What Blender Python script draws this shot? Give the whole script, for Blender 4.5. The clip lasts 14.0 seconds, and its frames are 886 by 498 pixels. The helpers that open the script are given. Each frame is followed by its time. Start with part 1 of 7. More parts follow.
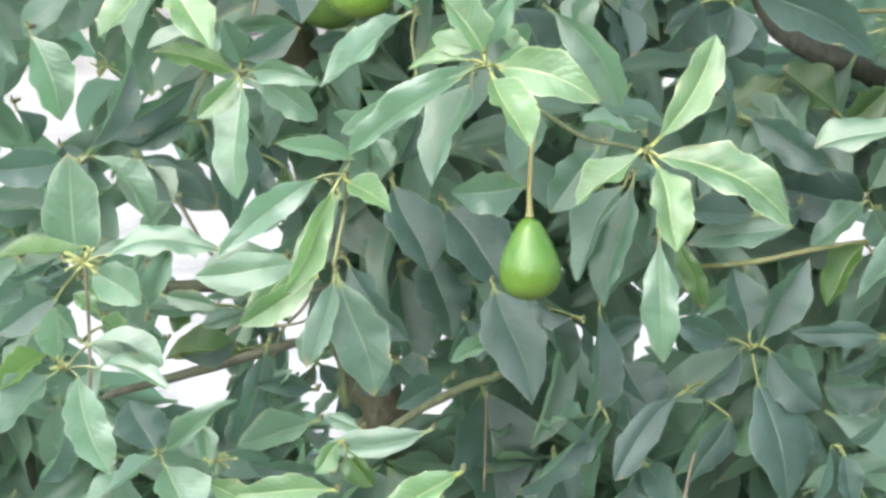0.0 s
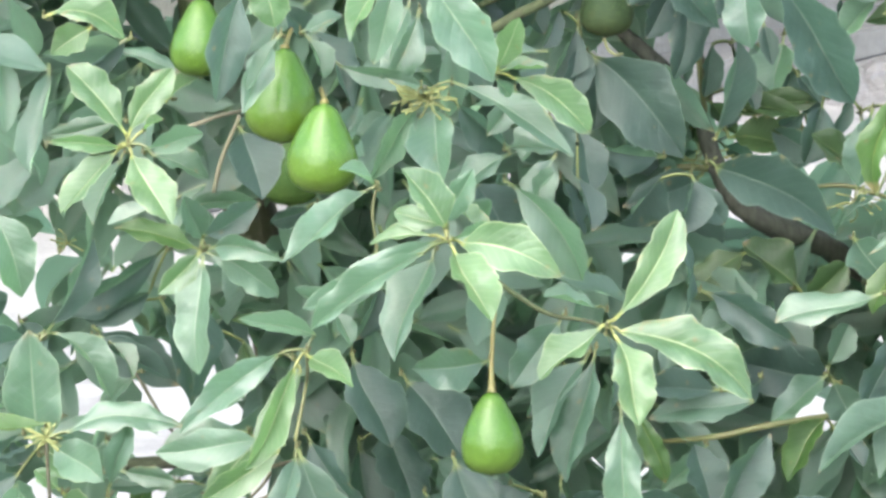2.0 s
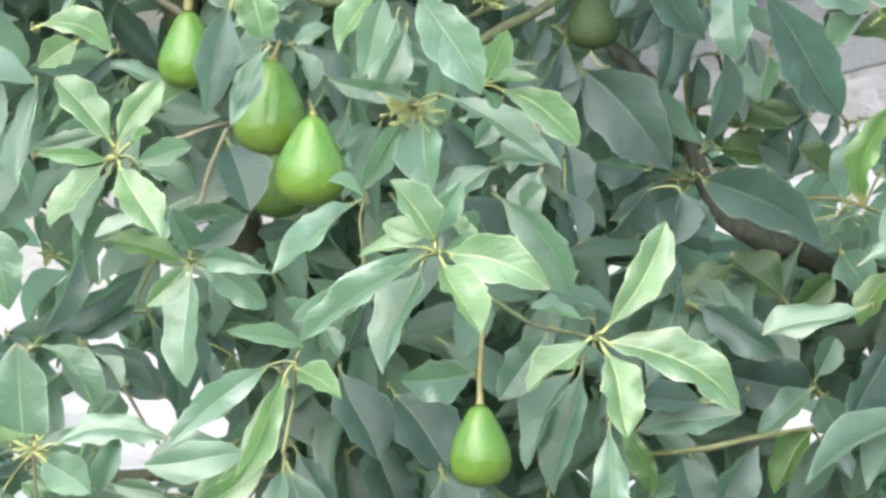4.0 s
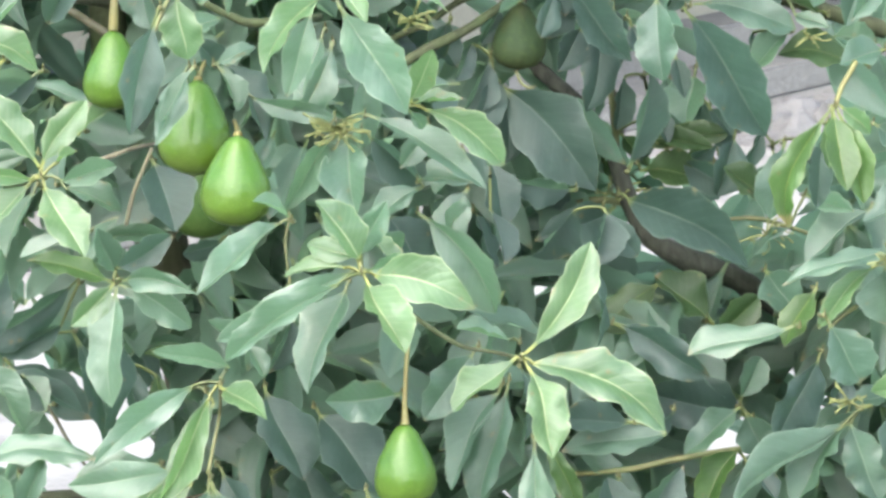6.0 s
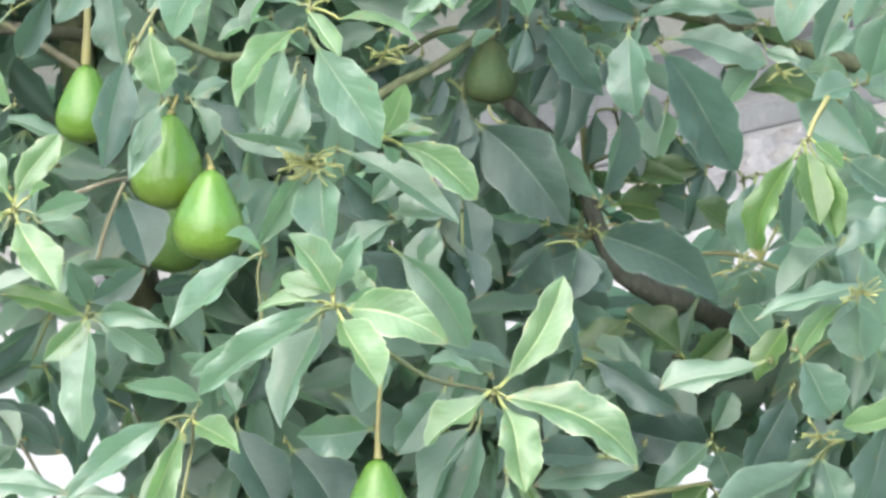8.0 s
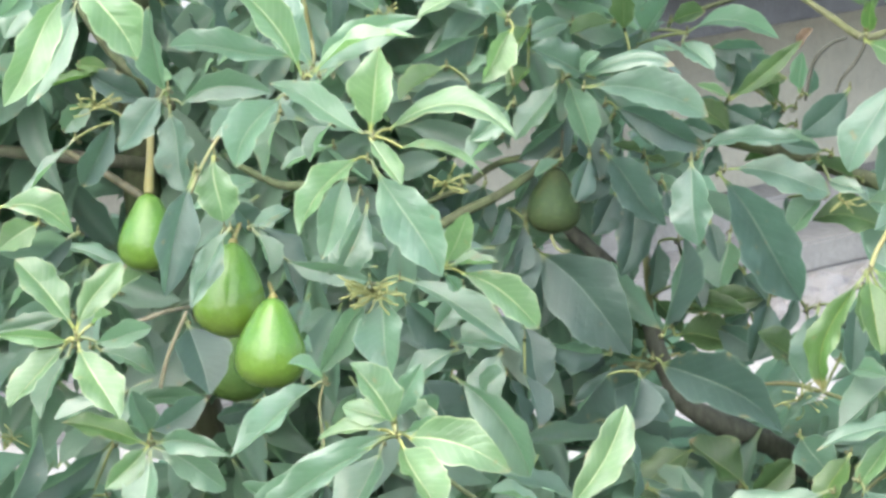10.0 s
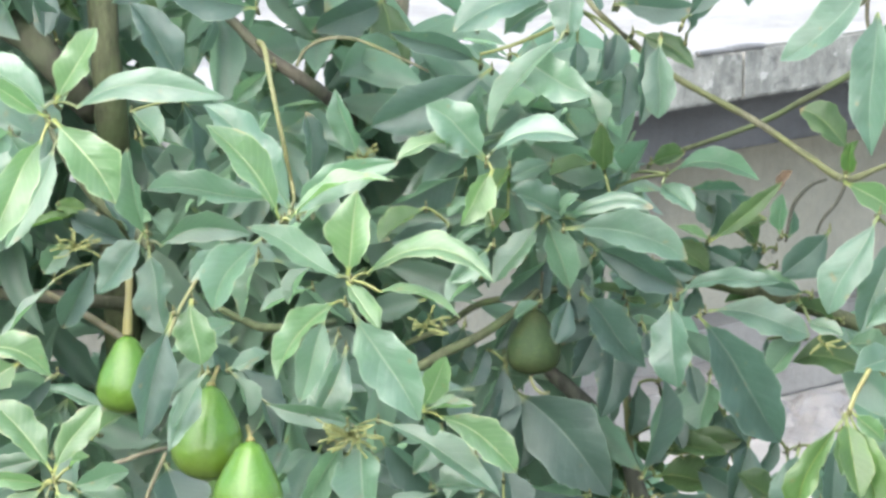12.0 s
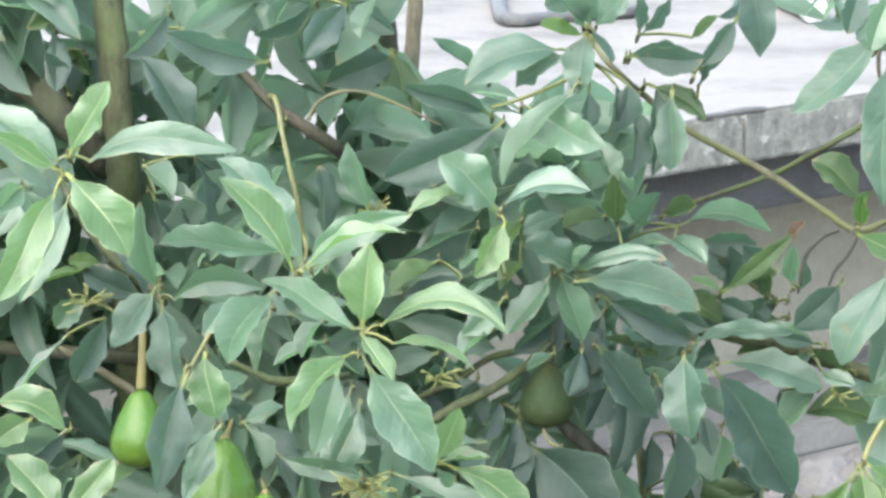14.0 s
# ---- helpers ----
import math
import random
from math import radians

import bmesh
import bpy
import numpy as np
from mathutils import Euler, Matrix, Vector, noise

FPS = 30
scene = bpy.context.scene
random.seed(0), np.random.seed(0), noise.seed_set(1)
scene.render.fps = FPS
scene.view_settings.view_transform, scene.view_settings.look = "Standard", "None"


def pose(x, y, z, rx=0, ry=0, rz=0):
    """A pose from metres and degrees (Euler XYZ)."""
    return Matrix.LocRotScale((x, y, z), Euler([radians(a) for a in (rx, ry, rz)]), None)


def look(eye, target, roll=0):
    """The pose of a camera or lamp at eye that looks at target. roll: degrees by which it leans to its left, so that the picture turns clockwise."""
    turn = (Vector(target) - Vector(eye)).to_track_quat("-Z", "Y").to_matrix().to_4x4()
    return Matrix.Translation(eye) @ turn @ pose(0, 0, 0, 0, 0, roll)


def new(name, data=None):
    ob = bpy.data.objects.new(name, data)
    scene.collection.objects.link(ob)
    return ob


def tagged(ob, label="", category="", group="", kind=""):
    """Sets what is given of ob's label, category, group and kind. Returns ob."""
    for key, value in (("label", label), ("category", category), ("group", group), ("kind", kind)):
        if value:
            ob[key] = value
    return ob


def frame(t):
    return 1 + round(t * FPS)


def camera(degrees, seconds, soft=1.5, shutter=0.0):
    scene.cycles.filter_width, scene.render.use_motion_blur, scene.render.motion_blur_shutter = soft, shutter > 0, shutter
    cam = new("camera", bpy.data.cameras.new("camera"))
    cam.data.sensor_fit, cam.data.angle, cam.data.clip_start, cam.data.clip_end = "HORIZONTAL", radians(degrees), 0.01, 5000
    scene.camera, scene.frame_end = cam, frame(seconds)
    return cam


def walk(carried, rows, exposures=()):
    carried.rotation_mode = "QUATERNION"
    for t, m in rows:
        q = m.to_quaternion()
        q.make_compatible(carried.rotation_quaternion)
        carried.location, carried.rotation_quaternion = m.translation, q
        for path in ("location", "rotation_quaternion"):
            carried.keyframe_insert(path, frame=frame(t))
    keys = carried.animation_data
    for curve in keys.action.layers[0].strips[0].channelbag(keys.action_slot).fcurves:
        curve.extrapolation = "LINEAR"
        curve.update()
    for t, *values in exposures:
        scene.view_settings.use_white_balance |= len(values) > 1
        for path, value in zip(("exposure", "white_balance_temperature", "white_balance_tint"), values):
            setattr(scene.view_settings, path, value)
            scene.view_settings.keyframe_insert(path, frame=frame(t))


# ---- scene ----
# camera: hand-held long zoom from an upper storey, tilted down on the crown
cam = camera(8.4, 14.0, soft=3.0)
walk(cam, [
    (0.0, pose(0.0468, -8.5894, 6.5220, 76.7303, 0.2845, 1.3081)),
    (0.5, pose(-0.0041, -8.5922, 6.5041, 77.4525, 0.2669, 0.9384)),
    (1.0, pose(-0.0092, -8.5922, 6.5040, 78.0339, 0.4127, 0.6718)),
    (1.5, pose(0.0416, -8.5888, 6.5258, 78.2540, 0.3035, 0.8541)),
    (2.0, pose(0.0218, -8.5903, 6.5161, 78.4332, 0.3240, 0.7514)),
    (2.2, pose(-0.0077, -8.5908, 6.5131, 78.4998, 0.2546, 0.7015)),
    (4.3, pose(-0.0078, -8.5918, 6.5066, 78.6450, 0.2997, 0.3731)),
    (4.5, pose(0.0063, -8.5922, 6.5045, 78.6894, 0.2955, 0.3304)),
    (5.0, pose(0.0261, -8.5914, 6.5092, 78.6574, 0.2034, 0.2447)),
    (5.5, pose(0.0063, -8.5922, 6.5041, 78.7166, 0.2197, -0.0136)),
    (6.0, pose(0.0027, -8.5924, 6.5030, 78.8268, 0.1629, -0.1895)),
    (6.5, pose(0.0355, -8.5897, 6.5201, 78.8795, 0.1618, -0.1586)),
    (7.0, pose(0.0188, -8.5929, 6.5000, 78.9647, 0.0889, -0.5355)),
    (7.2, pose(0.0012, -8.5942, 6.4916, 79.0238, 0.0853, -0.6673)),
    (9.3, pose(-0.0321, -8.5926, 6.5020, 79.7521, -0.1526, -0.2504)),
    (9.5, pose(-0.0252, -8.5936, 6.4953, 79.9311, -0.1596, -0.1461)),
    (10.0, pose(-0.0101, -8.5958, 6.4818, 80.5229, 0.0486, 0.0788)),
    (10.5, pose(0.0134, -8.5931, 6.4989, 80.6316, -0.0620, -0.0500)),
    (11.0, pose(-0.0000, -8.5929, 6.5000, 81.0000, -0.0000, 0.0000)),
    (11.5, pose(0.0118, -8.5917, 6.5077, 81.3585, 0.0327, 0.0282)),
    (12.0, pose(0.0263, -8.5887, 6.5264, 81.5731, -0.0430, 0.1372)),
    (12.5, pose(0.0122, -8.5905, 6.5149, 81.6259, -0.0036, -0.0505)),
    (13.0, pose(0.0110, -8.5909, 6.5124, 81.7627, 0.0940, 0.1586)),
    (13.5, pose(0.0258, -8.5901, 6.5179, 81.9270, 0.1594, 0.1478)),
    (14.0, pose(0.0062, -8.5923, 6.5039, 82.2247, 0.2228, 0.0875)),
], exposures=[(0.0, 2.97), (1.0, 2.98), (2.0, 3.02), (5.0, 2.98), (7.0, 2.97), (9.5, 3.04), (11.0, 3.0), (12.0, 2.95), (14.0, 2.80)])

# ---- light: bright overcast day ----
world = bpy.data.worlds.new("sky")
scene.world = world
world.use_nodes = True
wt = world.node_tree
sky = wt.nodes.new("ShaderNodeTexSky")
sky.sky_type = "NISHITA"
sky.sun_disc = False
sky.sun_elevation, sky.sun_rotation = radians(48.2), radians(206.6)
sky.air_density, sky.dust_density = 1.0, 3.0
wt.nodes["Background"].inputs["Strength"].default_value = 0.15
grey = wt.nodes.new("ShaderNodeHueSaturation")
grey.inputs["Saturation"].default_value = 0.68
wt.links.new(sky.outputs["Color"], grey.inputs["Color"])
wt.links.new(grey.outputs["Color"], wt.nodes["Background"].inputs["Color"])
sun_data = bpy.data.lights.new("sun", "SUN")
sun_data.energy, sun_data.angle, sun_data.color = 0.9, radians(95), (1.0, 0.98, 0.95)
sun = new("sun", sun_data)
sun.matrix_world = look((-4.0, -8.0, 10.0), (0, 0, 0))

# ---- materials ----


class Nodes:
    """A short hand for building node trees."""

    def __init__(self, name):
        self.mat = bpy.data.materials.new(name)
        self.mat.use_nodes = True
        self.tree = self.mat.node_tree
        self.bsdf = self.tree.nodes["Principled BSDF"]
        self.out = self.tree.nodes["Material Output"]

    def add(self, kind, **values):
        node = self.tree.nodes.new(kind)
        for key, value in values.items():
            if key == "operation":
                node.operation = value
            elif key == "blend":
                node.blend_type = value
            elif key == "dtype":
                node.data_type = value
            else:
                node.inputs[key.replace("_", " ")].default_value = value
        return node

    def link(self, a, b):
        self.tree.links.new(a, b)

    def math(self, operation, a, b=None):
        node = self.add("ShaderNodeMath", operation=operation)
        for i, v in enumerate((a, b)):
            if v is None:
                continue
            if isinstance(v, (int, float)):
                node.inputs[i].default_value = v
            else:
                self.link(v, node.inputs[i])
        return node.outputs[0]

    def mix(self, fac, a, b, blend="MIX"):
        node = self.tree.nodes.new("ShaderNodeMix")
        node.data_type, node.blend_type = "RGBA", blend
        for sock, v in ((node.inputs[0], fac), (node.inputs[6], a), (node.inputs[7], b)):
            if isinstance(v, (int, float)):
                sock.default_value = v
            elif isinstance(v, tuple):
                sock.default_value = (*v, 1) if len(v) == 3 else v
            else:
                self.link(v, sock)
        return node.outputs[2]

    def noise(self, scale, detail=3.0, vector=None, rough=0.55):
        node = self.add("ShaderNodeTexNoise", Scale=scale, Detail=detail, Roughness=rough)
        if vector is not None:
            self.link(vector, node.inputs["Vector"])
        return node.outputs["Fac"]

    def ramp(self, fac, lo, hi):
        node = self.tree.nodes.new("ShaderNodeMapRange")
        node.inputs[1].default_value, node.inputs[2].default_value = lo, hi
        self.link(fac, node.inputs[0])
        return node.outputs[0]

    def bump(self, height, strength=0.3, distance=0.002):
        node = self.add("ShaderNodeBump", Strength=strength, Distance=distance)
        self.link(height, node.inputs["Height"])
        self.link(node.outputs[0], self.bsdf.inputs["Normal"])
        return node.outputs[0]

    def coords(self, which="Object"):
        return self.tree.nodes.new("ShaderNodeTexCoord").outputs[which]


def leaf_material(name, base, warm, vein, shine_colour, shine=0.3, rough=0.42, joined=False, stalk=(0.13, 0.155, 0.05), gloss=0.85):
    """Avocado leaf: pale midrib, fine side veins, blotches, a waxy sheen and some light through the blade."""
    n = Nodes(name)
    uv = n.tree.nodes.new("ShaderNodeUVMap").outputs[0]
    sep = n.tree.nodes.new("ShaderNodeSeparateXYZ")
    n.link(uv, sep.inputs[0])
    side = n.math("ABSOLUTE", n.math("SUBTRACT", sep.outputs[0], 0.5))
    along = sep.outputs[1]
    taper = n.math("ADD", 0.4, n.math("MULTIPLY", 1.3, n.math("SUBTRACT", 1.0, along)))
    rib = n.math("SUBTRACT", 1.0, n.ramp(n.math("DIVIDE", side, taper), 0.006, 0.026))
    lateral = n.math("FRACT", n.math("SUBTRACT", n.math("MULTIPLY", along, 10.0), n.math("MULTIPLY", side, 5.0)))
    vline = n.math("SUBTRACT", 1.0, n.ramp(n.math("ABSOLUTE", n.math("SUBTRACT", lateral, 0.5)), 0.03, 0.14))
    pos = n.coords("Object")
    blotch = n.noise(22.0, 3.0, pos)
    fine = n.noise(160.0, 2.0, pos)
    if joined:
        rnd = n.tree.nodes.new("ShaderNodeNewGeometry").outputs["Random Per Island"]
    else:
        rnd = n.tree.nodes.new("ShaderNodeObjectInfo").outputs["Random"]
    tone = n.mix(n.math("MULTIPLY", rnd, 0.8), base, warm)
    tone = n.mix(n.ramp(blotch, 0.35, 0.75), tone, tuple(c * 0.6 for c in base))
    second = n.math("FRACT", n.math("MULTIPLY", rnd, 17.3))
    tone = n.mix(n.math("MULTIPLY", second, 0.4), tone, tuple(c * 0.55 for c in base))
    tone = n.mix(n.math("MULTIPLY", vline, 0.09), tone, vein)
    tone = n.mix(n.math("MULTIPLY", rib, 0.7), tone, vein)
    spots = n.math("MULTIPLY", n.ramp(n.noise(55.0, 1.0, pos), 0.72, 0.76), 0.7)
    tone = n.mix(spots, tone, (0.10, 0.075, 0.03))
    edge = n.math("MULTIPLY", n.ramp(side, 0.45, 0.495), 0.5)
    tone = n.mix(edge, tone, vein)
    tone = n.mix(n.math("SUBTRACT", 1.0, n.ramp(along, 0.0, 0.03)), tone, stalk)
    # scorched tips and nibbled brown margins on some leaves
    third = n.math("FRACT", n.math("MULTIPLY", rnd, 41.7))
    reach = n.math("ADD", along, n.math("MULTIPLY", n.math("SUBTRACT", blotch, 0.5), 0.35))
    scorch = n.math("MULTIPLY", n.ramp(reach, 0.93, 0.99), n.ramp(third, 0.55, 0.65))
    tone = n.mix(n.math("MULTIPLY", scorch, 0.8), tone, (0.14, 0.105, 0.05))
    margin = n.math("MULTIPLY", n.ramp(side, 0.40, 0.47), n.math("MULTIPLY", n.ramp(n.noise(30.0, 2.0, pos), 0.60, 0.66), n.ramp(second, 0.5, 0.6)))
    tone = n.mix(n.math("MULTIPLY", margin, 0.7), tone, (0.17, 0.15, 0.07))
    n.link(tone, n.bsdf.inputs["Base Color"])
    n.link(n.math("ADD", n.math("MULTIPLY", fine, 0.12), n.math("ADD", n.math("MULTIPLY", rnd, 0.1), rough - 0.1)), n.bsdf.inputs["Roughness"])
    n.bsdf.inputs["Specular IOR Level"].default_value = gloss
    relief = n.math("ADD", n.math("MULTIPLY", vline, -0.22), n.math("ADD", n.math("MULTIPLY", rib, -0.4), n.math("MULTIPLY", fine, 0.12)))
    relief = n.math("ADD", relief, n.math("MULTIPLY", n.noise(48.0, 2.0, pos), 2.6))
    n.bump(relief, 0.42, 0.003)
    back = n.add("ShaderNodeBsdfTranslucent")
    n.link(n.mix(n.math("MULTIPLY", rib, 0.5), shine_colour, vein), back.inputs["Color"])
    mixed = n.add("ShaderNodeMixShader", Fac=shine)
    n.link(n.bsdf.outputs[0], mixed.inputs[1])
    n.link(back.outputs[0], mixed.inputs[2])
    n.link(mixed.outputs[0], n.out.inputs["Surface"])
    return n.mat


def bark_material(name, dark, light, moss, moss_amount):
    n = Nodes(name)
    pos = n.coords("Object")
    stretch = n.add("ShaderNodeMapping")
    stretch.inputs["Scale"].default_value = (1, 1, 0.3)
    n.link(pos, stretch.inputs[0])
    grain = n.noise(90.0, 5.0, stretch.outputs[0], 0.7)
    patch = n.noise(14.0, 3.0, pos)
    tone = n.mix(n.ramp(grain, 0.3, 0.7), dark, light)
    tone = n.mix(n.math("MULTIPLY", n.ramp(patch, 0.42, 0.62), moss_amount), tone, moss)
    n.link(tone, n.bsdf.inputs["Base Color"])
    n.bsdf.inputs["Roughness"].default_value = 0.9
    n.bsdf.inputs["Specular IOR Level"].default_value = 0.25
    n.bump(grain, 0.8, 0.004)
    return n.mat


def stem_material(name, colour, tip, rough=0.5):
    n = Nodes(name)
    pos = n.coords("Object")
    tone = n.mix(n.ramp(n.noise(35.0, 3.0, pos), 0.35, 0.65), colour, tip)
    tone = n.mix(n.ramp(n.noise(220.0, 2.0, pos), 0.55, 0.75), tone, (0.10, 0.08, 0.04))
    n.link(tone, n.bsdf.inputs["Base Color"])
    n.bsdf.inputs["Roughness"].default_value = rough
    n.bsdf.inputs["Specular IOR Level"].default_value = 0.3
    n.bump(n.noise(150.0, 3.0, pos), 0.4, 0.001)
    return n.mat


def skin_material(name, lower, upper, blush, rough=0.30, gloss=0.24):
    """Pebbled avocado skin with pale dots."""
    n = Nodes(name)
    pos = n.coords("Object")
    sep = n.tree.nodes.new("ShaderNodeSeparateXYZ")
    n.link(pos, sep.inputs[0])
    tone = n.mix(n.ramp(n.math("ADD", sep.outputs[2], n.math("MULTIPLY", n.noise(25.0, 3.0, pos), 0.04)), -0.105, -0.03), lower, upper)
    tone = n.mix(n.ramp(n.noise(18.0, 2.0, pos), 0.5, 0.75), tone, blush)
    dots = n.add("ShaderNodeTexVoronoi", Scale=330.0)
    n.link(pos, dots.inputs["Vector"])
    dot = n.math("SUBTRACT", 1.0, n.ramp(dots.outputs["Distance"], 0.12, 0.3))
    tone = n.mix(n.math("MULTIPLY", dot, 0.2), tone, (0.20, 0.32, 0.05))
    n.link(tone, n.bsdf.inputs["Base Color"])
    n.bsdf.inputs["Roughness"].default_value = rough
    n.bsdf.inputs["Specular IOR Level"].default_value = gloss
    # shallow dents and pebbles break up the sheen
    n.bump(n.math("ADD", n.math("MULTIPLY", n.noise(48.0, 1.0, pos), 5.0), n.noise(150.0, 2.0, pos)), 0.30, 0.0016)
    return n.mat


def concrete_material(name, colour, stain, scale=1.0, rough=0.85):
    n = Nodes(name)
    pos = n.coords("Object")
    big = n.noise(0.7 * scale, 4.0, pos)
    small = n.noise(9.0 * scale, 5.0, pos, 0.7)
    tone = n.mix(n.math("MULTIPLY", n.ramp(big, 0.45, 0.7), 0.75), colour, stain)
    tone = n.mix(n.math("MULTIPLY", n.ramp(small, 0.4, 0.75), 0.3), tone, tuple(c * 0.6 for c in stain))
    n.link(tone, n.bsdf.inputs["Base Color"])
    n.bsdf.inputs["Roughness"].default_value = rough
    n.bump(small, 0.8, 0.03)
    return n.mat


def stained_edge_material(name):
    """Old concrete edge: pale lime patches, dark mould and run-off streaks."""
    n = Nodes(name)
    pos = n.coords("Object")
    run = n.add("ShaderNodeMapping")
    run.inputs["Scale"].default_value = (1, 1, 0.7)
    n.link(pos, run.inputs[0])
    streak = n.noise(7.0, 5.0, run.outputs[0], 0.65)
    patch = n.noise(5.0, 4.0, pos, 0.7)
    fine = n.noise(60.0, 3.0, pos)
    tone = n.mix(n.ramp(streak, 0.38, 0.62), (0.085, 0.088, 0.078), (0.145, 0.148, 0.132))
    tone = n.mix(n.math("MULTIPLY", n.ramp(patch, 0.56, 0.64), 0.75), tone, (0.26, 0.262, 0.24))
    tone = n.mix(n.math("MULTIPLY", n.ramp(patch, 0.44, 0.34), 0.7), tone, (0.045, 0.047, 0.042))
    tone = n.mix(n.math("MULTIPLY", n.ramp(fine, 0.5, 0.75), 0.35), tone, (0.06, 0.06, 0.055))
    n.link(tone, n.bsdf.inputs["Base Color"])
    n.bsdf.inputs["Roughness"].default_value = 0.9
    n.bump(patch, 0.9, 0.04)
    return n.mat


YOUNG = leaf_material("young_leaf", (0.054, 0.113, 0.049), (0.080, 0.142, 0.056), (0.33, 0.39, 0.22), (0.175, 0.340, 0.100), 0.36, 0.48, stalk=(0.211, 0.226, 0.060), gloss=0.75)
MATURE = leaf_material("mature_leaf", (0.046, 0.100, 0.063), (0.066, 0.128, 0.072), (0.20, 0.27, 0.18), (0.165, 0.320, 0.140), 0.40, 0.47, gloss=1.0)
TEAL = leaf_material("dull_leaf", (0.037, 0.078, 0.056), (0.052, 0.098, 0.064), (0.14, 0.195, 0.14), (0.135, 0.262, 0.125), 0.38, 0.50, gloss=0.62)
# Darker leaf copy for leaves in shade; the shade is put into its colour.
SHADED = leaf_material("shaded_leaf", (0.027, 0.052, 0.045), (0.037, 0.066, 0.052), (0.09, 0.130, 0.10), (0.105, 0.205, 0.110), 0.36, 0.52, gloss=0.4)
# Yellow-green leaf copy for sunlit blades; light through them is put into its colour.
OLIVE = leaf_material("sunlit_olive_leaf", (0.036, 0.082, 0.022), (0.052, 0.10, 0.026), (0.16, 0.21, 0.07), (0.09, 0.20, 0.035), 0.38, 0.45, gloss=0.5)
# Darker olive copy for leaves deep in the crown; shade put into its colour.
DEEP = leaf_material("shaded_olive_leaf", (0.029, 0.060, 0.021), (0.040, 0.072, 0.025), (0.11, 0.15, 0.06), (0.066, 0.135, 0.034), 0.36, 0.50, gloss=0.4)
# Lightened leaf copy; the lift of the crown's dark pockets is in its colour.
INNER = leaf_material("lightened_leaf", (0.068, 0.118, 0.096), (0.090, 0.146, 0.100), (0.15, 0.21, 0.15), (0.240, 0.390, 0.230), 0.54, 0.50, joined=True, gloss=0.65)
BARK = bark_material("brown_bark", (0.018, 0.017, 0.013), (0.062, 0.058, 0.043), (0.045, 0.055, 0.031), 0.7)
BARK_DARK = bark_material("dark_bark", (0.019, 0.020, 0.016), (0.060, 0.061, 0.049), (0.045, 0.05, 0.035), 0.35)
BARK_PALE = bark_material("pale_bark", (0.06, 0.055, 0.04), (0.15, 0.138, 0.10), (0.105, 0.108, 0.062), 0.6)
BARK_OLIVE = bark_material("olive_bark", (0.032, 0.033, 0.021), (0.105, 0.103, 0.066), (0.082, 0.092, 0.038), 0.75)
BARK_MOSS = bark_material("mossy_bark", (0.015, 0.019, 0.010), (0.056, 0.063, 0.033), (0.044, 0.061, 0.025), 0.9)
STEM = stem_material("green_stem", (0.075, 0.09, 0.035), (0.115, 0.115, 0.05))
STEM_DARK = stem_material("brown_stem", (0.040, 0.038, 0.024), (0.068, 0.066, 0.04))
STALK = stem_material("fruit_stalk", (0.104, 0.088, 0.028), (0.092, 0.098, 0.032))
FLOWER = stem_material("flower_stalks", (0.12, 0.14, 0.045), (0.15, 0.165, 0.06))
SKIN = skin_material("avocado_skin", (0.042, 0.064, 0.008), (0.030, 0.076, 0.009), (0.044, 0.088, 0.011))
# Darker skin for the fruit behind the twins; its shade is in the colour.
SKIN_GREEN_SHADED = skin_material("shaded_green_avocado_skin", (0.028, 0.048, 0.011), (0.023, 0.052, 0.011), (0.032, 0.052, 0.013), 0.6, 0.10)
# Darkened skin copy for fruits under leaves; shade put into the colour.
SKIN_OLIVE_SHADED = skin_material("shaded_olive_avocado_skin", (0.030, 0.035, 0.014), (0.021, 0.036, 0.016), (0.032, 0.036, 0.016), 0.6, 0.10)
BROWN = stem_material("withered_leaf_tip", (0.03, 0.02, 0.013), (0.055, 0.038, 0.025), 0.8)
GROUND = concrete_material("pale_concrete_yard", (0.172, 0.170, 0.158), (0.082, 0.082, 0.077), 2.4)
ROOF = concrete_material("weathered_roof_concrete", (0.136, 0.134, 0.124), (0.060, 0.060, 0.055), 1.5)
SLAB_EDGE = stained_edge_material("stained_slab_edge")
# Near-black grey that puts the shade below the eave into colour.
EAVE_SHADE = concrete_material("eave_shade", (0.045, 0.047, 0.048), (0.022, 0.023, 0.024), 2.5)
WALL = concrete_material("beige_render", (0.195, 0.19, 0.15), (0.145, 0.142, 0.113), 1.4)
PIPE = concrete_material("grey_plastic", (0.066, 0.069, 0.070), (0.048, 0.049, 0.050), 4.0, 0.55)
PIPE_PALE = concrete_material("pale_plastic", (0.60, 0.63, 0.66), (0.50, 0.52, 0.54), 4.0, 0.5)

# ---- building blocks ----
PLACE = {}


def put(ob, parent, at):
    """Stand ob at the world place `at`, under parent if there is one."""
    PLACE[ob.name] = Vector(at)
    ob.location = at
    if parent is not None:
        ob.parent = parent
        ob.matrix_parent_inverse = Matrix.Translation(-PLACE[parent.name])
    return ob


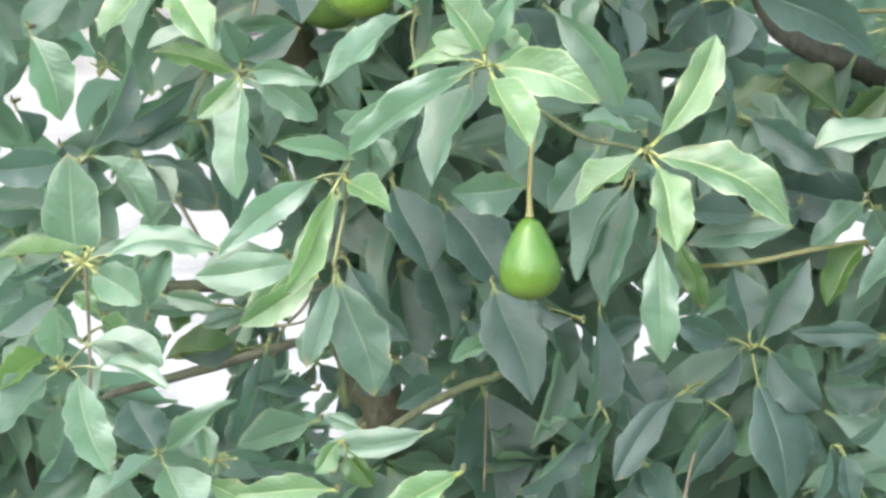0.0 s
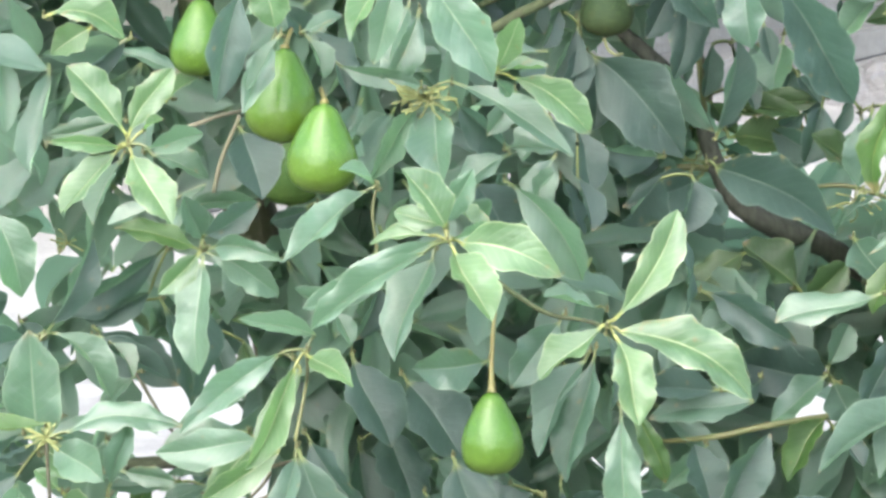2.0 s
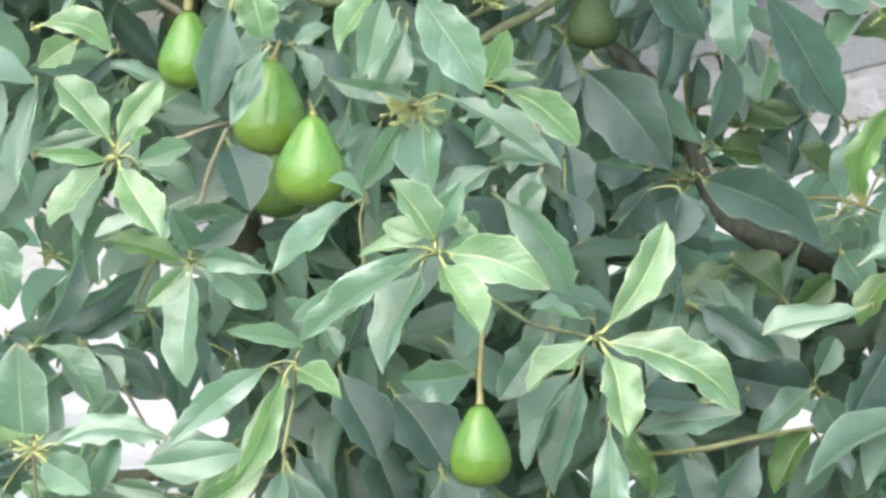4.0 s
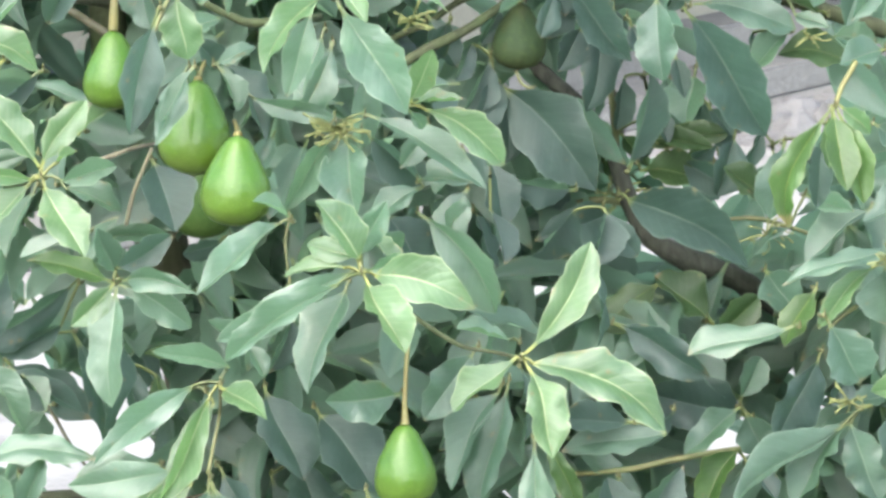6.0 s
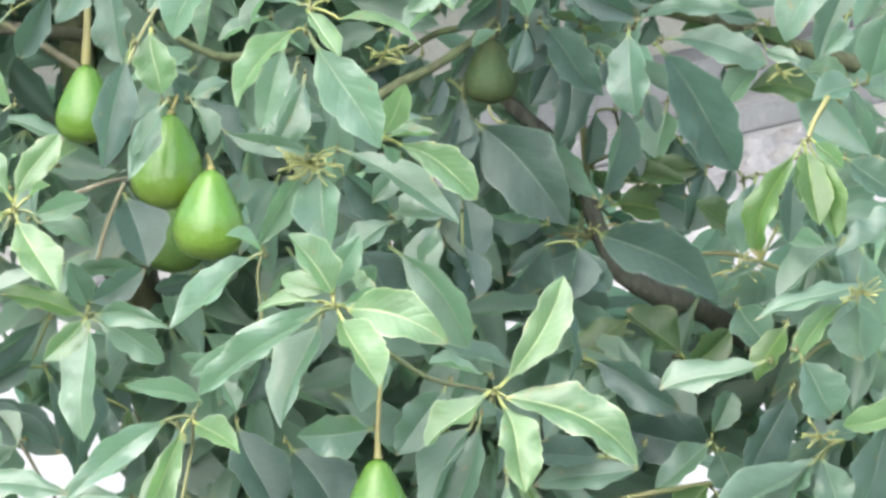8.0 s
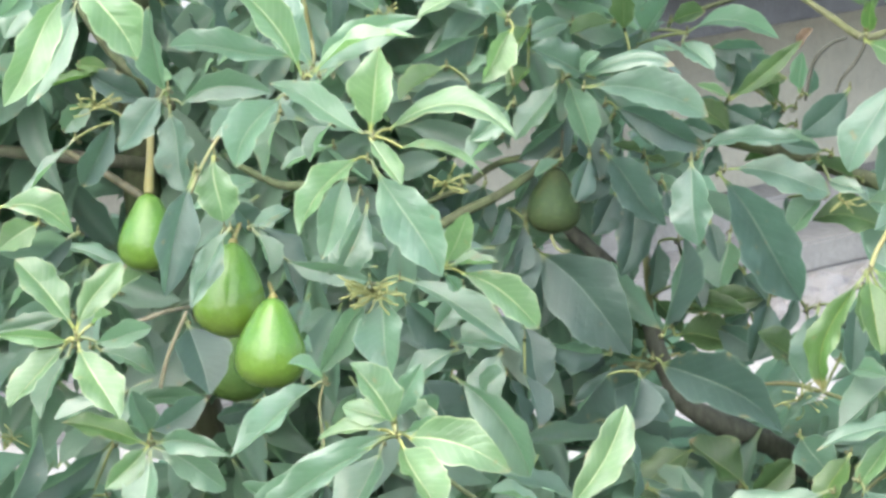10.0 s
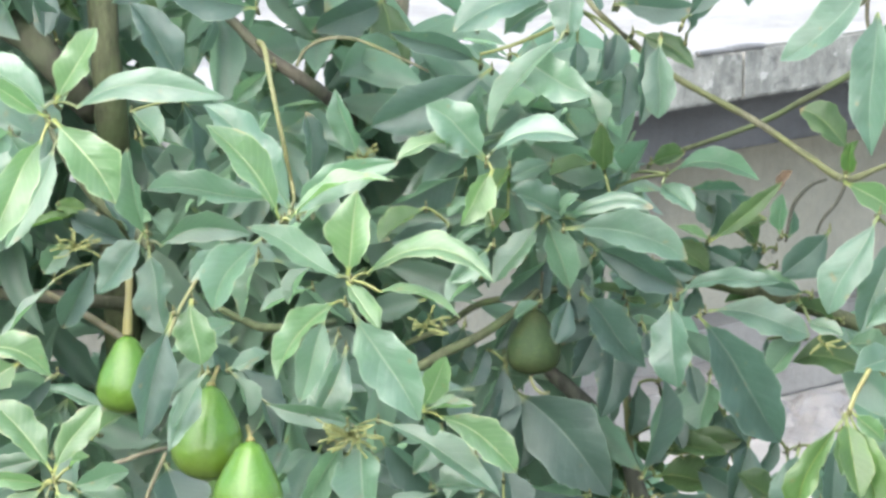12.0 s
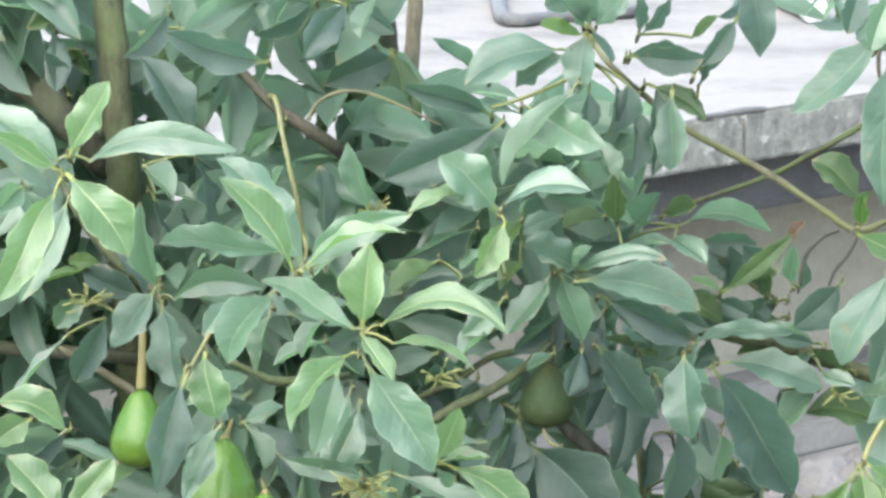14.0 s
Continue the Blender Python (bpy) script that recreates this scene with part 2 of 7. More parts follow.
def mesh_part(name, verts, faces, material, parent, at, label="", uvs=None, smooth=True):
    """One mesh object from world vertices, with its origin at `at`."""
    data = bpy.data.meshes.new(name)
    o = Vector(at)
    data.from_pydata([(v[0] - o.x, v[1] - o.y, v[2] - o.z) for v in verts], [], faces)
    data.materials.append(material)
    if smooth:
        data.polygons.foreach_set("use_smooth", [True] * len(data.polygons))
    if uvs is not None:
        layer = data.uv_layers.new(name="UVMap")
        loops = np.empty(len(data.loops), dtype=np.int32)
        data.loops.foreach_get("vertex_index", loops)
        layer.data.foreach_set("uv", np.asarray(uvs, dtype=np.float32)[loops].ravel())
    data.update()
    ob = put(new(name, data), parent, at)
    if label:
        tagged(ob, label=label)
    return ob


def part(name, bm, material, parent, at, label="", smooth=False):
    """Link a bmesh, in world places, as one mesh object under a thing or part."""
    bmesh.ops.recalc_face_normals(bm, faces=bm.faces)
    bmesh.ops.translate(bm, verts=bm.verts, vec=-Vector(at))
    data = bpy.data.meshes.new(name)
    bm.to_mesh(data)
    bm.free()
    data.materials.append(material)
    data.polygons.foreach_set("use_smooth", [smooth] * len(data.polygons))
    ob = put(new(name, data), parent, at)
    if label:
        tagged(ob, label=label)
    return ob


def smooth_path(points, per=5):
    """Catmull-Rom through rows of numbers."""
    p = [np.array(q, float) for q in points]
    p = [2 * p[0] - p[1], *p, 2 * p[-1] - p[-2]]
    path = []
    for i in range(1, len(p) - 2):
        for k in range(per):
            t = k / per
            path.append(0.5 * (2 * p[i] + (p[i + 1] - p[i - 1]) * t + (2 * p[i - 1] - 5 * p[i] + 4 * p[i + 1] - p[i + 2]) * t * t
                               + (3 * p[i] - p[i - 1] - 3 * p[i + 1] + p[i + 2]) * t ** 3))
    path.append(p[-2])
    return path


def tube(points, sides=8, rough=0.0, per=5):
    """Vertices and faces of a tapered, slightly knobbly tube through rows of x, y, z, radius."""
    path = smooth_path(points, per)
    verts, faces = [], []
    ref = Vector((0.31, -0.83, 0.47))
    for i, q in enumerate(path):
        a, b = path[max(i - 1, 0)][:3], path[min(i + 1, len(path) - 1)][:3]
        way = Vector(b - a).normalized()
        x = way.cross(ref).normalized()
        y = way.cross(x)
        for k in range(sides):
            ang = 2 * math.pi * k / sides
            c = Vector(q[:3])
            r = q[3] * (1 + rough * noise.noise(c * 28 + Vector((math.cos(ang), math.sin(ang), 0)) * 0.8))
            verts.append(c + (x * math.cos(ang) + y * math.sin(ang)) * r)
    for i in range(len(path) - 1):
        for k in range(sides):
            j = (k + 1) % sides
            faces.append((i * sides + k, i * sides + j, (i + 1) * sides + j, (i + 1) * sides + k))
    faces.append(tuple(range(sides))[::-1])
    faces.append(tuple((len(path) - 1) * sides + k for k in range(sides)))
    return verts, faces


FACING = Vector((-0.1, -0.75, 0.65)).normalized()
# Blades of the dark leaf copy turn off the sun this way, to render darker.
TURNED_AWAY = Vector((0.5, -0.85, -0.12)).normalized()
BEHIND = Vector((0, 0.98, -0.16))


def blade(base, tip, width, bow, roll, rng, rows=12, cols=3, stalk=0.1, facing=FACING):
    """A folded, wavy, pointed avocado leaf from its stalk's foot to its tip: vertices, faces, uvs."""
    base, tip = Vector(base), Vector(tip)
    axis = tip - base
    length = axis.length
    axis.normalize()
    normal = (facing - axis * facing.dot(axis)).normalized()
    normal = Matrix.Rotation(radians(roll), 3, axis) @ normal
    across = axis.cross(normal).normalized()
    flat = BEHIND.cross(axis).normalized()
    arch = rng.uniform(0.03, 0.12)
    fold, curl = rng.uniform(0.4, 1.0), rng.uniform(-0.4, 0.1)
    waves, phase, amp = rng.uniform(1.2, 2.8), rng.uniform(0, 6.3), rng.uniform(0.08, 0.32)
    twist = rng.uniform(-0.4, 0.4)
    if length < 0.11:
        amp, twist, arch = amp * 0.55, twist * 0.6, arch * 0.7
    if width > 0.082:
        fold, curl, amp, twist, arch = fold * 0.8, curl * 0.8, amp * 0.6, twist * 0.4, arch * 0.7
    mid = (base + tip) / 2 + flat * (-bow * length * 1.6) + normal * (arch * length * 1.6)
    e0, e1 = rng.uniform(0.62, 0.95), rng.uniform(0.62, 1.05)
    wide = (rng.uniform(0.8, 1.12), rng.uniform(0.8, 1.12))
    hook = rng.uniform(-0.09, 0.09)
    ragged = [[rng.uniform(-0.02, 0.02) for _ in range(17)] for _ in range(2)]
    peak = (e0 / (e0 + e1)) ** e0 * (e1 / (e0 + e1)) ** e1
    verts, faces, uvs = [], [], []
    for i in range(rows + 1):
        s = i / rows
        c = base * (1 - s) ** 2 + mid * (2 * s * (1 - s)) + tip * s * s + flat * (hook * length * 0.25 * math.sin(6.283 * s))
        q = max(0.0, (s - stalk) / (1 - stalk))
        half = max(width / 2 * (q ** e0 * (1 - q) ** e1) / peak, 0.0025 * (1 - q) + 0.0003)
        a = twist * (s - 0.3)
        x = across * math.cos(a) + normal * math.sin(a)
        n = normal * math.cos(a) - across * math.sin(a)
        for j in range(-cols, cols + 1):
            u = j / cols
            side = 1 if u > 0 else 0
            ripple = (amp * math.sin(waves * 6.283 * s + phase + 1.9 * side) + 0.2 * amp * math.sin(waves * 15.0 * s + phase * 1.7 + side)) * u * u
            lift = fold * abs(u) + curl * abs(u) ** 3 + ripple
            edge = wide[side] * (1 + (0.08 * math.sin(waves * 11.0 * s + phase * 2 + 2 * side) + 0.03 * math.sin(waves * 21.0 * s + phase * 3 + side) + ragged[side][i % 17]) * abs(u))
            verts.append(c + x * (u * half * edge * math.cos(fold * 0.6)) + n * (lift * half))
            uvs.append((0.5 + 0.5 * u, q))
    m = 2 * cols + 1
    for i in range(rows):
        for j in range(m - 1):
            faces.append((i * m + j, i * m + j + 1, (i + 1) * m + j + 1, (i + 1) * m + j))
    return verts, faces, uvs


# ---- setting: ground and the flat-roofed house far behind the tree ----
def plank(bm, x0, x1, y0, y1, z0, z1, m):
    """A box placed by the matrix m."""
    bmesh.ops.create_cube(bm, size=1.0, matrix=m @ Matrix.LocRotScale(((x0 + x1) / 2, (y0 + y1) / 2, (z0 + z1) / 2), None, (x1 - x0, y1 - y0, z1 - z0)))


bm = bmesh.new()
bmesh.ops.create_grid(bm, x_segments=60, y_segments=60, size=1200)
ground = part("ground", bm, GROUND, None, (0, 0, 0))
tagged(ground, "pale concrete yard under and behind the tree", "ground", kind="structure")

# the house's axes: x along the eave, y into the house
HOUSE = Matrix.Translation((1.53, 27.73, 0)) @ Matrix.Rotation(math.atan2(0.783, 0.622), 4, "Z")
house = put(new("house"), None, (1.53, 27.73, 0))
tagged(house, "low beige rendered house with a flat stained concrete roof", "house")
bm = bmesh.new()
plank(bm, -5.5, 15.0, 1.3, 1.5, 0.0, 2.04, HOUSE)
part("front_wall", bm, WALL, house, (1.53, 27.73, 0), "beige rendered wall under the eave")
bm = bmesh.new()
plank(bm, -5.5, 15.0, 11.5, 11.7, 0.0, 2.04, HOUSE)
part("back_wall", bm, WALL, house, (1.53, 27.73, 0))
for x in (-5.5, 14.8):
    bm = bmesh.new()
    plank(bm, x, x + 0.2, 1.5, 11.5, 0.0, 2.04, HOUSE)
    part("side_wall", bm, WALL, house, (1.53, 27.73, 0))
bm = bmesh.new()
plank(bm, -6.0, 15.5, 0.08, 12.2, 2.04, 2.33, HOUSE)
part("roof_slab", bm, ROOF, house, (1.53, 27.73, 0), "pale weathered concrete roof slab")
# Dark strip added below the slab to stand in for shade on the wall.
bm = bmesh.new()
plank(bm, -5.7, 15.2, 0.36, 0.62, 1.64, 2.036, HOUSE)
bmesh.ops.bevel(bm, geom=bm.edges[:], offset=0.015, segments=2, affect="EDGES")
part("eave_beam", bm, EAVE_SHADE, house, (1.53, 27.73, 0), "dark grey strip added under the slab to stand in for the eave shade")
# the slab's front edge is cast in lengths with open joints
x = -6.0
edge_rng = random.Random(3)
while x < 15.4:
    length = min(edge_rng.uniform(1.2, 4.5), 15.5 - x)
    bm = bmesh.new()
    plank(bm, x, x + length - 0.005, edge_rng.uniform(0.0, 0.02), 0.076, 2.02, 2.335 + edge_rng.uniform(-0.012, 0.012), HOUSE)
    bmesh.ops.bevel(bm, geom=bm.edges[:], offset=0.02, segments=2, affect="EDGES")
    part("eave_block", bm, SLAB_EDGE, house, (1.53, 27.73, 0))
    x += length
bm = bmesh.new()
plank(bm, -5.6, 15.1, 0.9, 1.296, 0.0, 0.40, HOUSE)
plank(bm, -5.6, 15.1, 0.4, 0.896, 0.0, 0.20, HOUSE)
bmesh.ops.bevel(bm, geom=bm.edges[:], offset=0.02, segments=2, affect="EDGES")
part("plinth", bm, ROOF, house, (1.53, 27.73, 0), "pale stepped concrete plinth along the wall's foot")

# a crumpled plastic sheet dropped at the foot of the wall
SHEET = concrete_material("pale_plastic_sheet", (0.120, 0.118, 0.116), (0.085, 0.084, 0.083), 6.0, 0.45)


def crumpled_sheet(x0, x1, y0, y1, height, seed):
    """A low heap of folded sheet, placed along the house's axes."""
    cols, rows = 48, 22
    verts, faces = [], []
    for j in range(rows + 1):
        for i in range(cols + 1):
            u, v = i / cols, j / rows
            rim = min(1.0, 6 * min(u, 1 - u, v, 1 - v))
            c = Vector((u * 5.0 + seed, v * 2.6, 0.0))
            fold = abs(noise.noise(c)) + 0.5 * abs(noise.noise(c * 2.7)) + 0.2 * abs(noise.noise(c * 6.1))
            ragged = 0.05 * noise.noise(c * 2.0 + Vector((9, 4, 2)))
            p = Vector((x0 + (x1 - x0) * u + ragged, y0 + (y1 - y0) * v + ragged, 0.004 + height * rim * (0.25 + fold)))
            verts.append(HOUSE @ p)
    for j in range(rows):
        for i in range(cols):
            k = j * (cols + 1) + i
            faces.append((k, k + 1, k + cols + 2, k + cols + 1))
    # closed below, flat on the ground
    n = len(verts)
    edge = [i for i in range(cols + 1)] + [j * (cols + 1) + cols for j in range(1, rows + 1)]
    edge += [rows * (cols + 1) + i for i in range(cols - 1, -1, -1)] + [j * (cols + 1) for j in range(rows - 1, 0, -1)]
    verts += [Vector((verts[k].x, verts[k].y, 0.001)) for k in edge]
    for a in range(len(edge)):
        b = (a + 1) % len(edge)
        faces.append((edge[a], n + a, n + b, edge[b]))
    faces.append(tuple(n + a for a in range(len(edge))))
    sheet = mesh_part("plastic_sheet", verts, faces, SHEET, None, HOUSE @ Vector((x0, y0, 0)), smooth=False)
    return tagged(sheet, "crumpled pale grey plastic sheet lying by the wall", "plastic sheet")


crumpled_sheet(0.1, 1.9, -0.75, 0.15, 0.16, 3.0)

# pipes and a hose left on the flat roof


def pipe(name, material, rows, label, cap=None):
    verts, faces = tube(rows, 16, 0.0, 6)
    thing = put(new(name), None, rows[0][:3])
    tagged(thing, label, "pipe")
    mesh_part("shaft", verts, faces, material, thing, rows[0][:3])
    if cap is not None:
        a, b = Vector(rows[-1][:3]), Vector(rows[-2][:3])
        way = (a - b).normalized()
        v, f = tube([(*(a - way * 0.05), cap), (*(a + way * 0.02), cap), (*(a + way * 0.06), cap * 0.9)], 16, 0.0, 2)
        mesh_part("cap", v, f, PIPE_PALE, thing, rows[0][:3], "pale plastic end cap")
    return thing


pipe("roof_pipe", PIPE, [(1.868, 37.927, 2.420, 0.090), (2.240, 35.765, 2.420, 0.090), (2.532, 33.671, 2.420, 0.090)], "thick grey plastic pipe with a pale cap lying on the roof", 0.10)
pipe("bent_pipe", PIPE, [(1.271, 34.019, 2.375, 0.045), (0.725, 33.710, 2.375, 0.045), (0.365, 33.510, 2.380, 0.050), (0.312, 35.492, 2.390, 0.060)], "dark grey bent pipe lying on the roof")
pipe("hose", PIPE, [(1.478, 27.719, 2.345, 0.015), (1.639, 27.869, 2.348, 0.018), (1.782, 27.985, 2.355, 0.025), (1.897, 28.087, 2.350, 0.020)], "thin dark hose lying along the roof edge")

# ---- the tree ----
ROOT = Vector((-0.1, 0.62, 0.0))
tree = put(new("avocado_tree"), None, ROOT)
tagged(tree, "tall avocado tree with dense glossy green leaves", "tree")


BARE = []


def limb(name, material, rows):
    name = {"trunk_stem": "trunk"}.get(name, name)
    if name == "branch" and material is BARK_MOSS and rows[0][2] > 5.5:
        BARE.extend(smooth_path(rows, 6))
    verts, faces = tube(rows, 12 if name != "twig" else 8, 0.22)
    if rows[0][1] > -0.1:
        SHOWN.update(cell(v) for v in verts)
    return mesh_part(name, verts, faces, material, tree, rows[0][:3])


EYE = Vector((0.0, -8.59, 6.5))
SHOWN = set()


def cell(p):
    """A small cell of the crown's face, as it lies behind p in the line of sight."""
    k = (0.79 - EYE.y) / (p[1] - EYE.y)
    return round((EYE.x + (p[0] - EYE.x) * k) / 0.012), round((EYE.z + (p[2] - EYE.z) * k) / 0.012)


def sprig(at):
    """A short leafy twig that ends at `at` and runs back along the camera's line of sight, hidden behind its end;
    returns it as the leaves' parent.
    """
    at = Vector(at)
    back = at + BEHIND * 0.11 + Vector((0, 0, -0.003))
    bend = at.lerp(back, 0.5) + Vector((0, 0, -0.001))
    verts, faces = tube([(*at, 0.0032), (*at.lerp(bend, 0.5), 0.0036), (*bend, 0.0034), (*back, 0.003)], 7, 0.2, 3)
    stem = mesh_part("twig", verts, faces, STEM, tree, at)
    # the pointed end bud between the leaf stalks
    bm = bmesh.new()
    bmesh.ops.create_cone(bm, cap_ends=True, segments=7, radius1=0.0020, radius2=0.0006, depth=0.009, matrix=Matrix.Translation(at + Vector((0, -0.006, 0.008))) @ Matrix.Rotation(0.5, 4, "X"))
    part("bud", bm, STEM, stem, at, smooth=True)
    return stem


def leaf(stem, base, tip, width, bow, roll, material):
    gap = (PLACE[stem.name] - Vector(base)).length
    leaf_rng = random.Random(int(base[0] * 8000) + int(tip[2] * 90000) + int(tip[0] * 7000))
    verts, faces, uvs = blade(base, tip, width, bow, roll, leaf_rng, 16, 3, 0.10 if gap < 0.015 else 0.03, TURNED_AWAY if material is SHADED else FACING)
    # a thin stalk back to the twig's end
    root, foot = PLACE[stem.name], Vector(base)
    if 0.008 < (root - foot).length < 0.11:
        o = len(verts)
        elbow = foot.lerp(root, 0.5) + Vector((0, 0.006, 0.006))
        for i in range(6):
            t = i / 5
            c = foot * (1 - t) ** 2 + elbow * (2 * t * (1 - t)) + root * t * t
            w = (foot - root).cross(BEHIND).normalized() * 0.0023
            verts += [c - w, c + w, c + Vector((0, 0, 0.0022))]
            uvs += [(0.4, 0.0), (0.6, 0.0), (0.5, 0.0)]
            if i:
                k = o + 3 * i
                faces += [(k - 3, k - 1, k + 2, k), (k - 1, k - 2, k + 1, k + 2), (k - 2, k - 3, k, k + 1)]
    if base[1] > -0.15:
        SHOWN.update(cell(v) for v in verts)
    ob = mesh_part("leaf", verts, faces, material, stem, base, uvs=uvs)
    # a crease along the midrib
    crease = ob.data.attributes.new("sharp_edge", "BOOLEAN", "EDGE")
    ends = np.empty(2 * len(ob.data.edges), dtype=np.int32)
    ob.data.edges.foreach_get("vertices", ends)
    ends = ends.reshape(-1, 2)
    crease.data.foreach_set("value", ((ends % 7 == 3) & (ends < 119)).all(axis=1))
    return ob


def florets(at, size, count, seed):
    """A loose yellow-green panicle of small bare flower stalks."""
    rng = random.Random(seed)
    at = Vector(at)
    verts, faces = [], []
    for _ in range(count):
        way = Vector((rng.uniform(-1, 1), rng.uniform(-1, 0.2), rng.uniform(-0.35, 0.6))).normalized()
        end = at + way * size * rng.uniform(0.45, 1.0)
        bend = at.lerp(end, 0.5) + Vector((rng.uniform(-1, 1), 0, rng.uniform(-1, 1))) * size * 0.12
        v, f = tube([(*at, 0.0012), (*bend, 0.0010), (*end, 0.0017)], 5, 0.1, 2)
        o = len(verts)
        verts += v
        faces += [tuple(k + o for k in q) for q in f]
    return mesh_part("flower_panicle", verts, faces, FLOWER, tree, at, "yellow-green bare flower stalks")


# trunk from the ground to where the boughs part
verts, faces = tube([(-0.1, 0.62, -0.05, 0.125), (-0.14, 0.6, 0.5, 0.098), (-0.2, 0.56, 1.6, 0.085), (-0.24, 0.54, 2.8, 0.07), (-0.235, 0.545, 3.9, 0.046)], 16, 0.15)
mesh_part("trunk", verts, faces, BARK, tree, ROOT)
limb('branch', BARK_MOSS, [(-0.510, 0.301, 5.764, 0.0217), (-0.506, 0.286, 5.665, 0.0225), (-0.494, 0.266, 5.541, 0.0233), (-0.486, 0.296, 5.411, 0.0243), (-0.489, 0.416, 5.208, 0.0256), (-0.476, 0.526, 4.947, 0.0303)])
limb('branch', BARK, [(-0.740, 0.378, 5.606, 0.0278), (-0.673, 0.370, 5.560, 0.0270), (-0.590, 0.262, 5.513, 0.0233), (-0.513, 0.346, 5.405, 0.0211)])
limb('branch', BARK, [(-0.130, 0.843, 5.664, 0.0266), (-0.111, 0.826, 5.559, 0.0274), (-0.096, 0.809, 5.454, 0.0292), (-0.087, 0.788, 5.323, 0.0310), (-0.097, 0.762, 5.156, 0.0328), (-0.124, 0.737, 4.999, 0.0354)])
limb('branch', BARK_PALE, [(-0.056, 0.992, 5.651, 0.0117), (-0.059, 0.975, 5.544, 0.0126), (-0.068, 0.958, 5.437, 0.0135), (-0.078, 0.936, 5.295, 0.0153), (-0.088, 0.826, 5.237, 0.0160)])
limb('branch', BARK, [(-0.346, 0.224, 5.595, 0.0066), (-0.305, 0.219, 5.562, 0.0079), (-0.247, 0.210, 5.505, 0.0093), (-0.181, 0.203, 5.463, 0.0099), (-0.126, 0.394, 5.389, 0.0109), (-0.086, 0.685, 5.309, 0.0126)])
limb('twig', STEM, [(-0.264, 0.205, 5.530, 0.0044), (-0.252, 0.090, 5.533, 0.0039), (-0.239, 0.053, 5.473, 0.0038), (-0.222, 0.040, 5.393, 0.0035), (-0.209, 0.030, 5.328, 0.0028), (-0.204, -0.370, 5.359, 0.0023)])
limb('twig', BARK_OLIVE, [(-0.208, 0.158, 5.500, 0.0033), (-0.194, 0.162, 5.525, 0.0030), (-0.163, 0.165, 5.540, 0.0030), (-0.122, 0.165, 5.539, 0.0026), (-0.064, 0.161, 5.516, 0.0023), (-0.014, 0.157, 5.492, 0.0019)])
limb('twig', FLOWER, [(0.060, 0.111, 5.523, 0.0025), (0.109, 0.114, 5.537, 0.0029), (0.175, 0.118, 5.566, 0.0033), (0.204, 0.142, 5.585, 0.0037)])
limb('twig', BARK_OLIVE, [(0.194, 0.338, 5.672, 0.0038), (0.206, 0.330, 5.622, 0.0038), (0.219, 0.223, 5.591, 0.0041), (0.254, 0.218, 5.554, 0.0046), (0.290, 0.313, 5.515, 0.0050), (0.349, 0.305, 5.468, 0.0054), (0.470, 0.295, 5.402, 0.0054), (0.550, 0.286, 5.349, 0.0054), (0.602, 0.281, 5.318, 0.0067), (0.651, 0.284, 5.333, 0.0042), (0.718, 0.288, 5.357, 0.0042)])
limb('twig', STEM_DARK, [(0.451, 0.247, 5.740, 0.0033), (0.441, 0.241, 5.703, 0.0033), (0.430, 0.235, 5.666, 0.0029), (0.422, 0.231, 5.642, 0.0025)])
limb('twig', STEM_DARK, [(0.638, 0.193, 5.719, 0.0041), (0.636, 0.183, 5.654, 0.0041), (0.626, 0.174, 5.598, 0.0037), (0.629, 0.166, 5.548, 0.0033), (0.662, 0.156, 5.483, 0.0037)])
limb('twig', BARK_MOSS, [(0.359, 0.437, 5.338, 0.0038), (0.478, 0.443, 5.379, 0.0043), (0.551, 0.449, 5.416, 0.0047), (0.619, 0.455, 5.453, 0.0051), (0.696, 0.463, 5.507, 0.0068)])
limb('twig', BARK_DARK, [(0.563, 0.318, 5.230, 0.0021), (0.572, 0.321, 5.251, 0.0025), (0.591, 0.325, 5.274, 0.0030), (0.604, 0.329, 5.297, 0.0030), (0.605, 0.331, 5.311, 0.0030)])
limb('twig', BARK_DARK, [(0.520, 0.366, 5.211, 0.0021), (0.531, 0.374, 5.265, 0.0034), (0.556, 0.379, 5.294, 0.0030), (0.582, 0.381, 5.304, 0.0021)])
limb('branch', BARK_MOSS, [(0.336, 0.358, 5.165, 0.0093), (0.416, 0.356, 5.150, 0.0110), (0.522, 0.352, 5.125, 0.0119), (0.624, 0.347, 5.092, 0.0127), (0.726, 0.342, 5.060, 0.0136)])
limb('branch', BARK_MOSS, [(-0.579, 0.198, 5.427, 0.0041), (-0.552, 0.091, 5.391, 0.0053), (-0.520, 0.083, 5.342, 0.0066), (-0.479, 0.076, 5.298, 0.0082), (-0.442, 0.071, 5.270, 0.0082), (-0.412, -0.032, 5.260, 0.0073)])
limb('branch', BARK, [(-0.728, 0.305, 5.150, 0.0093), (-0.661, 0.304, 5.143, 0.0093), (-0.568, 0.303, 5.135, 0.0101), (-0.472, 0.400, 5.109, 0.0111), (-0.395, 0.594, 5.055, 0.0131)])
limb('twig', STEM_DARK, [(-0.579, 0.205, 5.158, 0.0050), (-0.524, 0.103, 5.147, 0.0058), (-0.494, 0.100, 5.128, 0.0066), (-0.461, 0.096, 5.106, 0.0062), (-0.440, 0.091, 5.075, 0.0049)])
limb('twig', BARK_MOSS, [(-0.313, -0.094, 5.183, 0.0048), (-0.277, -0.097, 5.165, 0.0056), (-0.249, -0.099, 5.155, 0.0064), (-0.205, -0.098, 5.157, 0.0056), (-0.150, 0.001, 5.148, 0.0049)])
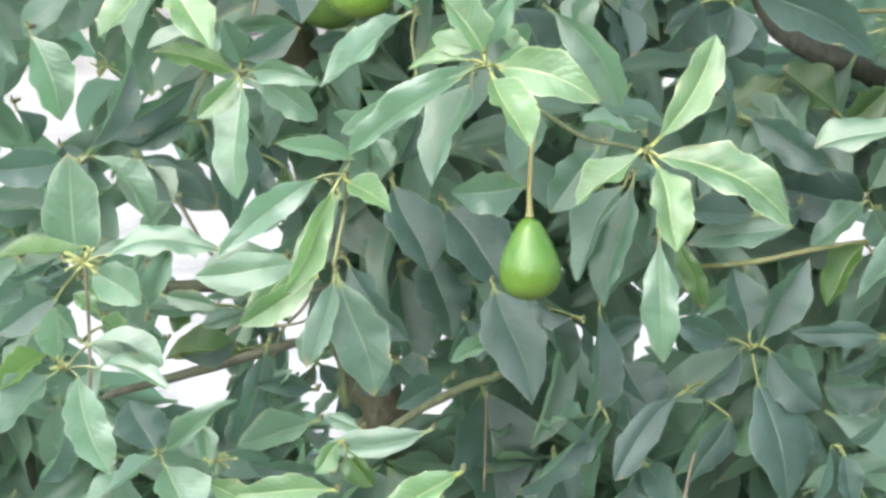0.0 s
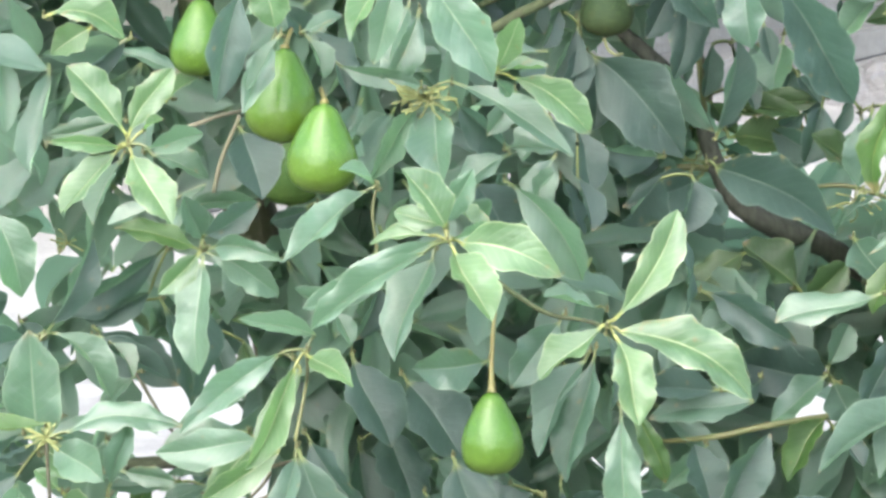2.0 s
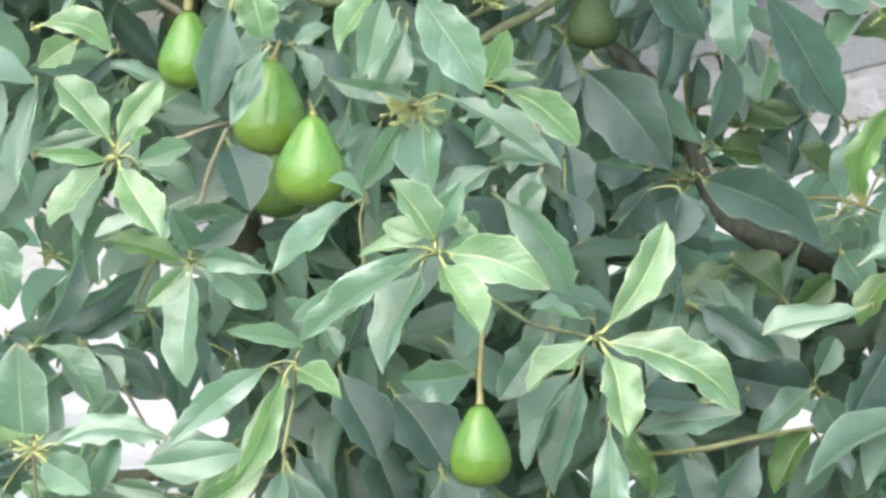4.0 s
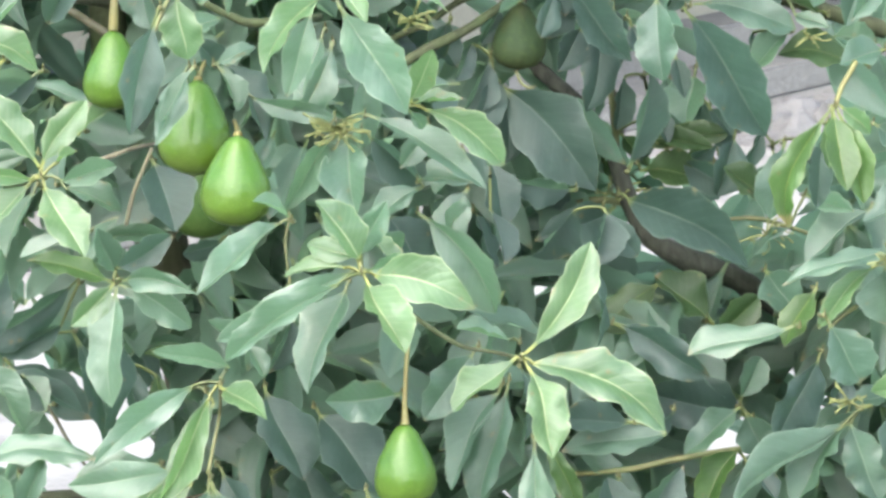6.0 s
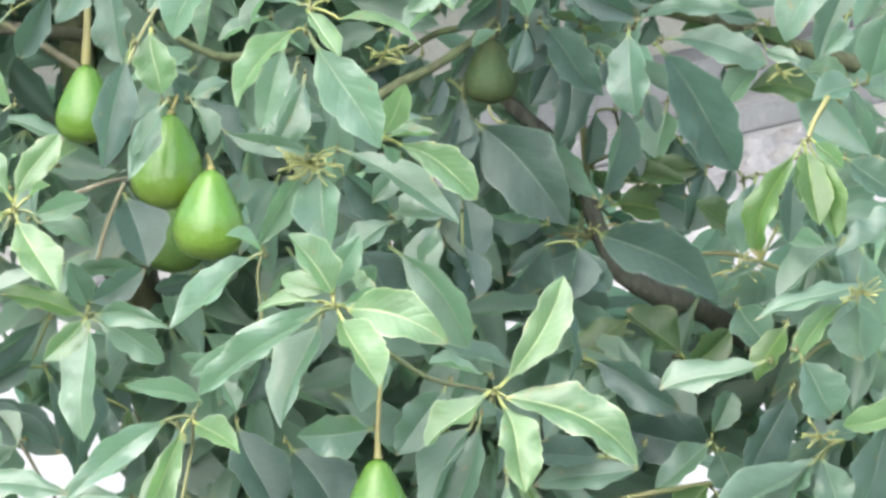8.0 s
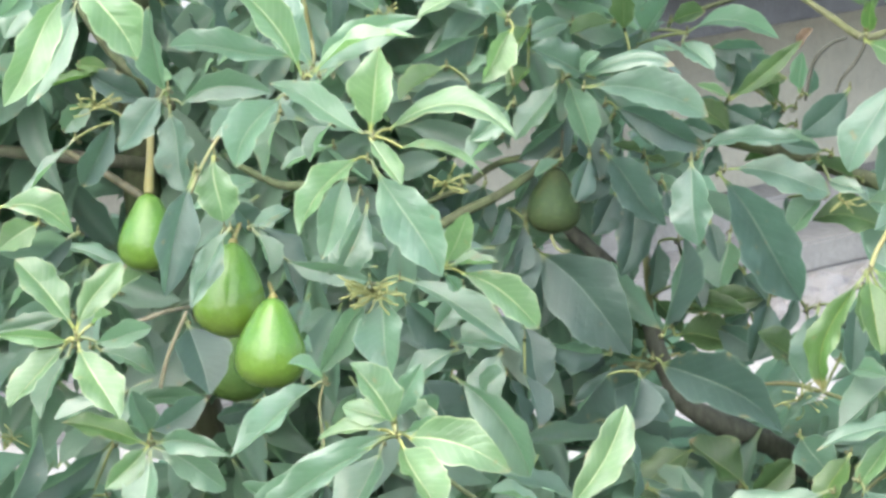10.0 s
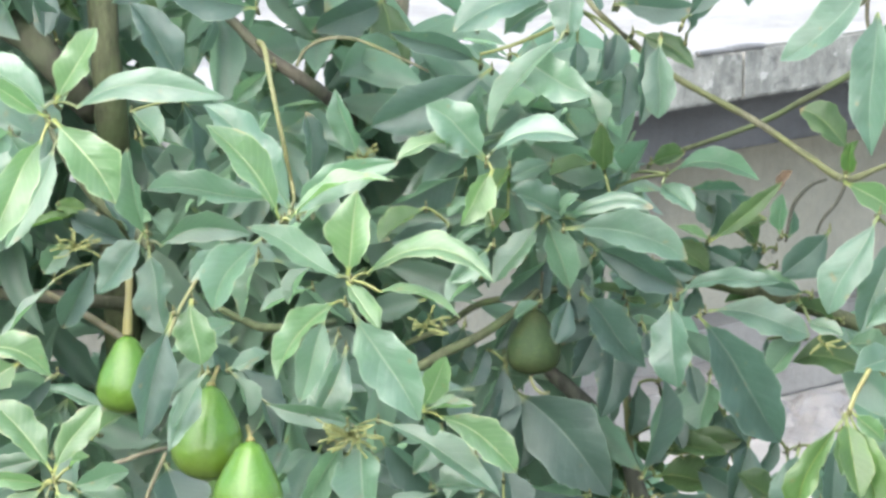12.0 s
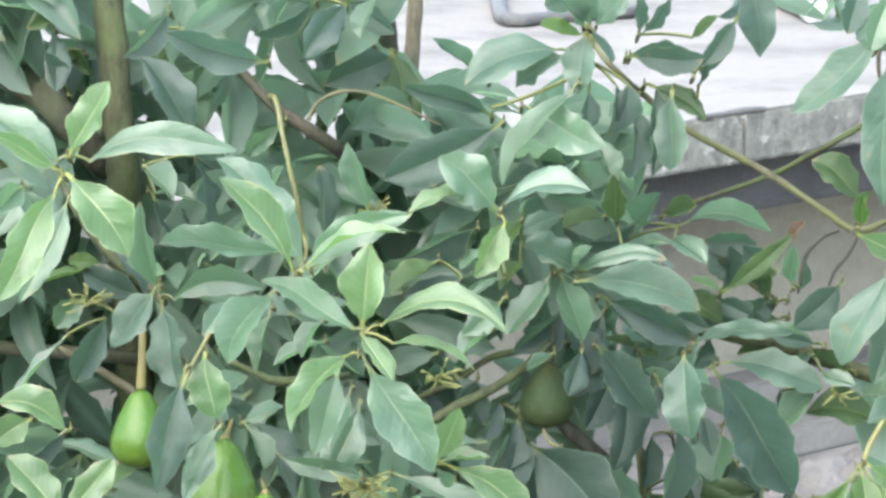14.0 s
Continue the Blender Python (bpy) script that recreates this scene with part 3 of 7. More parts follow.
limb('twig', BARK_MOSS, [(-0.035, 0.120, 5.058, 0.0075), (0.013, 0.124, 5.084, 0.0075), (0.065, 0.128, 5.109, 0.0070), (0.113, 0.133, 5.143, 0.0060), (0.147, 0.138, 5.174, 0.0050)])
limb('twig', BARK_MOSS, [(-0.049, 0.243, 5.076, 0.0046), (0.005, 0.247, 5.099, 0.0046), (0.055, 0.252, 5.132, 0.0050), (0.097, 0.254, 5.142, 0.0059), (0.181, 0.256, 5.157, 0.0059)])
limb('twig', BARK_PALE, [(-0.480, -0.031, 4.942, 0.0029), (-0.451, -0.030, 4.950, 0.0033), (-0.423, -0.028, 4.960, 0.0033), (-0.378, 0.072, 4.953, 0.0029)])
limb('twig', BARK_PALE, [(-0.393, -0.028, 4.961, 0.0029), (-0.411, -0.035, 4.919, 0.0033), (-0.423, -0.040, 4.887, 0.0033), (-0.431, -0.046, 4.851, 0.0029)])
limb('branch', BARK_DARK, [(0.133, 0.340, 5.046, 0.0113), (0.182, 0.270, 5.015, 0.0113), (0.232, 0.270, 4.968, 0.0118), (0.276, 0.280, 4.906, 0.0122), (0.305, 0.290, 4.827, 0.0139), (0.340, 0.300, 4.760, 0.0157), (0.409, 0.340, 4.717, 0.0192), (0.477, 0.400, 4.678, 0.0174), (0.558, 0.460, 4.613, 0.0174), (0.693, 0.513, 4.540, 0.0200)])
limb('twig', STEM, [(0.200, 0.350, 4.794, 0.0043), (0.230, 0.352, 4.806, 0.0055), (0.268, 0.353, 4.811, 0.0060), (0.311, 0.352, 4.804, 0.0060), (0.332, 0.350, 4.792, 0.0051)])
limb('twig', STEM, [(0.443, 0.250, 4.800, 0.0030), (0.493, 0.250, 4.802, 0.0038), (0.535, 0.249, 4.791, 0.0038), (0.586, 0.246, 4.774, 0.0038)])
limb('twig', STEM_DARK, [(0.290, 0.675, 4.929, 0.0070), (0.303, 0.667, 4.877, 0.0079), (0.301, 0.658, 4.816, 0.0079), (0.303, 0.652, 4.781, 0.0079)])
limb('trunk_stem', BARK_PALE, [(-0.495, 0.772, 5.221, 0.0398), (-0.460, 0.737, 4.995, 0.0420), (-0.434, 0.712, 4.838, 0.0443), (-0.413, 0.687, 4.681, 0.0460), (-0.373, 0.660, 4.514, 0.0460), (-0.329, 0.633, 4.338, 0.0451), (-0.290, 0.605, 4.162, 0.0434), (-0.259, 0.584, 4.030, 0.0460), (-0.238, 0.604, 3.839, 0.0534)])
limb('branch', BARK, [(-0.832, 0.355, 4.181, 0.0129), (-0.815, 0.344, 4.116, 0.0138), (-0.807, 0.334, 4.052, 0.0146), (-0.799, 0.320, 3.966, 0.0155)])
limb('twig', BARK, [(-0.665, 0.014, 4.266, 0.0041), (-0.635, 0.015, 4.277, 0.0058), (-0.539, 0.019, 4.302, 0.0070), (-0.447, 0.023, 4.328, 0.0075), (-0.381, 0.026, 4.347, 0.0075), (-0.335, 0.124, 4.325, 0.0075), (-0.287, 0.414, 4.238, 0.0078)])
limb('twig', BARK_MOSS, [(-0.236, -0.091, 4.247, 0.0057), (-0.178, -0.085, 4.284, 0.0066), (-0.121, -0.081, 4.311, 0.0066), (-0.075, -0.078, 4.326, 0.0066), (-0.064, 0.022, 4.320, 0.0050)])
limb('twig', STEM_DARK, [(-0.097, 0.113, 4.254, 0.0021), (-0.099, 0.104, 4.195, 0.0021), (-0.102, 0.089, 4.103, 0.0021)])
limb('twig', STEM, [(0.123, 0.536, 4.370, 0.0035), (0.210, 0.240, 4.414, 0.0038), (0.296, 0.143, 4.442, 0.0042), (0.355, 0.145, 4.454, 0.0046), (0.422, 0.146, 4.466, 0.0050), (0.522, 0.149, 4.479, 0.0059)])
limb('twig', BARK_MOSS, [(-0.023, -0.359, 4.788, 0.0035), (0.009, -0.363, 4.764, 0.0035), (0.052, -0.367, 4.740, 0.0035), (0.099, -0.368, 4.731, 0.0031), (0.132, -0.448, 4.739, 0.0031)])
limb('twig', STEM_DARK, [(-0.668, -0.196, 4.543, 0.0032), (-0.666, -0.203, 4.494, 0.0028), (-0.662, -0.216, 4.414, 0.0028), (-0.661, -0.229, 4.334, 0.0028)])
limb('twig', STEM, [(-0.307, -0.297, 4.542, 0.0032), (-0.299, -0.291, 4.582, 0.0024), (-0.290, -0.283, 4.629, 0.0024), (-0.282, -0.473, 4.712, 0.0031)])
limb('twig', STEM, [(-0.191, -0.141, 4.886, 0.0020), (-0.199, -0.148, 4.846, 0.0020), (-0.194, -0.155, 4.798, 0.0020), (-0.186, -0.165, 4.735, 0.0020)])
limb('twig', BARK_MOSS, [(-0.316, 0.064, 4.266, 0.0050), (-0.304, 0.060, 4.241, 0.0058), (-0.316, 0.071, 4.308, 0.0050), (-0.337, 0.076, 4.341, 0.0042)])
limb('twig', STEM, [(0.324, -0.078, 4.329, 0.0033), (0.348, -0.083, 4.297, 0.0033), (0.357, -0.085, 4.284, 0.0025)])
limb('twig', STEM_DARK, [(0.191, -0.206, 4.160, 0.0028), (0.197, -0.199, 4.201, 0.0024), (0.207, -0.193, 4.241, 0.0020)])
limb('twig', STEM_DARK, [(-0.567, 0.112, 4.565, 0.0021), (-0.517, 0.098, 4.482, 0.0025), (-0.464, 0.184, 4.383, 0.0021)])
limb('twig', BARK_PALE, [(-0.512, 0.171, 4.299, 0.0021), (-0.469, 0.177, 4.337, 0.0025), (-0.419, 0.181, 4.362, 0.0030), (-0.368, 0.185, 4.386, 0.0034), (-0.320, 0.284, 4.375, 0.0034)])
limb('twig', BARK_PALE, [(-0.495, 0.181, 4.362, 0.0017), (-0.453, 0.178, 4.345, 0.0025), (-0.410, 0.177, 4.336, 0.0025), (-0.368, 0.178, 4.345, 0.0025), (-0.351, 0.182, 4.370, 0.0025)])
limb('twig', BARK_PALE, [(-0.421, 0.217, 4.274, 0.0017), (-0.408, 0.224, 4.316, 0.0021), (-0.378, 0.229, 4.349, 0.0025), (-0.365, 0.233, 4.370, 0.0025)])
limb('twig', STEM_DARK, [(-0.547, 0.107, 4.535, 0.0021), (-0.530, 0.102, 4.502, 0.0025), (-0.507, 0.096, 4.467, 0.0025)])
limb('branch', BARK, [(-0.675, 0.331, 4.351, 0.0103), (-0.618, 0.331, 4.354, 0.0103), (-0.546, 0.332, 4.359, 0.0107), (-0.463, 0.332, 4.362, 0.0111), (-0.397, 0.480, 4.333, 0.0122)])

# leaves that can be told apart, twig by twig

twig = sprig((-0.434, -0.353, 4.829))
leaf(twig, (-0.430, -0.354, 4.823), (-0.437, -0.384, 4.658), 0.063, 0.02, 24, MATURE)
leaf(twig, (-0.427, -0.353, 4.827), (-0.326, -0.338, 4.762), 0.048, 0.08, 35, MATURE)
leaf(twig, (-0.421, -0.352, 4.832), (-0.316, -0.412, 4.825), 0.041, 0.12, 37, MATURE)
leaf(twig, (-0.434, -0.353, 4.829), (-0.494, -0.364, 4.769), 0.041, 0.04, -32, YOUNG)
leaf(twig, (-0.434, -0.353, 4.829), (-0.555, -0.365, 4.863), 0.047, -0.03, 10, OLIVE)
leaf(twig, (-0.429, -0.349, 4.850), (-0.351, -0.350, 4.898), 0.051, -0.05, -23, SHADED)

twig = sprig((-0.675, -0.176, 4.664))
leaf(twig, (-0.655, -0.175, 4.672), (-0.575, -0.172, 4.574), 0.056, 0.10, -23, MATURE)
leaf(twig, (-0.667, -0.175, 4.675), (-0.599, -0.128, 4.803), 0.056, 0.00, 14, SHADED)
leaf(twig, (-0.691, -0.176, 4.668), (-0.809, -0.219, 4.662), 0.067, 0.04, 16, SHADED)

twig = sprig((-0.628, 0.218, 4.597))
leaf(twig, (-0.628, 0.218, 4.597), (-0.492, 0.151, 4.520), 0.079, -0.02, 8, SHADED)

twig = sprig((-0.511, 0.138, 4.730))
leaf(twig, (-0.513, 0.138, 4.736), (-0.664, 0.070, 4.651), 0.072, 0.02, -13, SHADED)
leaf(twig, (-0.537, 0.128, 4.668), (-0.632, 0.090, 4.636), 0.045, 0.03, -1, SHADED)

twig = sprig((-0.086, -0.596, 4.890))
leaf(twig, (-0.067, -0.597, 4.888), (0.068, -0.635, 4.848), 0.065, 0.10, 17, YOUNG)
leaf(twig, (-0.080, -0.597, 4.882), (-0.026, -0.667, 4.794), 0.066, -0.05, -14, YOUNG)
leaf(twig, (-0.103, -0.596, 4.890), (-0.283, -0.603, 4.799), 0.059, 0.05, -15, MATURE)
leaf(twig, (-0.119, -0.637, 4.882), (-0.270, -0.644, 4.778), 0.056, -0.03, -5, MATURE)
leaf(twig, (-0.110, -0.595, 4.898), (-0.193, -0.572, 4.880), 0.039, -0.03, 21, YOUNG)
leaf(twig, (-0.093, -0.592, 4.914), (-0.159, -0.567, 4.925), 0.034, 0.04, -13, YOUNG)
leaf(twig, (-0.089, -0.593, 4.910), (-0.148, -0.608, 4.993), 0.067, 0.00, 23, YOUNG)
leaf(twig, (-0.087, -0.533, 4.905), (-0.051, -0.571, 4.986), 0.048, 0.02, 24, MATURE)
leaf(twig, (-0.078, -0.596, 4.894), (-0.023, -0.575, 4.911), 0.031, -0.05, 37, MATURE)

twig = sprig((-0.180, -0.536, 4.951))
leaf(twig, (-0.198, -0.537, 4.947), (-0.310, -0.603, 4.862), 0.053, 0.05, 9, MATURE)

twig = sprig((-0.010, -0.239, 4.906))
leaf(twig, (-0.010, -0.239, 4.906), (0.100, -0.240, 4.760), 0.078, 0.15, 35, MATURE)

twig = sprig((-0.279, -0.570, 4.734))
leaf(twig, (-0.268, -0.567, 4.754), (-0.373, -0.574, 4.779), 0.036, -0.02, -15, MATURE)
leaf(twig, (-0.319, -0.571, 4.728), (-0.451, -0.631, 4.631), 0.048, -0.05, -29, MATURE)
leaf(twig, (-0.296, -0.574, 4.710), (-0.366, -0.594, 4.572), 0.053, 0.05, -28, YOUNG)
leaf(twig, (-0.278, -0.572, 4.726), (-0.214, -0.633, 4.696), 0.050, 0.05, 2, YOUNG)

twig = sprig((-0.235, 0.016, 4.599))
leaf(twig, (-0.235, 0.016, 4.599), (-0.177, -0.029, 4.468), 0.103, -0.03, 2, SHADED)

twig = sprig((-0.034, -0.084, 4.610))
leaf(twig, (-0.034, -0.084, 4.610), (-0.144, -0.139, 4.611), 0.066, 0.04, -39, MATURE)

twig = sprig((0.132, -0.468, 4.743))
leaf(twig, (0.139, -0.466, 4.751), (0.229, -0.437, 4.902), 0.063, -0.10, 10, YOUNG)
leaf(twig, (0.149, -0.469, 4.737), (0.331, -0.473, 4.642), 0.079, 0.12, -5, YOUNG)
leaf(twig, (0.141, -0.469, 4.732), (0.174, -0.535, 4.618), 0.068, 0.03, -17, YOUNG)
leaf(twig, (0.128, -0.467, 4.747), (0.038, -0.498, 4.675), 0.056, 0.05, 12, YOUNG)

twig = sprig((0.222, 0.545, 4.746))
leaf(twig, (0.222, 0.545, 4.746), (0.138, 0.505, 4.665), 0.090, 0.03, 23, SHADED)

twig = sprig((0.347, 0.628, 4.631))
leaf(twig, (0.347, 0.628, 4.631), (0.453, 0.592, 4.576), 0.081, 0.02, -18, MATURE)
leaf(twig, (0.306, 0.625, 4.612), (0.371, 0.600, 4.558), 0.079, 0.03, 16, SHADED)

twig = sprig((0.275, 0.030, 4.689))
leaf(twig, (0.275, 0.030, 4.689), (0.415, -0.015, 4.617), 0.070, 0.04, 12, SHADED)
leaf(twig, (0.324, 0.019, 4.649), (0.275, 0.014, 4.624), 0.044, -0.05, 3, TEAL)

twig = sprig((0.465, 0.108, 4.544))
leaf(twig, (0.465, 0.108, 4.544), (0.380, 0.061, 4.484), 0.052, 0.02, -3, MATURE)
leaf(twig, (0.474, 0.108, 4.531), (0.503, 0.107, 4.468), 0.062, 0.01, 10, TEAL)
leaf(twig, (0.467, 0.110, 4.560), (0.497, 0.140, 4.613), 0.052, -0.01, 28, TEAL)

twig = sprig((0.301, -0.091, 4.567))
leaf(twig, (0.301, -0.091, 4.567), (0.193, -0.072, 4.568), 0.055, 0.02, 39, SHADED)
leaf(twig, (0.348, -0.093, 4.551), (0.196, -0.072, 4.520), 0.055, 0.00, 2, TEAL)

twig = sprig((-0.660, -0.297, 4.542))
leaf(twig, (-0.652, -0.296, 4.538), (-0.576, -0.350, 4.498), 0.074, 0.03, 20, MATURE)
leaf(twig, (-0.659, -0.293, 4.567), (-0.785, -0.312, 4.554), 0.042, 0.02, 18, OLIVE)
leaf(twig, (-0.700, -0.304, 4.496), (-0.789, -0.307, 4.444), 0.048, -0.03, 23, SHADED)
leaf(twig, (-0.627, -0.295, 4.556), (-0.460, -0.302, 4.563), 0.054, 0.12, -6, MATURE)
leaf(twig, (-0.676, -0.297, 4.542), (-0.732, -0.296, 4.517), 0.045, -0.05, -28, SHADED)

twig = sprig((-0.343, -0.297, 4.542))
leaf(twig, (-0.359, -0.297, 4.544), (-0.504, -0.319, 4.531), 0.059, 0.02, -23, MATURE)
leaf(twig, (-0.330, -0.299, 4.528), (-0.441, -0.309, 4.457), 0.050, 0.01, -38, YOUNG)

twig = sprig((-0.680, -0.418, 4.420))
leaf(twig, (-0.643, -0.413, 4.457), (-0.540, -0.433, 4.429), 0.044, 0.12, -20, MATURE)
leaf(twig, (-0.638, -0.417, 4.422), (-0.530, -0.469, 4.403), 0.044, 0.10, -26, MATURE)
leaf(twig, (-0.662, -0.419, 4.410), (-0.615, -0.482, 4.288), 0.069, -0.08, -2, MATURE)
leaf(twig, (-0.692, -0.418, 4.416), (-0.779, -0.457, 4.335), 0.072, 0.01, 7, TEAL)
leaf(twig, (-0.682, -0.416, 4.430), (-0.688, -0.441, 4.517), 0.055, 0.04, -20, MATURE)
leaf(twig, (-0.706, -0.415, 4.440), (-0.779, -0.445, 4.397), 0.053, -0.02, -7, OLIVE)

twig = sprig((-0.567, -0.021, 4.365))
leaf(twig, (-0.567, -0.021, 4.365), (-0.641, -0.073, 4.400), 0.046, 0.01, -34, SHADED)

twig = sprig((-0.432, 0.073, 4.324))
leaf(twig, (-0.463, 0.073, 4.324), (-0.574, 0.060, 4.313), 0.066, -0.02, 0, OLIVE)

twig = sprig((-0.337, -0.137, 4.272))
leaf(twig, (-0.337, -0.137, 4.272), (-0.458, -0.131, 4.230), 0.064, 0.01, -10, MATURE)

twig = sprig((-0.557, -0.339, 4.276))
leaf(twig, (-0.557, -0.339, 4.276), (-0.440, -0.373, 4.365), 0.045, 0.01, 5, MATURE)
leaf(twig, (-0.557, -0.339, 4.276), (-0.600, -0.302, 4.346), 0.082, 0.05, 9, SHADED)
leaf(twig, (-0.550, -0.341, 4.264), (-0.514, -0.383, 4.180), 0.093, 0.04, -14, MATURE)
leaf(twig, (-0.557, -0.339, 4.276), (-0.621, -0.395, 4.242), 0.037, 0.01, 9, MATURE)
leaf(twig, (-0.581, -0.342, 4.256), (-0.658, -0.397, 4.213), 0.054, 0.01, 32, MATURE)

twig = sprig((-0.304, -0.347, 4.226))
leaf(twig, (-0.304, -0.347, 4.226), (-0.445, -0.373, 4.228), 0.055, -0.01, -22, YOUNG)

twig = sprig((-0.303, -0.347, 4.547))
leaf(twig, (-0.301, -0.348, 4.543), (-0.249, -0.349, 4.364), 0.085, 0.04, 2, TEAL)
leaf(twig, (-0.305, -0.350, 4.530), (-0.341, -0.404, 4.419), 0.044, 0.05, 0, TEAL)

twig = sprig((-0.231, 0.191, 4.426))
leaf(twig, (-0.231, 0.191, 4.426), (-0.208, 0.150, 4.268), 0.106, -0.02, 0, SHADED)
leaf(twig, (-0.186, 0.194, 4.444), (-0.150, 0.125, 4.327), 0.098, 0.01, -1, SHADED)

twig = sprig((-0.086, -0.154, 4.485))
leaf(twig, (-0.086, -0.154, 4.485), (-0.027, -0.215, 4.317), 0.111, 0.03, 22, SHADED)

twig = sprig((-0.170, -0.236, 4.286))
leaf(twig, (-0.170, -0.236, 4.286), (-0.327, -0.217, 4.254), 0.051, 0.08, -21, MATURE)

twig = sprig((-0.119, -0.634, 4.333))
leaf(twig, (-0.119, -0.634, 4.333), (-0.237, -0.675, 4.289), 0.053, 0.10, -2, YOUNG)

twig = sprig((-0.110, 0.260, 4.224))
leaf(twig, (-0.110, 0.260, 4.224), (-0.083, 0.227, 4.029), 0.148, 0.01, 7, SHADED)

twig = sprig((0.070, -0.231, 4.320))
leaf(twig, (0.070, -0.231, 4.320), (-0.055, -0.299, 4.208), 0.049, 0.03, -16, SHADED)
leaf(twig, (0.081, -0.234, 4.299), (-0.016, -0.259, 4.222), 0.040, -0.02, -17, SHADED)

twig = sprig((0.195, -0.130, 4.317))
leaf(twig, (0.195, -0.130, 4.317), (0.091, -0.187, 4.196), 0.060, -0.10, 34, SHADED)
leaf(twig, (0.224, -0.129, 4.325), (0.188, -0.124, 4.229), 0.033, 0.00, -40, SHADED)
leaf(twig, (0.258, -0.136, 4.278), (0.198, -0.142, 4.180), 0.057, -0.01, 6, SHADED)

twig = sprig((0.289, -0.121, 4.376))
leaf(twig, (0.285, -0.119, 4.389), (0.263, -0.081, 4.484), 0.075, -0.01, -9, SHADED)
leaf(twig, (0.302, -0.120, 4.381), (0.373, -0.084, 4.502), 0.069, 0.08, -17, SHADED)
leaf(twig, (0.315, -0.121, 4.374), (0.390, -0.120, 4.286), 0.084, -0.04, 28, SHADED)
leaf(twig, (0.273, -0.121, 4.373), (0.201, -0.129, 4.305), 0.051, -0.01, -17, SHADED)
leaf(twig, (0.298, -0.129, 4.327), (0.341, -0.147, 4.148), 0.113, 0.04, -10, SHADED)
leaf(twig, (0.257, -0.119, 4.390), (0.171, -0.131, 4.422), 0.057, 0.00, 0, SHADED)

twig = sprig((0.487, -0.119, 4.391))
leaf(twig, (0.487, -0.119, 4.391), (0.344, -0.146, 4.408), 0.046, -0.03, 7, SHADED)
leaf(twig, (0.487, -0.130, 4.318), (0.394, -0.116, 4.321), 0.084, -0.04, -22, SHADED)


twig = sprig((0.416, -0.241, 4.256))
leaf(twig, (0.416, -0.241, 4.256), (0.435, -0.238, 4.176), 0.045, -0.03, 12, SHADED)
leaf(twig, (0.400, -0.240, 4.263), (0.367, -0.229, 4.166), 0.063, 0.02, -30, SHADED)

twig = sprig((-0.527, -0.428, 4.993))
leaf(twig, (-0.531, -0.426, 5.007), (-0.612, -0.416, 5.102), 0.057, -0.03, 12, YOUNG)
leaf(twig, (-0.527, -0.426, 5.005), (-0.465, -0.415, 5.098), 0.049, 0.06, 22, YOUNG)
leaf(twig, (-0.542, -0.429, 4.990), (-0.639, -0.453, 5.002), 0.031, -0.04, -37, YOUNG)
leaf(twig, (-0.546, -0.430, 4.981), (-0.621, -0.451, 4.901), 0.051, 0.02, 10, YOUNG)
leaf(twig, (-0.523, -0.431, 4.978), (-0.465, -0.492, 4.893), 0.063, -0.01, -5, YOUNG)
leaf(twig, (-0.500, -0.429, 4.988), (-0.423, -0.432, 5.009), 0.040, -0.00, 36, MATURE)
leaf(twig, (-0.503, -0.425, 5.014), (-0.475, -0.468, 5.036), 0.021, 0.01, 0, YOUNG)

twig = sprig((-0.634, -0.499, 5.184))
leaf(twig, (-0.634, -0.499, 5.184), (-0.526, -0.482, 5.149), 0.053, 0.20, 10, YOUNG)

twig = sprig((-0.549, -0.010, 5.073))
leaf(twig, (-0.549, -0.010, 5.073), (-0.636, -0.054, 5.029), 0.047, 0.01, -20, SHADED)
leaf(twig, (-0.573, -0.014, 5.053), (-0.479, -0.011, 5.021), 0.051, 0.00, -30, MATURE)

twig = sprig((-0.183, -0.584, 4.965))
leaf(twig, (-0.183, -0.584, 4.965), (-0.232, -0.619, 4.994), 0.034, -0.01, 19, MATURE)

twig = sprig((-0.389, -0.129, 4.963))
leaf(twig, (-0.389, -0.129, 4.963), (-0.354, -0.189, 4.868), 0.083, 0.02, 13, SHADED)

twig = sprig((-0.024, -0.462, 5.096))
leaf(twig, (0.003, -0.463, 5.091), (0.109, -0.464, 5.014), 0.057, 0.10, 18, YOUNG)
leaf(twig, (-0.021, -0.462, 5.101), (0.012, -0.505, 5.182), 0.043, -0.03, 37, YOUNG)
leaf(twig, (-0.015, -0.462, 5.100), (0.054, -0.460, 5.106), 0.036, -0.03, -32, YOUNG)
leaf(twig, (-0.021, -0.463, 5.091), (-0.001, -0.440, 5.061), 0.026, 0.02, 26, MATURE)

twig = sprig((-0.083, -0.267, 5.050))
leaf(twig, (-0.083, -0.267, 5.050), (0.088, -0.330, 4.954), 0.055, 0.01, -12, MATURE)

twig = sprig((-0.115, -0.370, 5.043))
leaf(twig, (-0.107, -0.370, 5.038), (-0.094, -0.426, 4.937), 0.074, -0.02, 9, MATURE)
leaf(twig, (-0.133, -0.372, 5.031), (-0.195, -0.415, 4.940), 0.054, -0.01, -30, MATURE)

twig = sprig((-0.010, -0.233, 4.949))
leaf(twig, (-0.010, -0.233, 4.949), (0.068, -0.254, 4.951), 0.032, 0.04, 1, MATURE)
leaf(twig, (-0.001, -0.234, 4.941), (-0.080, -0.248, 4.892), 0.055, 0.01, 20, MATURE)

twig = sprig((0.071, 0.154, 4.834))
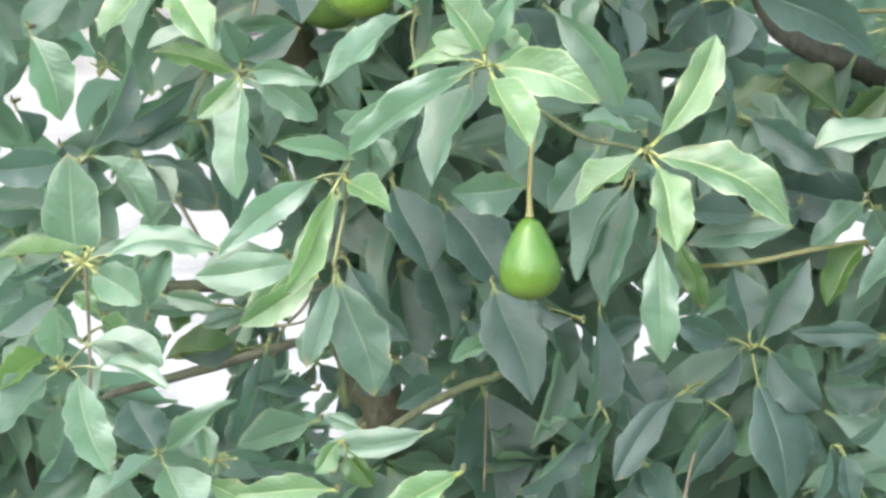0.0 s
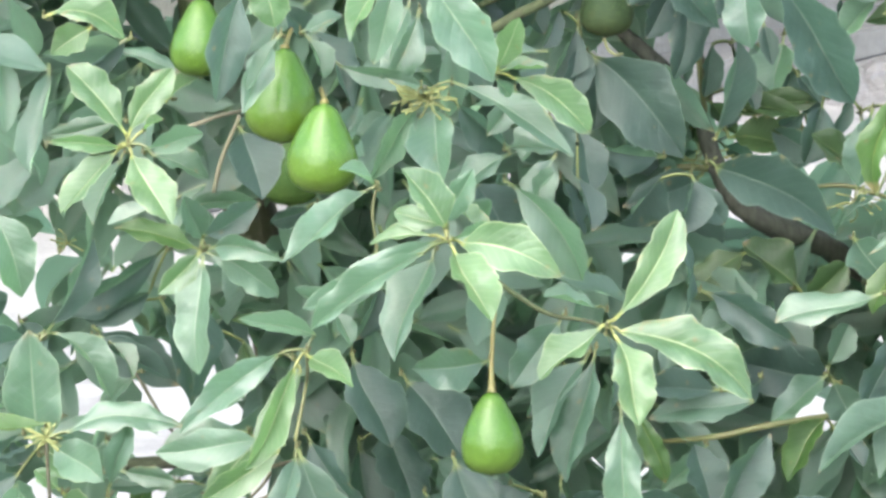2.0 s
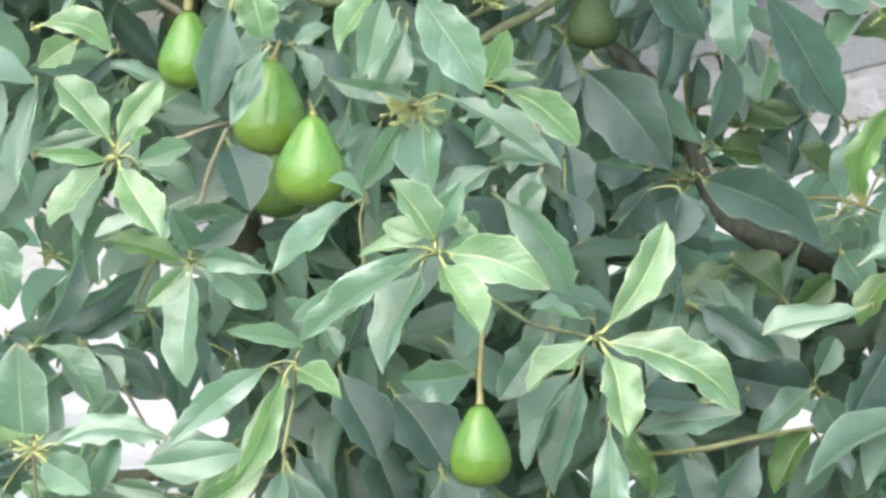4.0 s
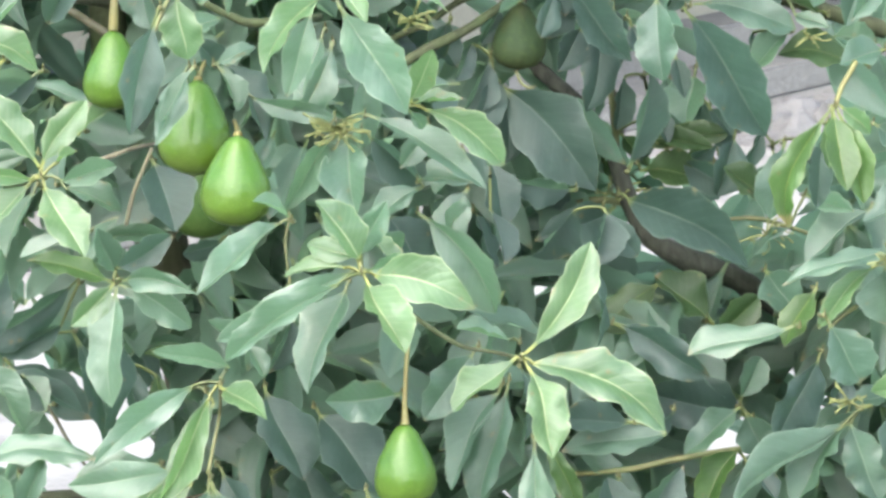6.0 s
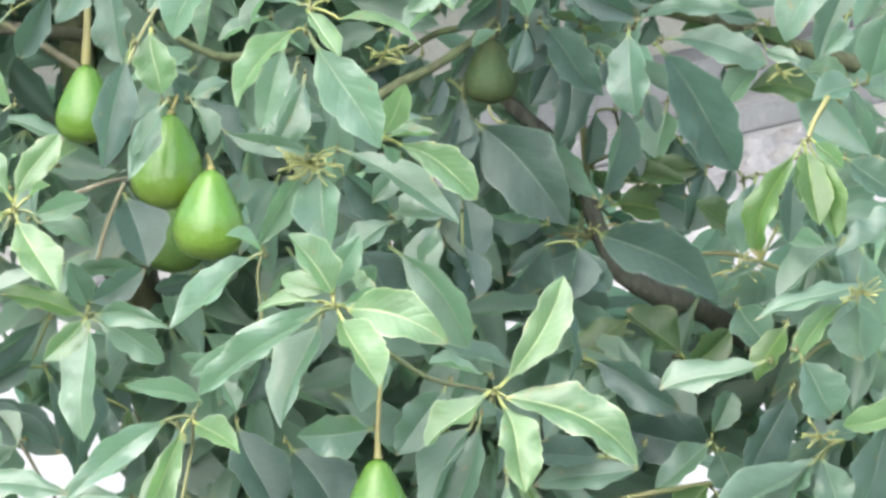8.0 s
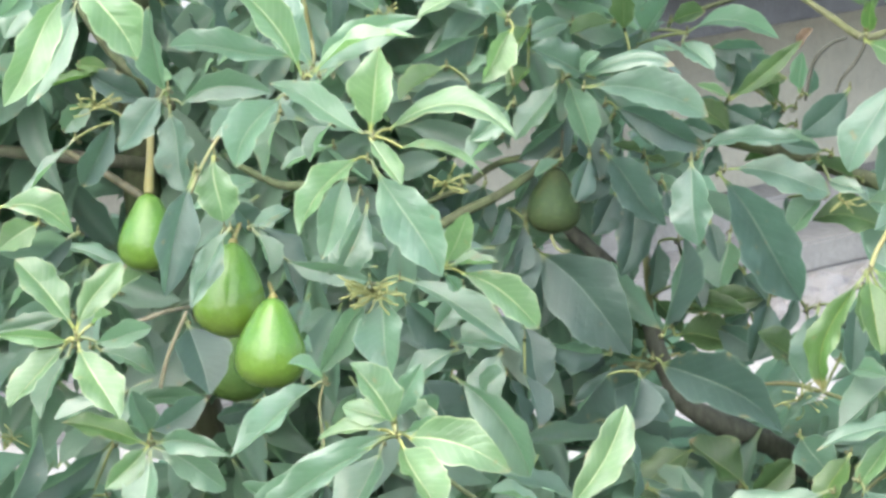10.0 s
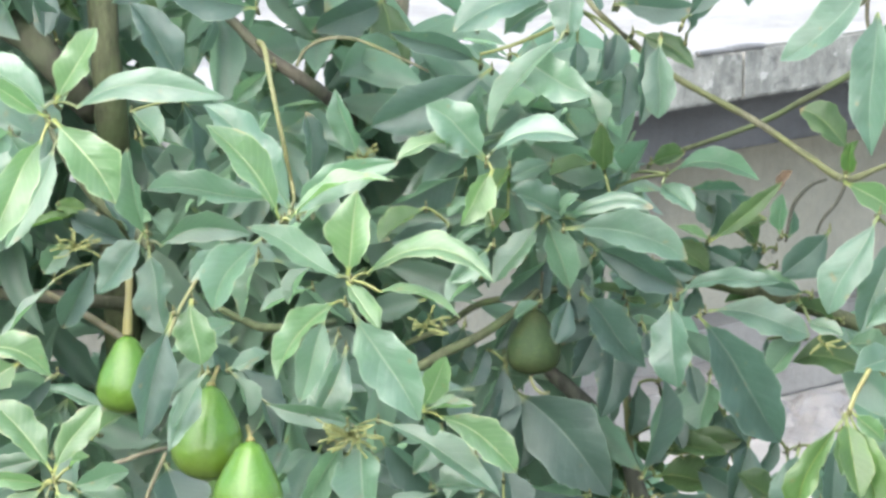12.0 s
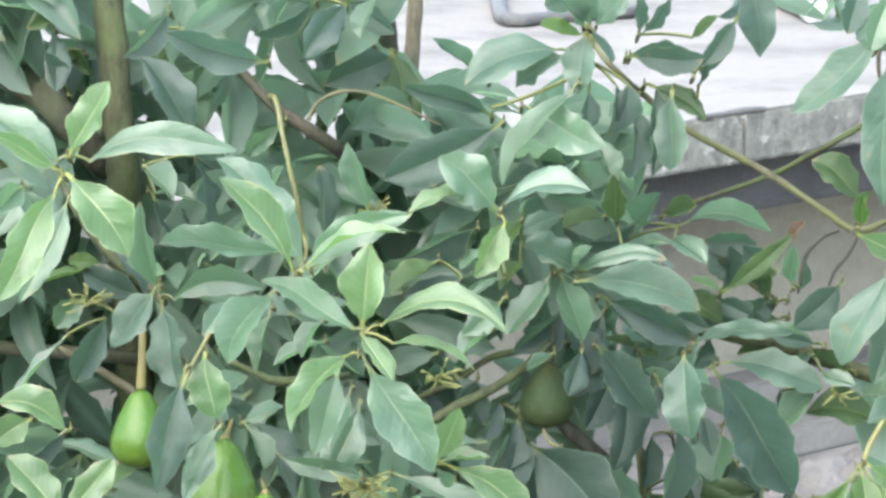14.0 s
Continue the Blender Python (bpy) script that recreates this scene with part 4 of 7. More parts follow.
leaf(twig, (0.071, 0.154, 4.834), (0.106, 0.117, 4.753), 0.058, -0.04, -39, SHADED)

twig = sprig((0.236, 0.358, 4.845))
leaf(twig, (0.219, 0.356, 4.828), (0.128, 0.330, 4.777), 0.078, 0.04, 10, SHADED)


twig = sprig((-0.527, -0.450, 5.495))
leaf(twig, (-0.523, -0.450, 5.499), (-0.438, -0.465, 5.384), 0.072, 0.05, 4, YOUNG)
leaf(twig, (-0.533, -0.449, 5.502), (-0.627, -0.435, 5.550), 0.036, -0.03, -25, YOUNG)
leaf(twig, (-0.539, -0.454, 5.470), (-0.615, -0.534, 5.331), 0.062, -0.03, -35, YOUNG)

twig = sprig((-0.414, -0.080, 5.275))
leaf(twig, (-0.416, -0.079, 5.281), (-0.441, -0.090, 5.413), 0.056, -0.00, -18, MATURE)
leaf(twig, (-0.412, -0.082, 5.255), (-0.386, -0.141, 5.152), 0.069, 0.02, 22, TEAL)
leaf(twig, (-0.396, -0.080, 5.270), (-0.267, -0.080, 5.286), 0.047, 0.18, 39, MATURE)

twig = sprig((-0.211, -0.520, 5.369))
leaf(twig, (-0.214, -0.520, 5.371), (-0.311, -0.559, 5.505), 0.067, -0.04, 23, YOUNG)
leaf(twig, (-0.200, -0.520, 5.369), (-0.059, -0.528, 5.424), 0.041, 0.08, -37, YOUNG)

twig = sprig((-0.116, -0.563, 5.294))
leaf(twig, (-0.120, -0.561, 5.302), (-0.107, -0.581, 5.420), 0.068, -0.04, -8, YOUNG)
leaf(twig, (-0.093, -0.561, 5.304), (0.077, -0.617, 5.299), 0.056, 0.24, -7, YOUNG)
leaf(twig, (-0.123, -0.563, 5.294), (-0.077, -0.605, 5.234), 0.044, -0.04, -38, YOUNG)
leaf(twig, (-0.131, -0.562, 5.298), (-0.257, -0.524, 5.361), 0.051, -0.03, 0, MATURE)
leaf(twig, (-0.078, -0.565, 5.279), (0.033, -0.594, 5.246), 0.039, 0.10, -34, YOUNG)

twig = sprig((-0.237, -0.474, 5.339))
leaf(twig, (-0.239, -0.474, 5.338), (-0.303, -0.522, 5.245), 0.071, -0.08, 3, MATURE)

twig = sprig((-0.124, -0.538, 5.260))
leaf(twig, (-0.139, -0.538, 5.259), (-0.216, -0.594, 5.163), 0.051, -0.10, 3, YOUNG)
leaf(twig, (-0.116, -0.539, 5.250), (-0.023, -0.566, 5.103), 0.084, 0.02, 12, MATURE)

twig = sprig((0.068, -0.161, 5.401))
leaf(twig, (0.067, -0.160, 5.407), (-0.017, -0.188, 5.487), 0.075, -0.04, -15, MATURE)
leaf(twig, (0.065, -0.161, 5.402), (-0.060, -0.212, 5.409), 0.043, -0.15, 26, YOUNG)
leaf(twig, (0.076, -0.159, 5.415), (0.197, -0.187, 5.438), 0.069, 0.15, -18, MATURE)
leaf(twig, (0.076, -0.163, 5.391), (0.032, -0.183, 5.314), 0.052, -0.03, -36, YOUNG)

twig = sprig((0.039, 0.084, 5.351))
leaf(twig, (0.039, 0.084, 5.351), (-0.071, 0.080, 5.305), 0.066, -0.05, -25, SHADED)

twig = sprig((-0.117, 0.038, 5.380))
leaf(twig, (-0.117, 0.038, 5.380), (-0.149, 0.020, 5.484), 0.042, -0.01, -33, MATURE)
leaf(twig, (-0.183, 0.032, 5.341), (-0.192, 0.027, 5.450), 0.057, -0.02, 21, SHADED)

twig = sprig((0.168, 0.235, 5.347))
leaf(twig, (0.168, 0.235, 5.347), (0.094, 0.178, 5.328), 0.034, -0.03, -19, MATURE)

twig = sprig((0.251, 0.128, 5.308))
leaf(twig, (0.241, 0.135, 5.351), (0.236, 0.091, 5.427), 0.041, -0.04, -11, DEEP)

twig = sprig((0.337, 0.233, 5.331))
leaf(twig, (0.337, 0.233, 5.331), (0.474, 0.249, 5.320), 0.047, 0.18, 9, MATURE)
leaf(twig, (0.330, 0.231, 5.316), (0.375, 0.185, 5.282), 0.049, -0.01, -11, MATURE)
leaf(twig, (0.275, 0.233, 5.333), (0.309, 0.211, 5.385), 0.056, -0.05, 7, TEAL)
leaf(twig, (0.263, 0.230, 5.314), (0.306, 0.250, 5.345), 0.037, 0.02, -33, TEAL)

twig = sprig((0.649, 0.223, 5.267))
leaf(twig, (0.674, 0.219, 5.240), (0.619, 0.156, 5.105), 0.058, -0.02, -25, TEAL)

twig = sprig((0.592, 0.133, 5.342))
leaf(twig, (0.595, 0.133, 5.384), (0.526, 0.139, 5.440), 0.056, -0.08, 5, DEEP)
leaf(twig, (0.594, 0.134, 5.344), (0.611, 0.104, 5.399), 0.028, -0.01, -21, DEEP)
leaf(twig, (0.592, 0.132, 5.333), (0.678, 0.153, 5.281), 0.042, 0.03, 29, YOUNG)

twig = sprig((0.645, 0.064, 5.542))
leaf(twig, (0.633, 0.064, 5.589), (0.624, 0.030, 5.385), 0.066, -0.01, 8, TEAL)

twig = sprig((0.574, 0.292, 5.064))
leaf(twig, (0.612, 0.292, 5.068), (0.675, 0.293, 5.059), 0.047, 0.02, 3, MATURE)

twig = sprig((0.578, -0.216, 5.053))
leaf(twig, (0.570, -0.218, 5.044), (0.513, -0.231, 4.882), 0.057, -0.12, 7, OLIVE)
leaf(twig, (0.575, -0.217, 5.045), (0.570, -0.229, 4.965), 0.036, 0.00, -18, YOUNG)
leaf(twig, (0.576, -0.218, 5.044), (0.592, -0.287, 4.943), 0.054, -0.04, -12, OLIVE)
leaf(twig, (0.586, -0.216, 5.052), (0.628, -0.230, 5.014), 0.037, 0.03, 18, YOUNG)
leaf(twig, (0.584, -0.218, 5.041), (0.617, -0.270, 4.922), 0.054, 0.04, 5, OLIVE)

twig = sprig((-0.553, 0.011, 5.206))
leaf(twig, (-0.553, 0.011, 5.206), (-0.632, -0.003, 5.118), 0.029, 0.05, 33, MATURE)
leaf(twig, (-0.499, 0.014, 5.230), (-0.543, 0.002, 5.138), 0.057, 0.03, 34, SHADED)

twig = sprig((-0.356, -0.540, 5.247))
leaf(twig, (-0.361, -0.540, 5.234), (-0.398, -0.572, 5.077), 0.069, -0.05, 12, SHADED)

twig = sprig((-0.333, -0.488, 5.256))
leaf(twig, (-0.334, -0.488, 5.258), (-0.322, -0.482, 5.165), 0.061, -0.03, 6, YOUNG)

twig = sprig((-0.527, -0.347, 5.508))
leaf(twig, (-0.527, -0.347, 5.508), (-0.468, -0.355, 5.613), 0.049, -0.03, 12, YOUNG)
leaf(twig, (-0.541, -0.348, 5.500), (-0.654, -0.313, 5.583), 0.063, 0.04, 9, MATURE)
leaf(twig, (-0.497, -0.348, 5.502), (-0.291, -0.371, 5.518), 0.051, 0.12, 15, MATURE)

twig = sprig((-0.260, -0.027, 5.606))
leaf(twig, (-0.260, -0.027, 5.606), (-0.410, -0.031, 5.648), 0.065, 0.02, -10, SHADED)

twig = sprig((-0.367, 0.053, 5.472))
leaf(twig, (-0.369, 0.053, 5.486), (-0.448, 0.092, 5.601), 0.067, -0.02, -5, SHADED)

twig = sprig((-0.082, 0.372, 5.572))
leaf(twig, (-0.082, 0.372, 5.572), (-0.189, 0.330, 5.531), 0.068, 0.01, 33, SHADED)
leaf(twig, (-0.090, 0.374, 5.581), (-0.055, 0.310, 5.466), 0.059, 0.01, 0, DEEP)

twig = sprig((0.061, 0.159, 5.504))
leaf(twig, (0.061, 0.159, 5.504), (-0.073, 0.127, 5.555), 0.046, -0.04, 5, SHADED)

twig = sprig((0.077, 0.059, 5.509))
leaf(twig, (0.077, 0.059, 5.509), (-0.098, 0.060, 5.424), 0.086, 0.04, 19, SHADED)

twig = sprig((0.175, 0.074, 5.605))
leaf(twig, (0.154, 0.074, 5.610), (0.021, 0.045, 5.562), 0.088, -0.10, 5, TEAL)
leaf(twig, (0.170, 0.074, 5.604), (0.094, 0.088, 5.554), 0.067, -0.02, 10, TEAL)


twig = sprig((0.202, 0.072, 5.593))
leaf(twig, (0.195, 0.075, 5.628), (0.182, 0.058, 5.545), 0.056, 0.01, 5, TEAL)
leaf(twig, (0.200, 0.065, 5.548), (0.198, 0.062, 5.494), 0.037, -0.04, -1, SHADED)
leaf(twig, (0.239, 0.067, 5.560), (0.227, 0.070, 5.484), 0.042, 0.05, -15, SHADED)
leaf(twig, (0.257, 0.067, 5.560), (0.249, 0.073, 5.492), 0.046, 0.01, 35, SHADED)
leaf(twig, (0.191, 0.078, 5.643), (0.149, 0.048, 5.703), 0.049, 0.02, 0, TEAL)
leaf(twig, (0.211, 0.080, 5.645), (0.257, 0.069, 5.697), 0.057, -0.04, 0, TEAL)
leaf(twig, (0.202, 0.079, 5.639), (0.231, 0.026, 5.596), 0.042, -0.04, -29, SHADED)

twig = sprig((0.257, 0.173, 5.590))
leaf(twig, (0.257, 0.173, 5.590), (0.365, 0.166, 5.577), 0.057, 0.20, 21, SHADED)

twig = sprig((0.419, 0.182, 5.647))
leaf(twig, (0.419, 0.182, 5.647), (0.364, 0.175, 5.563), 0.037, 0.03, 25, SHADED)
leaf(twig, (0.439, 0.191, 5.704), (0.452, 0.176, 5.587), 0.059, 0.04, 38, SHADED)

twig = sprig((0.283, 0.166, 5.549))
leaf(twig, (0.290, 0.166, 5.547), (0.373, 0.155, 5.497), 0.039, 0.10, -5, DEEP)
leaf(twig, (0.268, 0.163, 5.516), (0.260, 0.092, 5.419), 0.054, -0.02, -8, SHADED)
leaf(twig, (0.301, 0.165, 5.544), (0.292, 0.118, 5.418), 0.052, 0.00, 4, SHADED)

twig = sprig((0.616, 0.074, 5.609))
leaf(twig, (0.613, 0.074, 5.626), (0.493, 0.065, 5.519), 0.059, 0.12, 0, TEAL)

twig = sprig((0.544, -0.020, 4.693))
leaf(twig, (0.536, -0.020, 4.694), (0.380, -0.042, 4.655), 0.066, 0.05, 12, MATURE)

twig = sprig((0.657, -0.152, 4.820))
leaf(twig, (0.666, -0.152, 4.834), (0.505, -0.211, 4.791), 0.051, 0.03, 18, MATURE)
leaf(twig, (0.640, -0.154, 4.806), (0.558, -0.198, 4.727), 0.039, -0.04, -1, YOUNG)
leaf(twig, (0.657, -0.154, 4.804), (0.662, -0.195, 4.730), 0.072, 0.02, 35, TEAL)

twig = sprig((0.503, 0.140, 4.745))
leaf(twig, (0.503, 0.140, 4.745), (0.552, 0.104, 4.680), 0.075, -0.02, 6, TEAL)

twig = sprig((0.655, 0.075, 4.976))
leaf(twig, (0.655, 0.075, 4.976), (0.725, 0.069, 4.919), 0.065, 0.03, 6, TEAL)

twig = sprig((0.725, -0.233, 4.949))
leaf(twig, (0.725, -0.233, 4.949), (0.615, -0.275, 4.897), 0.067, 0.10, 29, TEAL)

twig = sprig((0.664, -0.006, 5.098))
leaf(twig, (0.664, -0.006, 5.098), (0.598, -0.023, 5.077), 0.055, -0.04, -6, TEAL)

twig = sprig((0.688, 0.093, 5.086))
leaf(twig, (0.688, 0.093, 5.086), (0.718, 0.074, 5.193), 0.074, -0.04, -1, TEAL)

twig = sprig((0.737, -0.271, 4.705))
leaf(twig, (0.737, -0.271, 4.705), (0.631, -0.251, 4.648), 0.054, 0.20, -9, YOUNG)

twig = sprig((0.701, -0.276, 4.674))
leaf(twig, (0.701, -0.276, 4.674), (0.659, -0.274, 4.534), 0.098, -0.04, -4, SHADED)

twig = sprig((0.624, -0.185, 4.608))
leaf(twig, (0.602, -0.185, 4.584), (0.522, -0.232, 4.469), 0.074, -0.02, 18, TEAL)
leaf(twig, (0.607, -0.185, 4.584), (0.649, -0.223, 4.474), 0.069, -0.01, 8, TEAL)
leaf(twig, (0.593, -0.191, 4.579), (0.434, -0.257, 4.483), 0.078, -0.03, 14, TEAL)


twig = sprig((0.563, 0.158, 4.856))
leaf(twig, (0.563, 0.158, 4.856), (0.630, 0.098, 4.840), 0.037, -0.05, 22, MATURE)
leaf(twig, (0.538, 0.150, 4.806), (0.471, 0.162, 4.743), 0.047, -0.01, 41, TEAL)

twig = sprig((-0.130, -0.152, 5.136))
leaf(twig, (-0.130, -0.152, 5.136), (-0.179, -0.162, 5.022), 0.056, 0.04, -29, MATURE)

twig = sprig((0.039, 0.149, 5.122))
leaf(twig, (0.039, 0.149, 5.122), (-0.005, 0.166, 5.040), 0.048, -0.03, -6, SHADED)

twig = sprig((0.063, 0.061, 4.884))
leaf(twig, (0.063, 0.061, 4.884), (0.028, 0.030, 4.812), 0.055, -0.04, -9, MATURE)

twig = sprig((-0.613, 0.090, 5.071))
leaf(twig, (-0.613, 0.090, 5.071), (-0.672, 0.078, 5.032), 0.055, -0.04, -22, YOUNG)

twig = sprig((-0.480, -0.221, 5.022))
leaf(twig, (-0.488, -0.221, 5.014), (-0.415, -0.256, 5.076), 0.030, -0.01, 0, YOUNG)

twig = sprig((-0.501, -0.049, 4.831))
leaf(twig, (-0.501, -0.049, 4.831), (-0.585, -0.045, 4.804), 0.038, -0.01, 23, MATURE)
leaf(twig, (-0.442, -0.044, 4.863), (-0.484, -0.101, 4.798), 0.047, 0.00, 39, MATURE)

twig = sprig((-0.532, 0.069, 5.253))
leaf(twig, (-0.532, 0.069, 5.253), (-0.574, 0.065, 5.208), 0.039, -0.04, -32, MATURE)
leaf(twig, (-0.510, 0.076, 5.298), (-0.556, 0.075, 5.307), 0.029, -0.01, -11, OLIVE)
leaf(twig, (-0.518, 0.075, 5.294), (-0.610, 0.054, 5.267), 0.039, 0.01, 39, OLIVE)

twig = sprig((-0.448, 0.148, 5.435))
leaf(twig, (-0.448, 0.148, 5.435), (-0.404, 0.102, 5.388), 0.048, 0.01, -19, MATURE)
leaf(twig, (-0.432, 0.142, 5.394), (-0.372, 0.129, 5.384), 0.037, 0.02, -30, MATURE)
leaf(twig, (-0.374, 0.150, 5.450), (-0.357, 0.112, 5.312), 0.076, 0.02, -41, SHADED)

twig = sprig((-0.515, -0.015, 5.364))
leaf(twig, (-0.515, -0.015, 5.364), (-0.439, -0.036, 5.267), 0.056, 0.03, -37, SHADED)

twig = sprig((-0.304, -0.180, 5.281))
leaf(twig, (-0.304, -0.180, 5.281), (-0.349, -0.216, 5.237), 0.043, -0.05, -16, MATURE)

twig = sprig((-0.178, -0.139, 5.219))
leaf(twig, (-0.178, -0.139, 5.219), (-0.252, -0.164, 5.188), 0.036, 0.02, 35, MATURE)

twig = sprig((-0.018, 0.027, 5.310))
leaf(twig, (-0.018, 0.027, 5.310), (-0.086, -0.007, 5.263), 0.046, 0.00, 17, OLIVE)
leaf(twig, (0.015, 0.023, 5.286), (-0.070, 0.043, 5.255), 0.038, 0.04, 40, SHADED)

twig = sprig((0.079, 0.073, 5.278))
leaf(twig, (0.079, 0.073, 5.278), (0.020, 0.035, 5.248), 0.039, -0.03, 36, MATURE)
leaf(twig, (0.070, 0.080, 5.322), (0.013, 0.062, 5.292), 0.046, -0.01, 35, MATURE)

twig = sprig((0.005, 0.199, 5.117))
leaf(twig, (0.005, 0.199, 5.117), (0.048, 0.178, 5.043), 0.058, -0.03, -3, SHADED)

twig = sprig((-0.585, 0.230, 5.631))
leaf(twig, (-0.585, 0.230, 5.631), (-0.576, 0.180, 5.541), 0.039, 0.03, 20, SHADED)
leaf(twig, (-0.552, 0.237, 5.678), (-0.620, 0.204, 5.630), 0.039, 0.01, -21, DEEP)

twig = sprig((-0.408, 0.134, 5.663))
leaf(twig, (-0.408, 0.134, 5.663), (-0.473, 0.087, 5.600), 0.048, 0.04, -5, SHADED)

twig = sprig((-0.193, 0.086, 5.683))
leaf(twig, (-0.193, 0.086, 5.683), (-0.285, 0.099, 5.631), 0.055, -0.03, -30, SHADED)
leaf(twig, (-0.151, 0.085, 5.675), (-0.210, 0.014, 5.607), 0.055, -0.05, 27, SHADED)

twig = sprig((-0.326, 0.170, 5.576))
leaf(twig, (-0.326, 0.170, 5.576), (-0.352, 0.155, 5.510), 0.039, 0.01, -23, SHADED)

twig = sprig((-0.700, -0.198, 4.531))
leaf(twig, (-0.700, -0.198, 4.531), (-0.783, -0.201, 4.500), 0.038, -0.04, -36, SHADED)

twig = sprig((-0.568, -0.108, 4.455))
leaf(twig, (-0.568, -0.108, 4.455), (-0.484, -0.129, 4.441), 0.033, 0.01, 32, MATURE)

twig = sprig((-0.494, -0.345, 4.240))
leaf(twig, (-0.494, -0.345, 4.240), (-0.411, -0.345, 4.205), 0.046, -0.04, 12, YOUNG)

twig = sprig((-0.296, -0.240, 4.262))
leaf(twig, (-0.296, -0.240, 4.262), (-0.255, -0.234, 4.200), 0.045, -0.04, 21, OLIVE)
leaf(twig, (-0.303, -0.239, 4.270), (-0.337, -0.282, 4.233), 0.036, -0.02, -41, YOUNG)

twig = sprig((0.143, -0.065, 4.411))
leaf(twig, (0.143, -0.065, 4.411), (0.067, -0.062, 4.374), 0.048, 0.00, 33, SHADED)

twig = sprig((0.285, 0.043, 4.454))
leaf(twig, (0.285, 0.043, 4.454), (0.216, -0.003, 4.394), 0.048, 0.04, -24, MATURE)

twig = sprig((0.481, -0.070, 4.378))
leaf(twig, (0.481, -0.070, 4.378), (0.410, -0.129, 4.341), 0.048, -0.01, -35, SHADED)

twig = sprig((0.342, -0.039, 4.255))
leaf(twig, (0.342, -0.039, 4.255), (0.391, -0.068, 4.208), 0.055, 0.01, 12, SHADED)

twig = sprig((-0.648, -0.162, 4.434))
leaf(twig, (-0.648, -0.162, 4.434), (-0.600, -0.211, 4.409), 0.040, -0.04, 0, YOUNG)
leaf(twig, (-0.652, -0.162, 4.438), (-0.689, -0.155, 4.466), 0.033, -0.01, 6, YOUNG)

twig = sprig((-0.770, -0.149, 4.519))
leaf(twig, (-0.770, -0.149, 4.519), (-0.736, -0.141, 4.429), 0.042, -0.04, -19, TEAL)
leaf(twig, (-0.762, -0.155, 4.483), (-0.801, -0.175, 4.454), 0.045, 0.00, 33, SHADED)

twig = sprig((-0.516, -0.040, 4.246))
leaf(twig, (-0.516, -0.040, 4.246), (-0.503, -0.061, 4.179), 0.041, 0.02, -6, MATURE)
leaf(twig, (-0.520, -0.040, 4.250), (-0.562, -0.033, 4.223), 0.037, 0.03, -17, YOUNG)

twig = sprig((-0.322, -0.247, 5.176))
leaf(twig, (-0.286, -0.246, 5.184), (-0.371, -0.302, 5.153), 0.039, -0.02, -11, MATURE)

twig = sprig((-0.293, -0.305, 5.129))
leaf(twig, (-0.293, -0.305, 5.129), (-0.234, -0.282, 5.149), 0.030, -0.02, 10, MATURE)
leaf(twig, (-0.285, -0.306, 5.122), (-0.261, -0.318, 5.064), 0.041, 0.05, -32, MATURE)

twig = sprig((-0.088, -0.440, 4.915))
leaf(twig, (-0.088, -0.440, 4.915), (-0.033, -0.439, 4.863), 0.042, -0.02, -33, YOUNG)
leaf(twig, (-0.088, -0.440, 4.915), (-0.130, -0.448, 4.889), 0.038, 0.03, 6, YOUNG)

twig = sprig((-0.251, -0.268, 4.724))
leaf(twig, (-0.251, -0.268, 4.724), (-0.305, -0.318, 4.767), 0.041, 0.05, -9, MATURE)
leaf(twig, (-0.251, -0.268, 4.724), (-0.227, -0.278, 4.677), 0.036, 0.02, -20, MATURE)

twig = sprig((-0.037, -0.151, 4.822))
leaf(twig, (-0.037, -0.151, 4.822), (0.008, -0.184, 4.767), 0.054, -0.02, -33, MATURE)
leaf(twig, (-0.037, -0.151, 4.822), (-0.060, -0.199, 4.868), 0.045, 0.02, -7, MATURE)

twig = sprig((0.069, -0.035, 4.598))
leaf(twig, (0.069, -0.035, 4.598), (0.019, -0.030, 4.512), 0.057, -0.04, -16, SHADED)
leaf(twig, (0.081, -0.038, 4.582), (0.085, -0.096, 4.494), 0.064, 0.04, 24, SHADED)


twig = sprig((-0.070, 0.247, 5.421))
leaf(twig, (-0.070, 0.247, 5.421), (-0.120, 0.232, 5.381), 0.041, -0.02, -32, SHADED)
leaf(twig, (-0.070, 0.247, 5.421), (-0.020, 0.229, 5.394), 0.056, 0.04, 37, SHADED)

twig = sprig((-0.256, 0.041, 5.397))
leaf(twig, (-0.256, 0.041, 5.397), (-0.288, 0.014, 5.343), 0.046, -0.04, 22, SHADED)
leaf(twig, (-0.256, 0.041, 5.397), (-0.238, -0.001, 5.452), 0.037, 0.00, -34, MATURE)

twig = sprig((-0.615, -0.068, 5.346))
leaf(twig, (-0.615, -0.068, 5.346), (-0.650, -0.047, 5.295), 0.045, 0.00, -5, MATURE)
leaf(twig, (-0.615, -0.068, 5.346), (-0.597, -0.112, 5.296), 0.036, 0.01, 39, MATURE)

twig = sprig((0.019, 0.203, 5.463))
leaf(twig, (0.019, 0.203, 5.463), (-0.015, 0.171, 5.400), 0.056, -0.03, 1, SHADED)
leaf(twig, (0.019, 0.203, 5.463), (0.060, 0.219, 5.419), 0.046, -0.01, 11, MATURE)

twig = sprig((0.137, 0.355, 5.461))
leaf(twig, (0.137, 0.355, 5.461), (0.179, 0.364, 5.375), 0.057, -0.02, 26, SHADED)
leaf(twig, (0.213, 0.352, 5.444), (0.246, 0.329, 5.379), 0.053, -0.04, -37, MATURE)


twig = sprig((0.492, 0.209, 5.307))
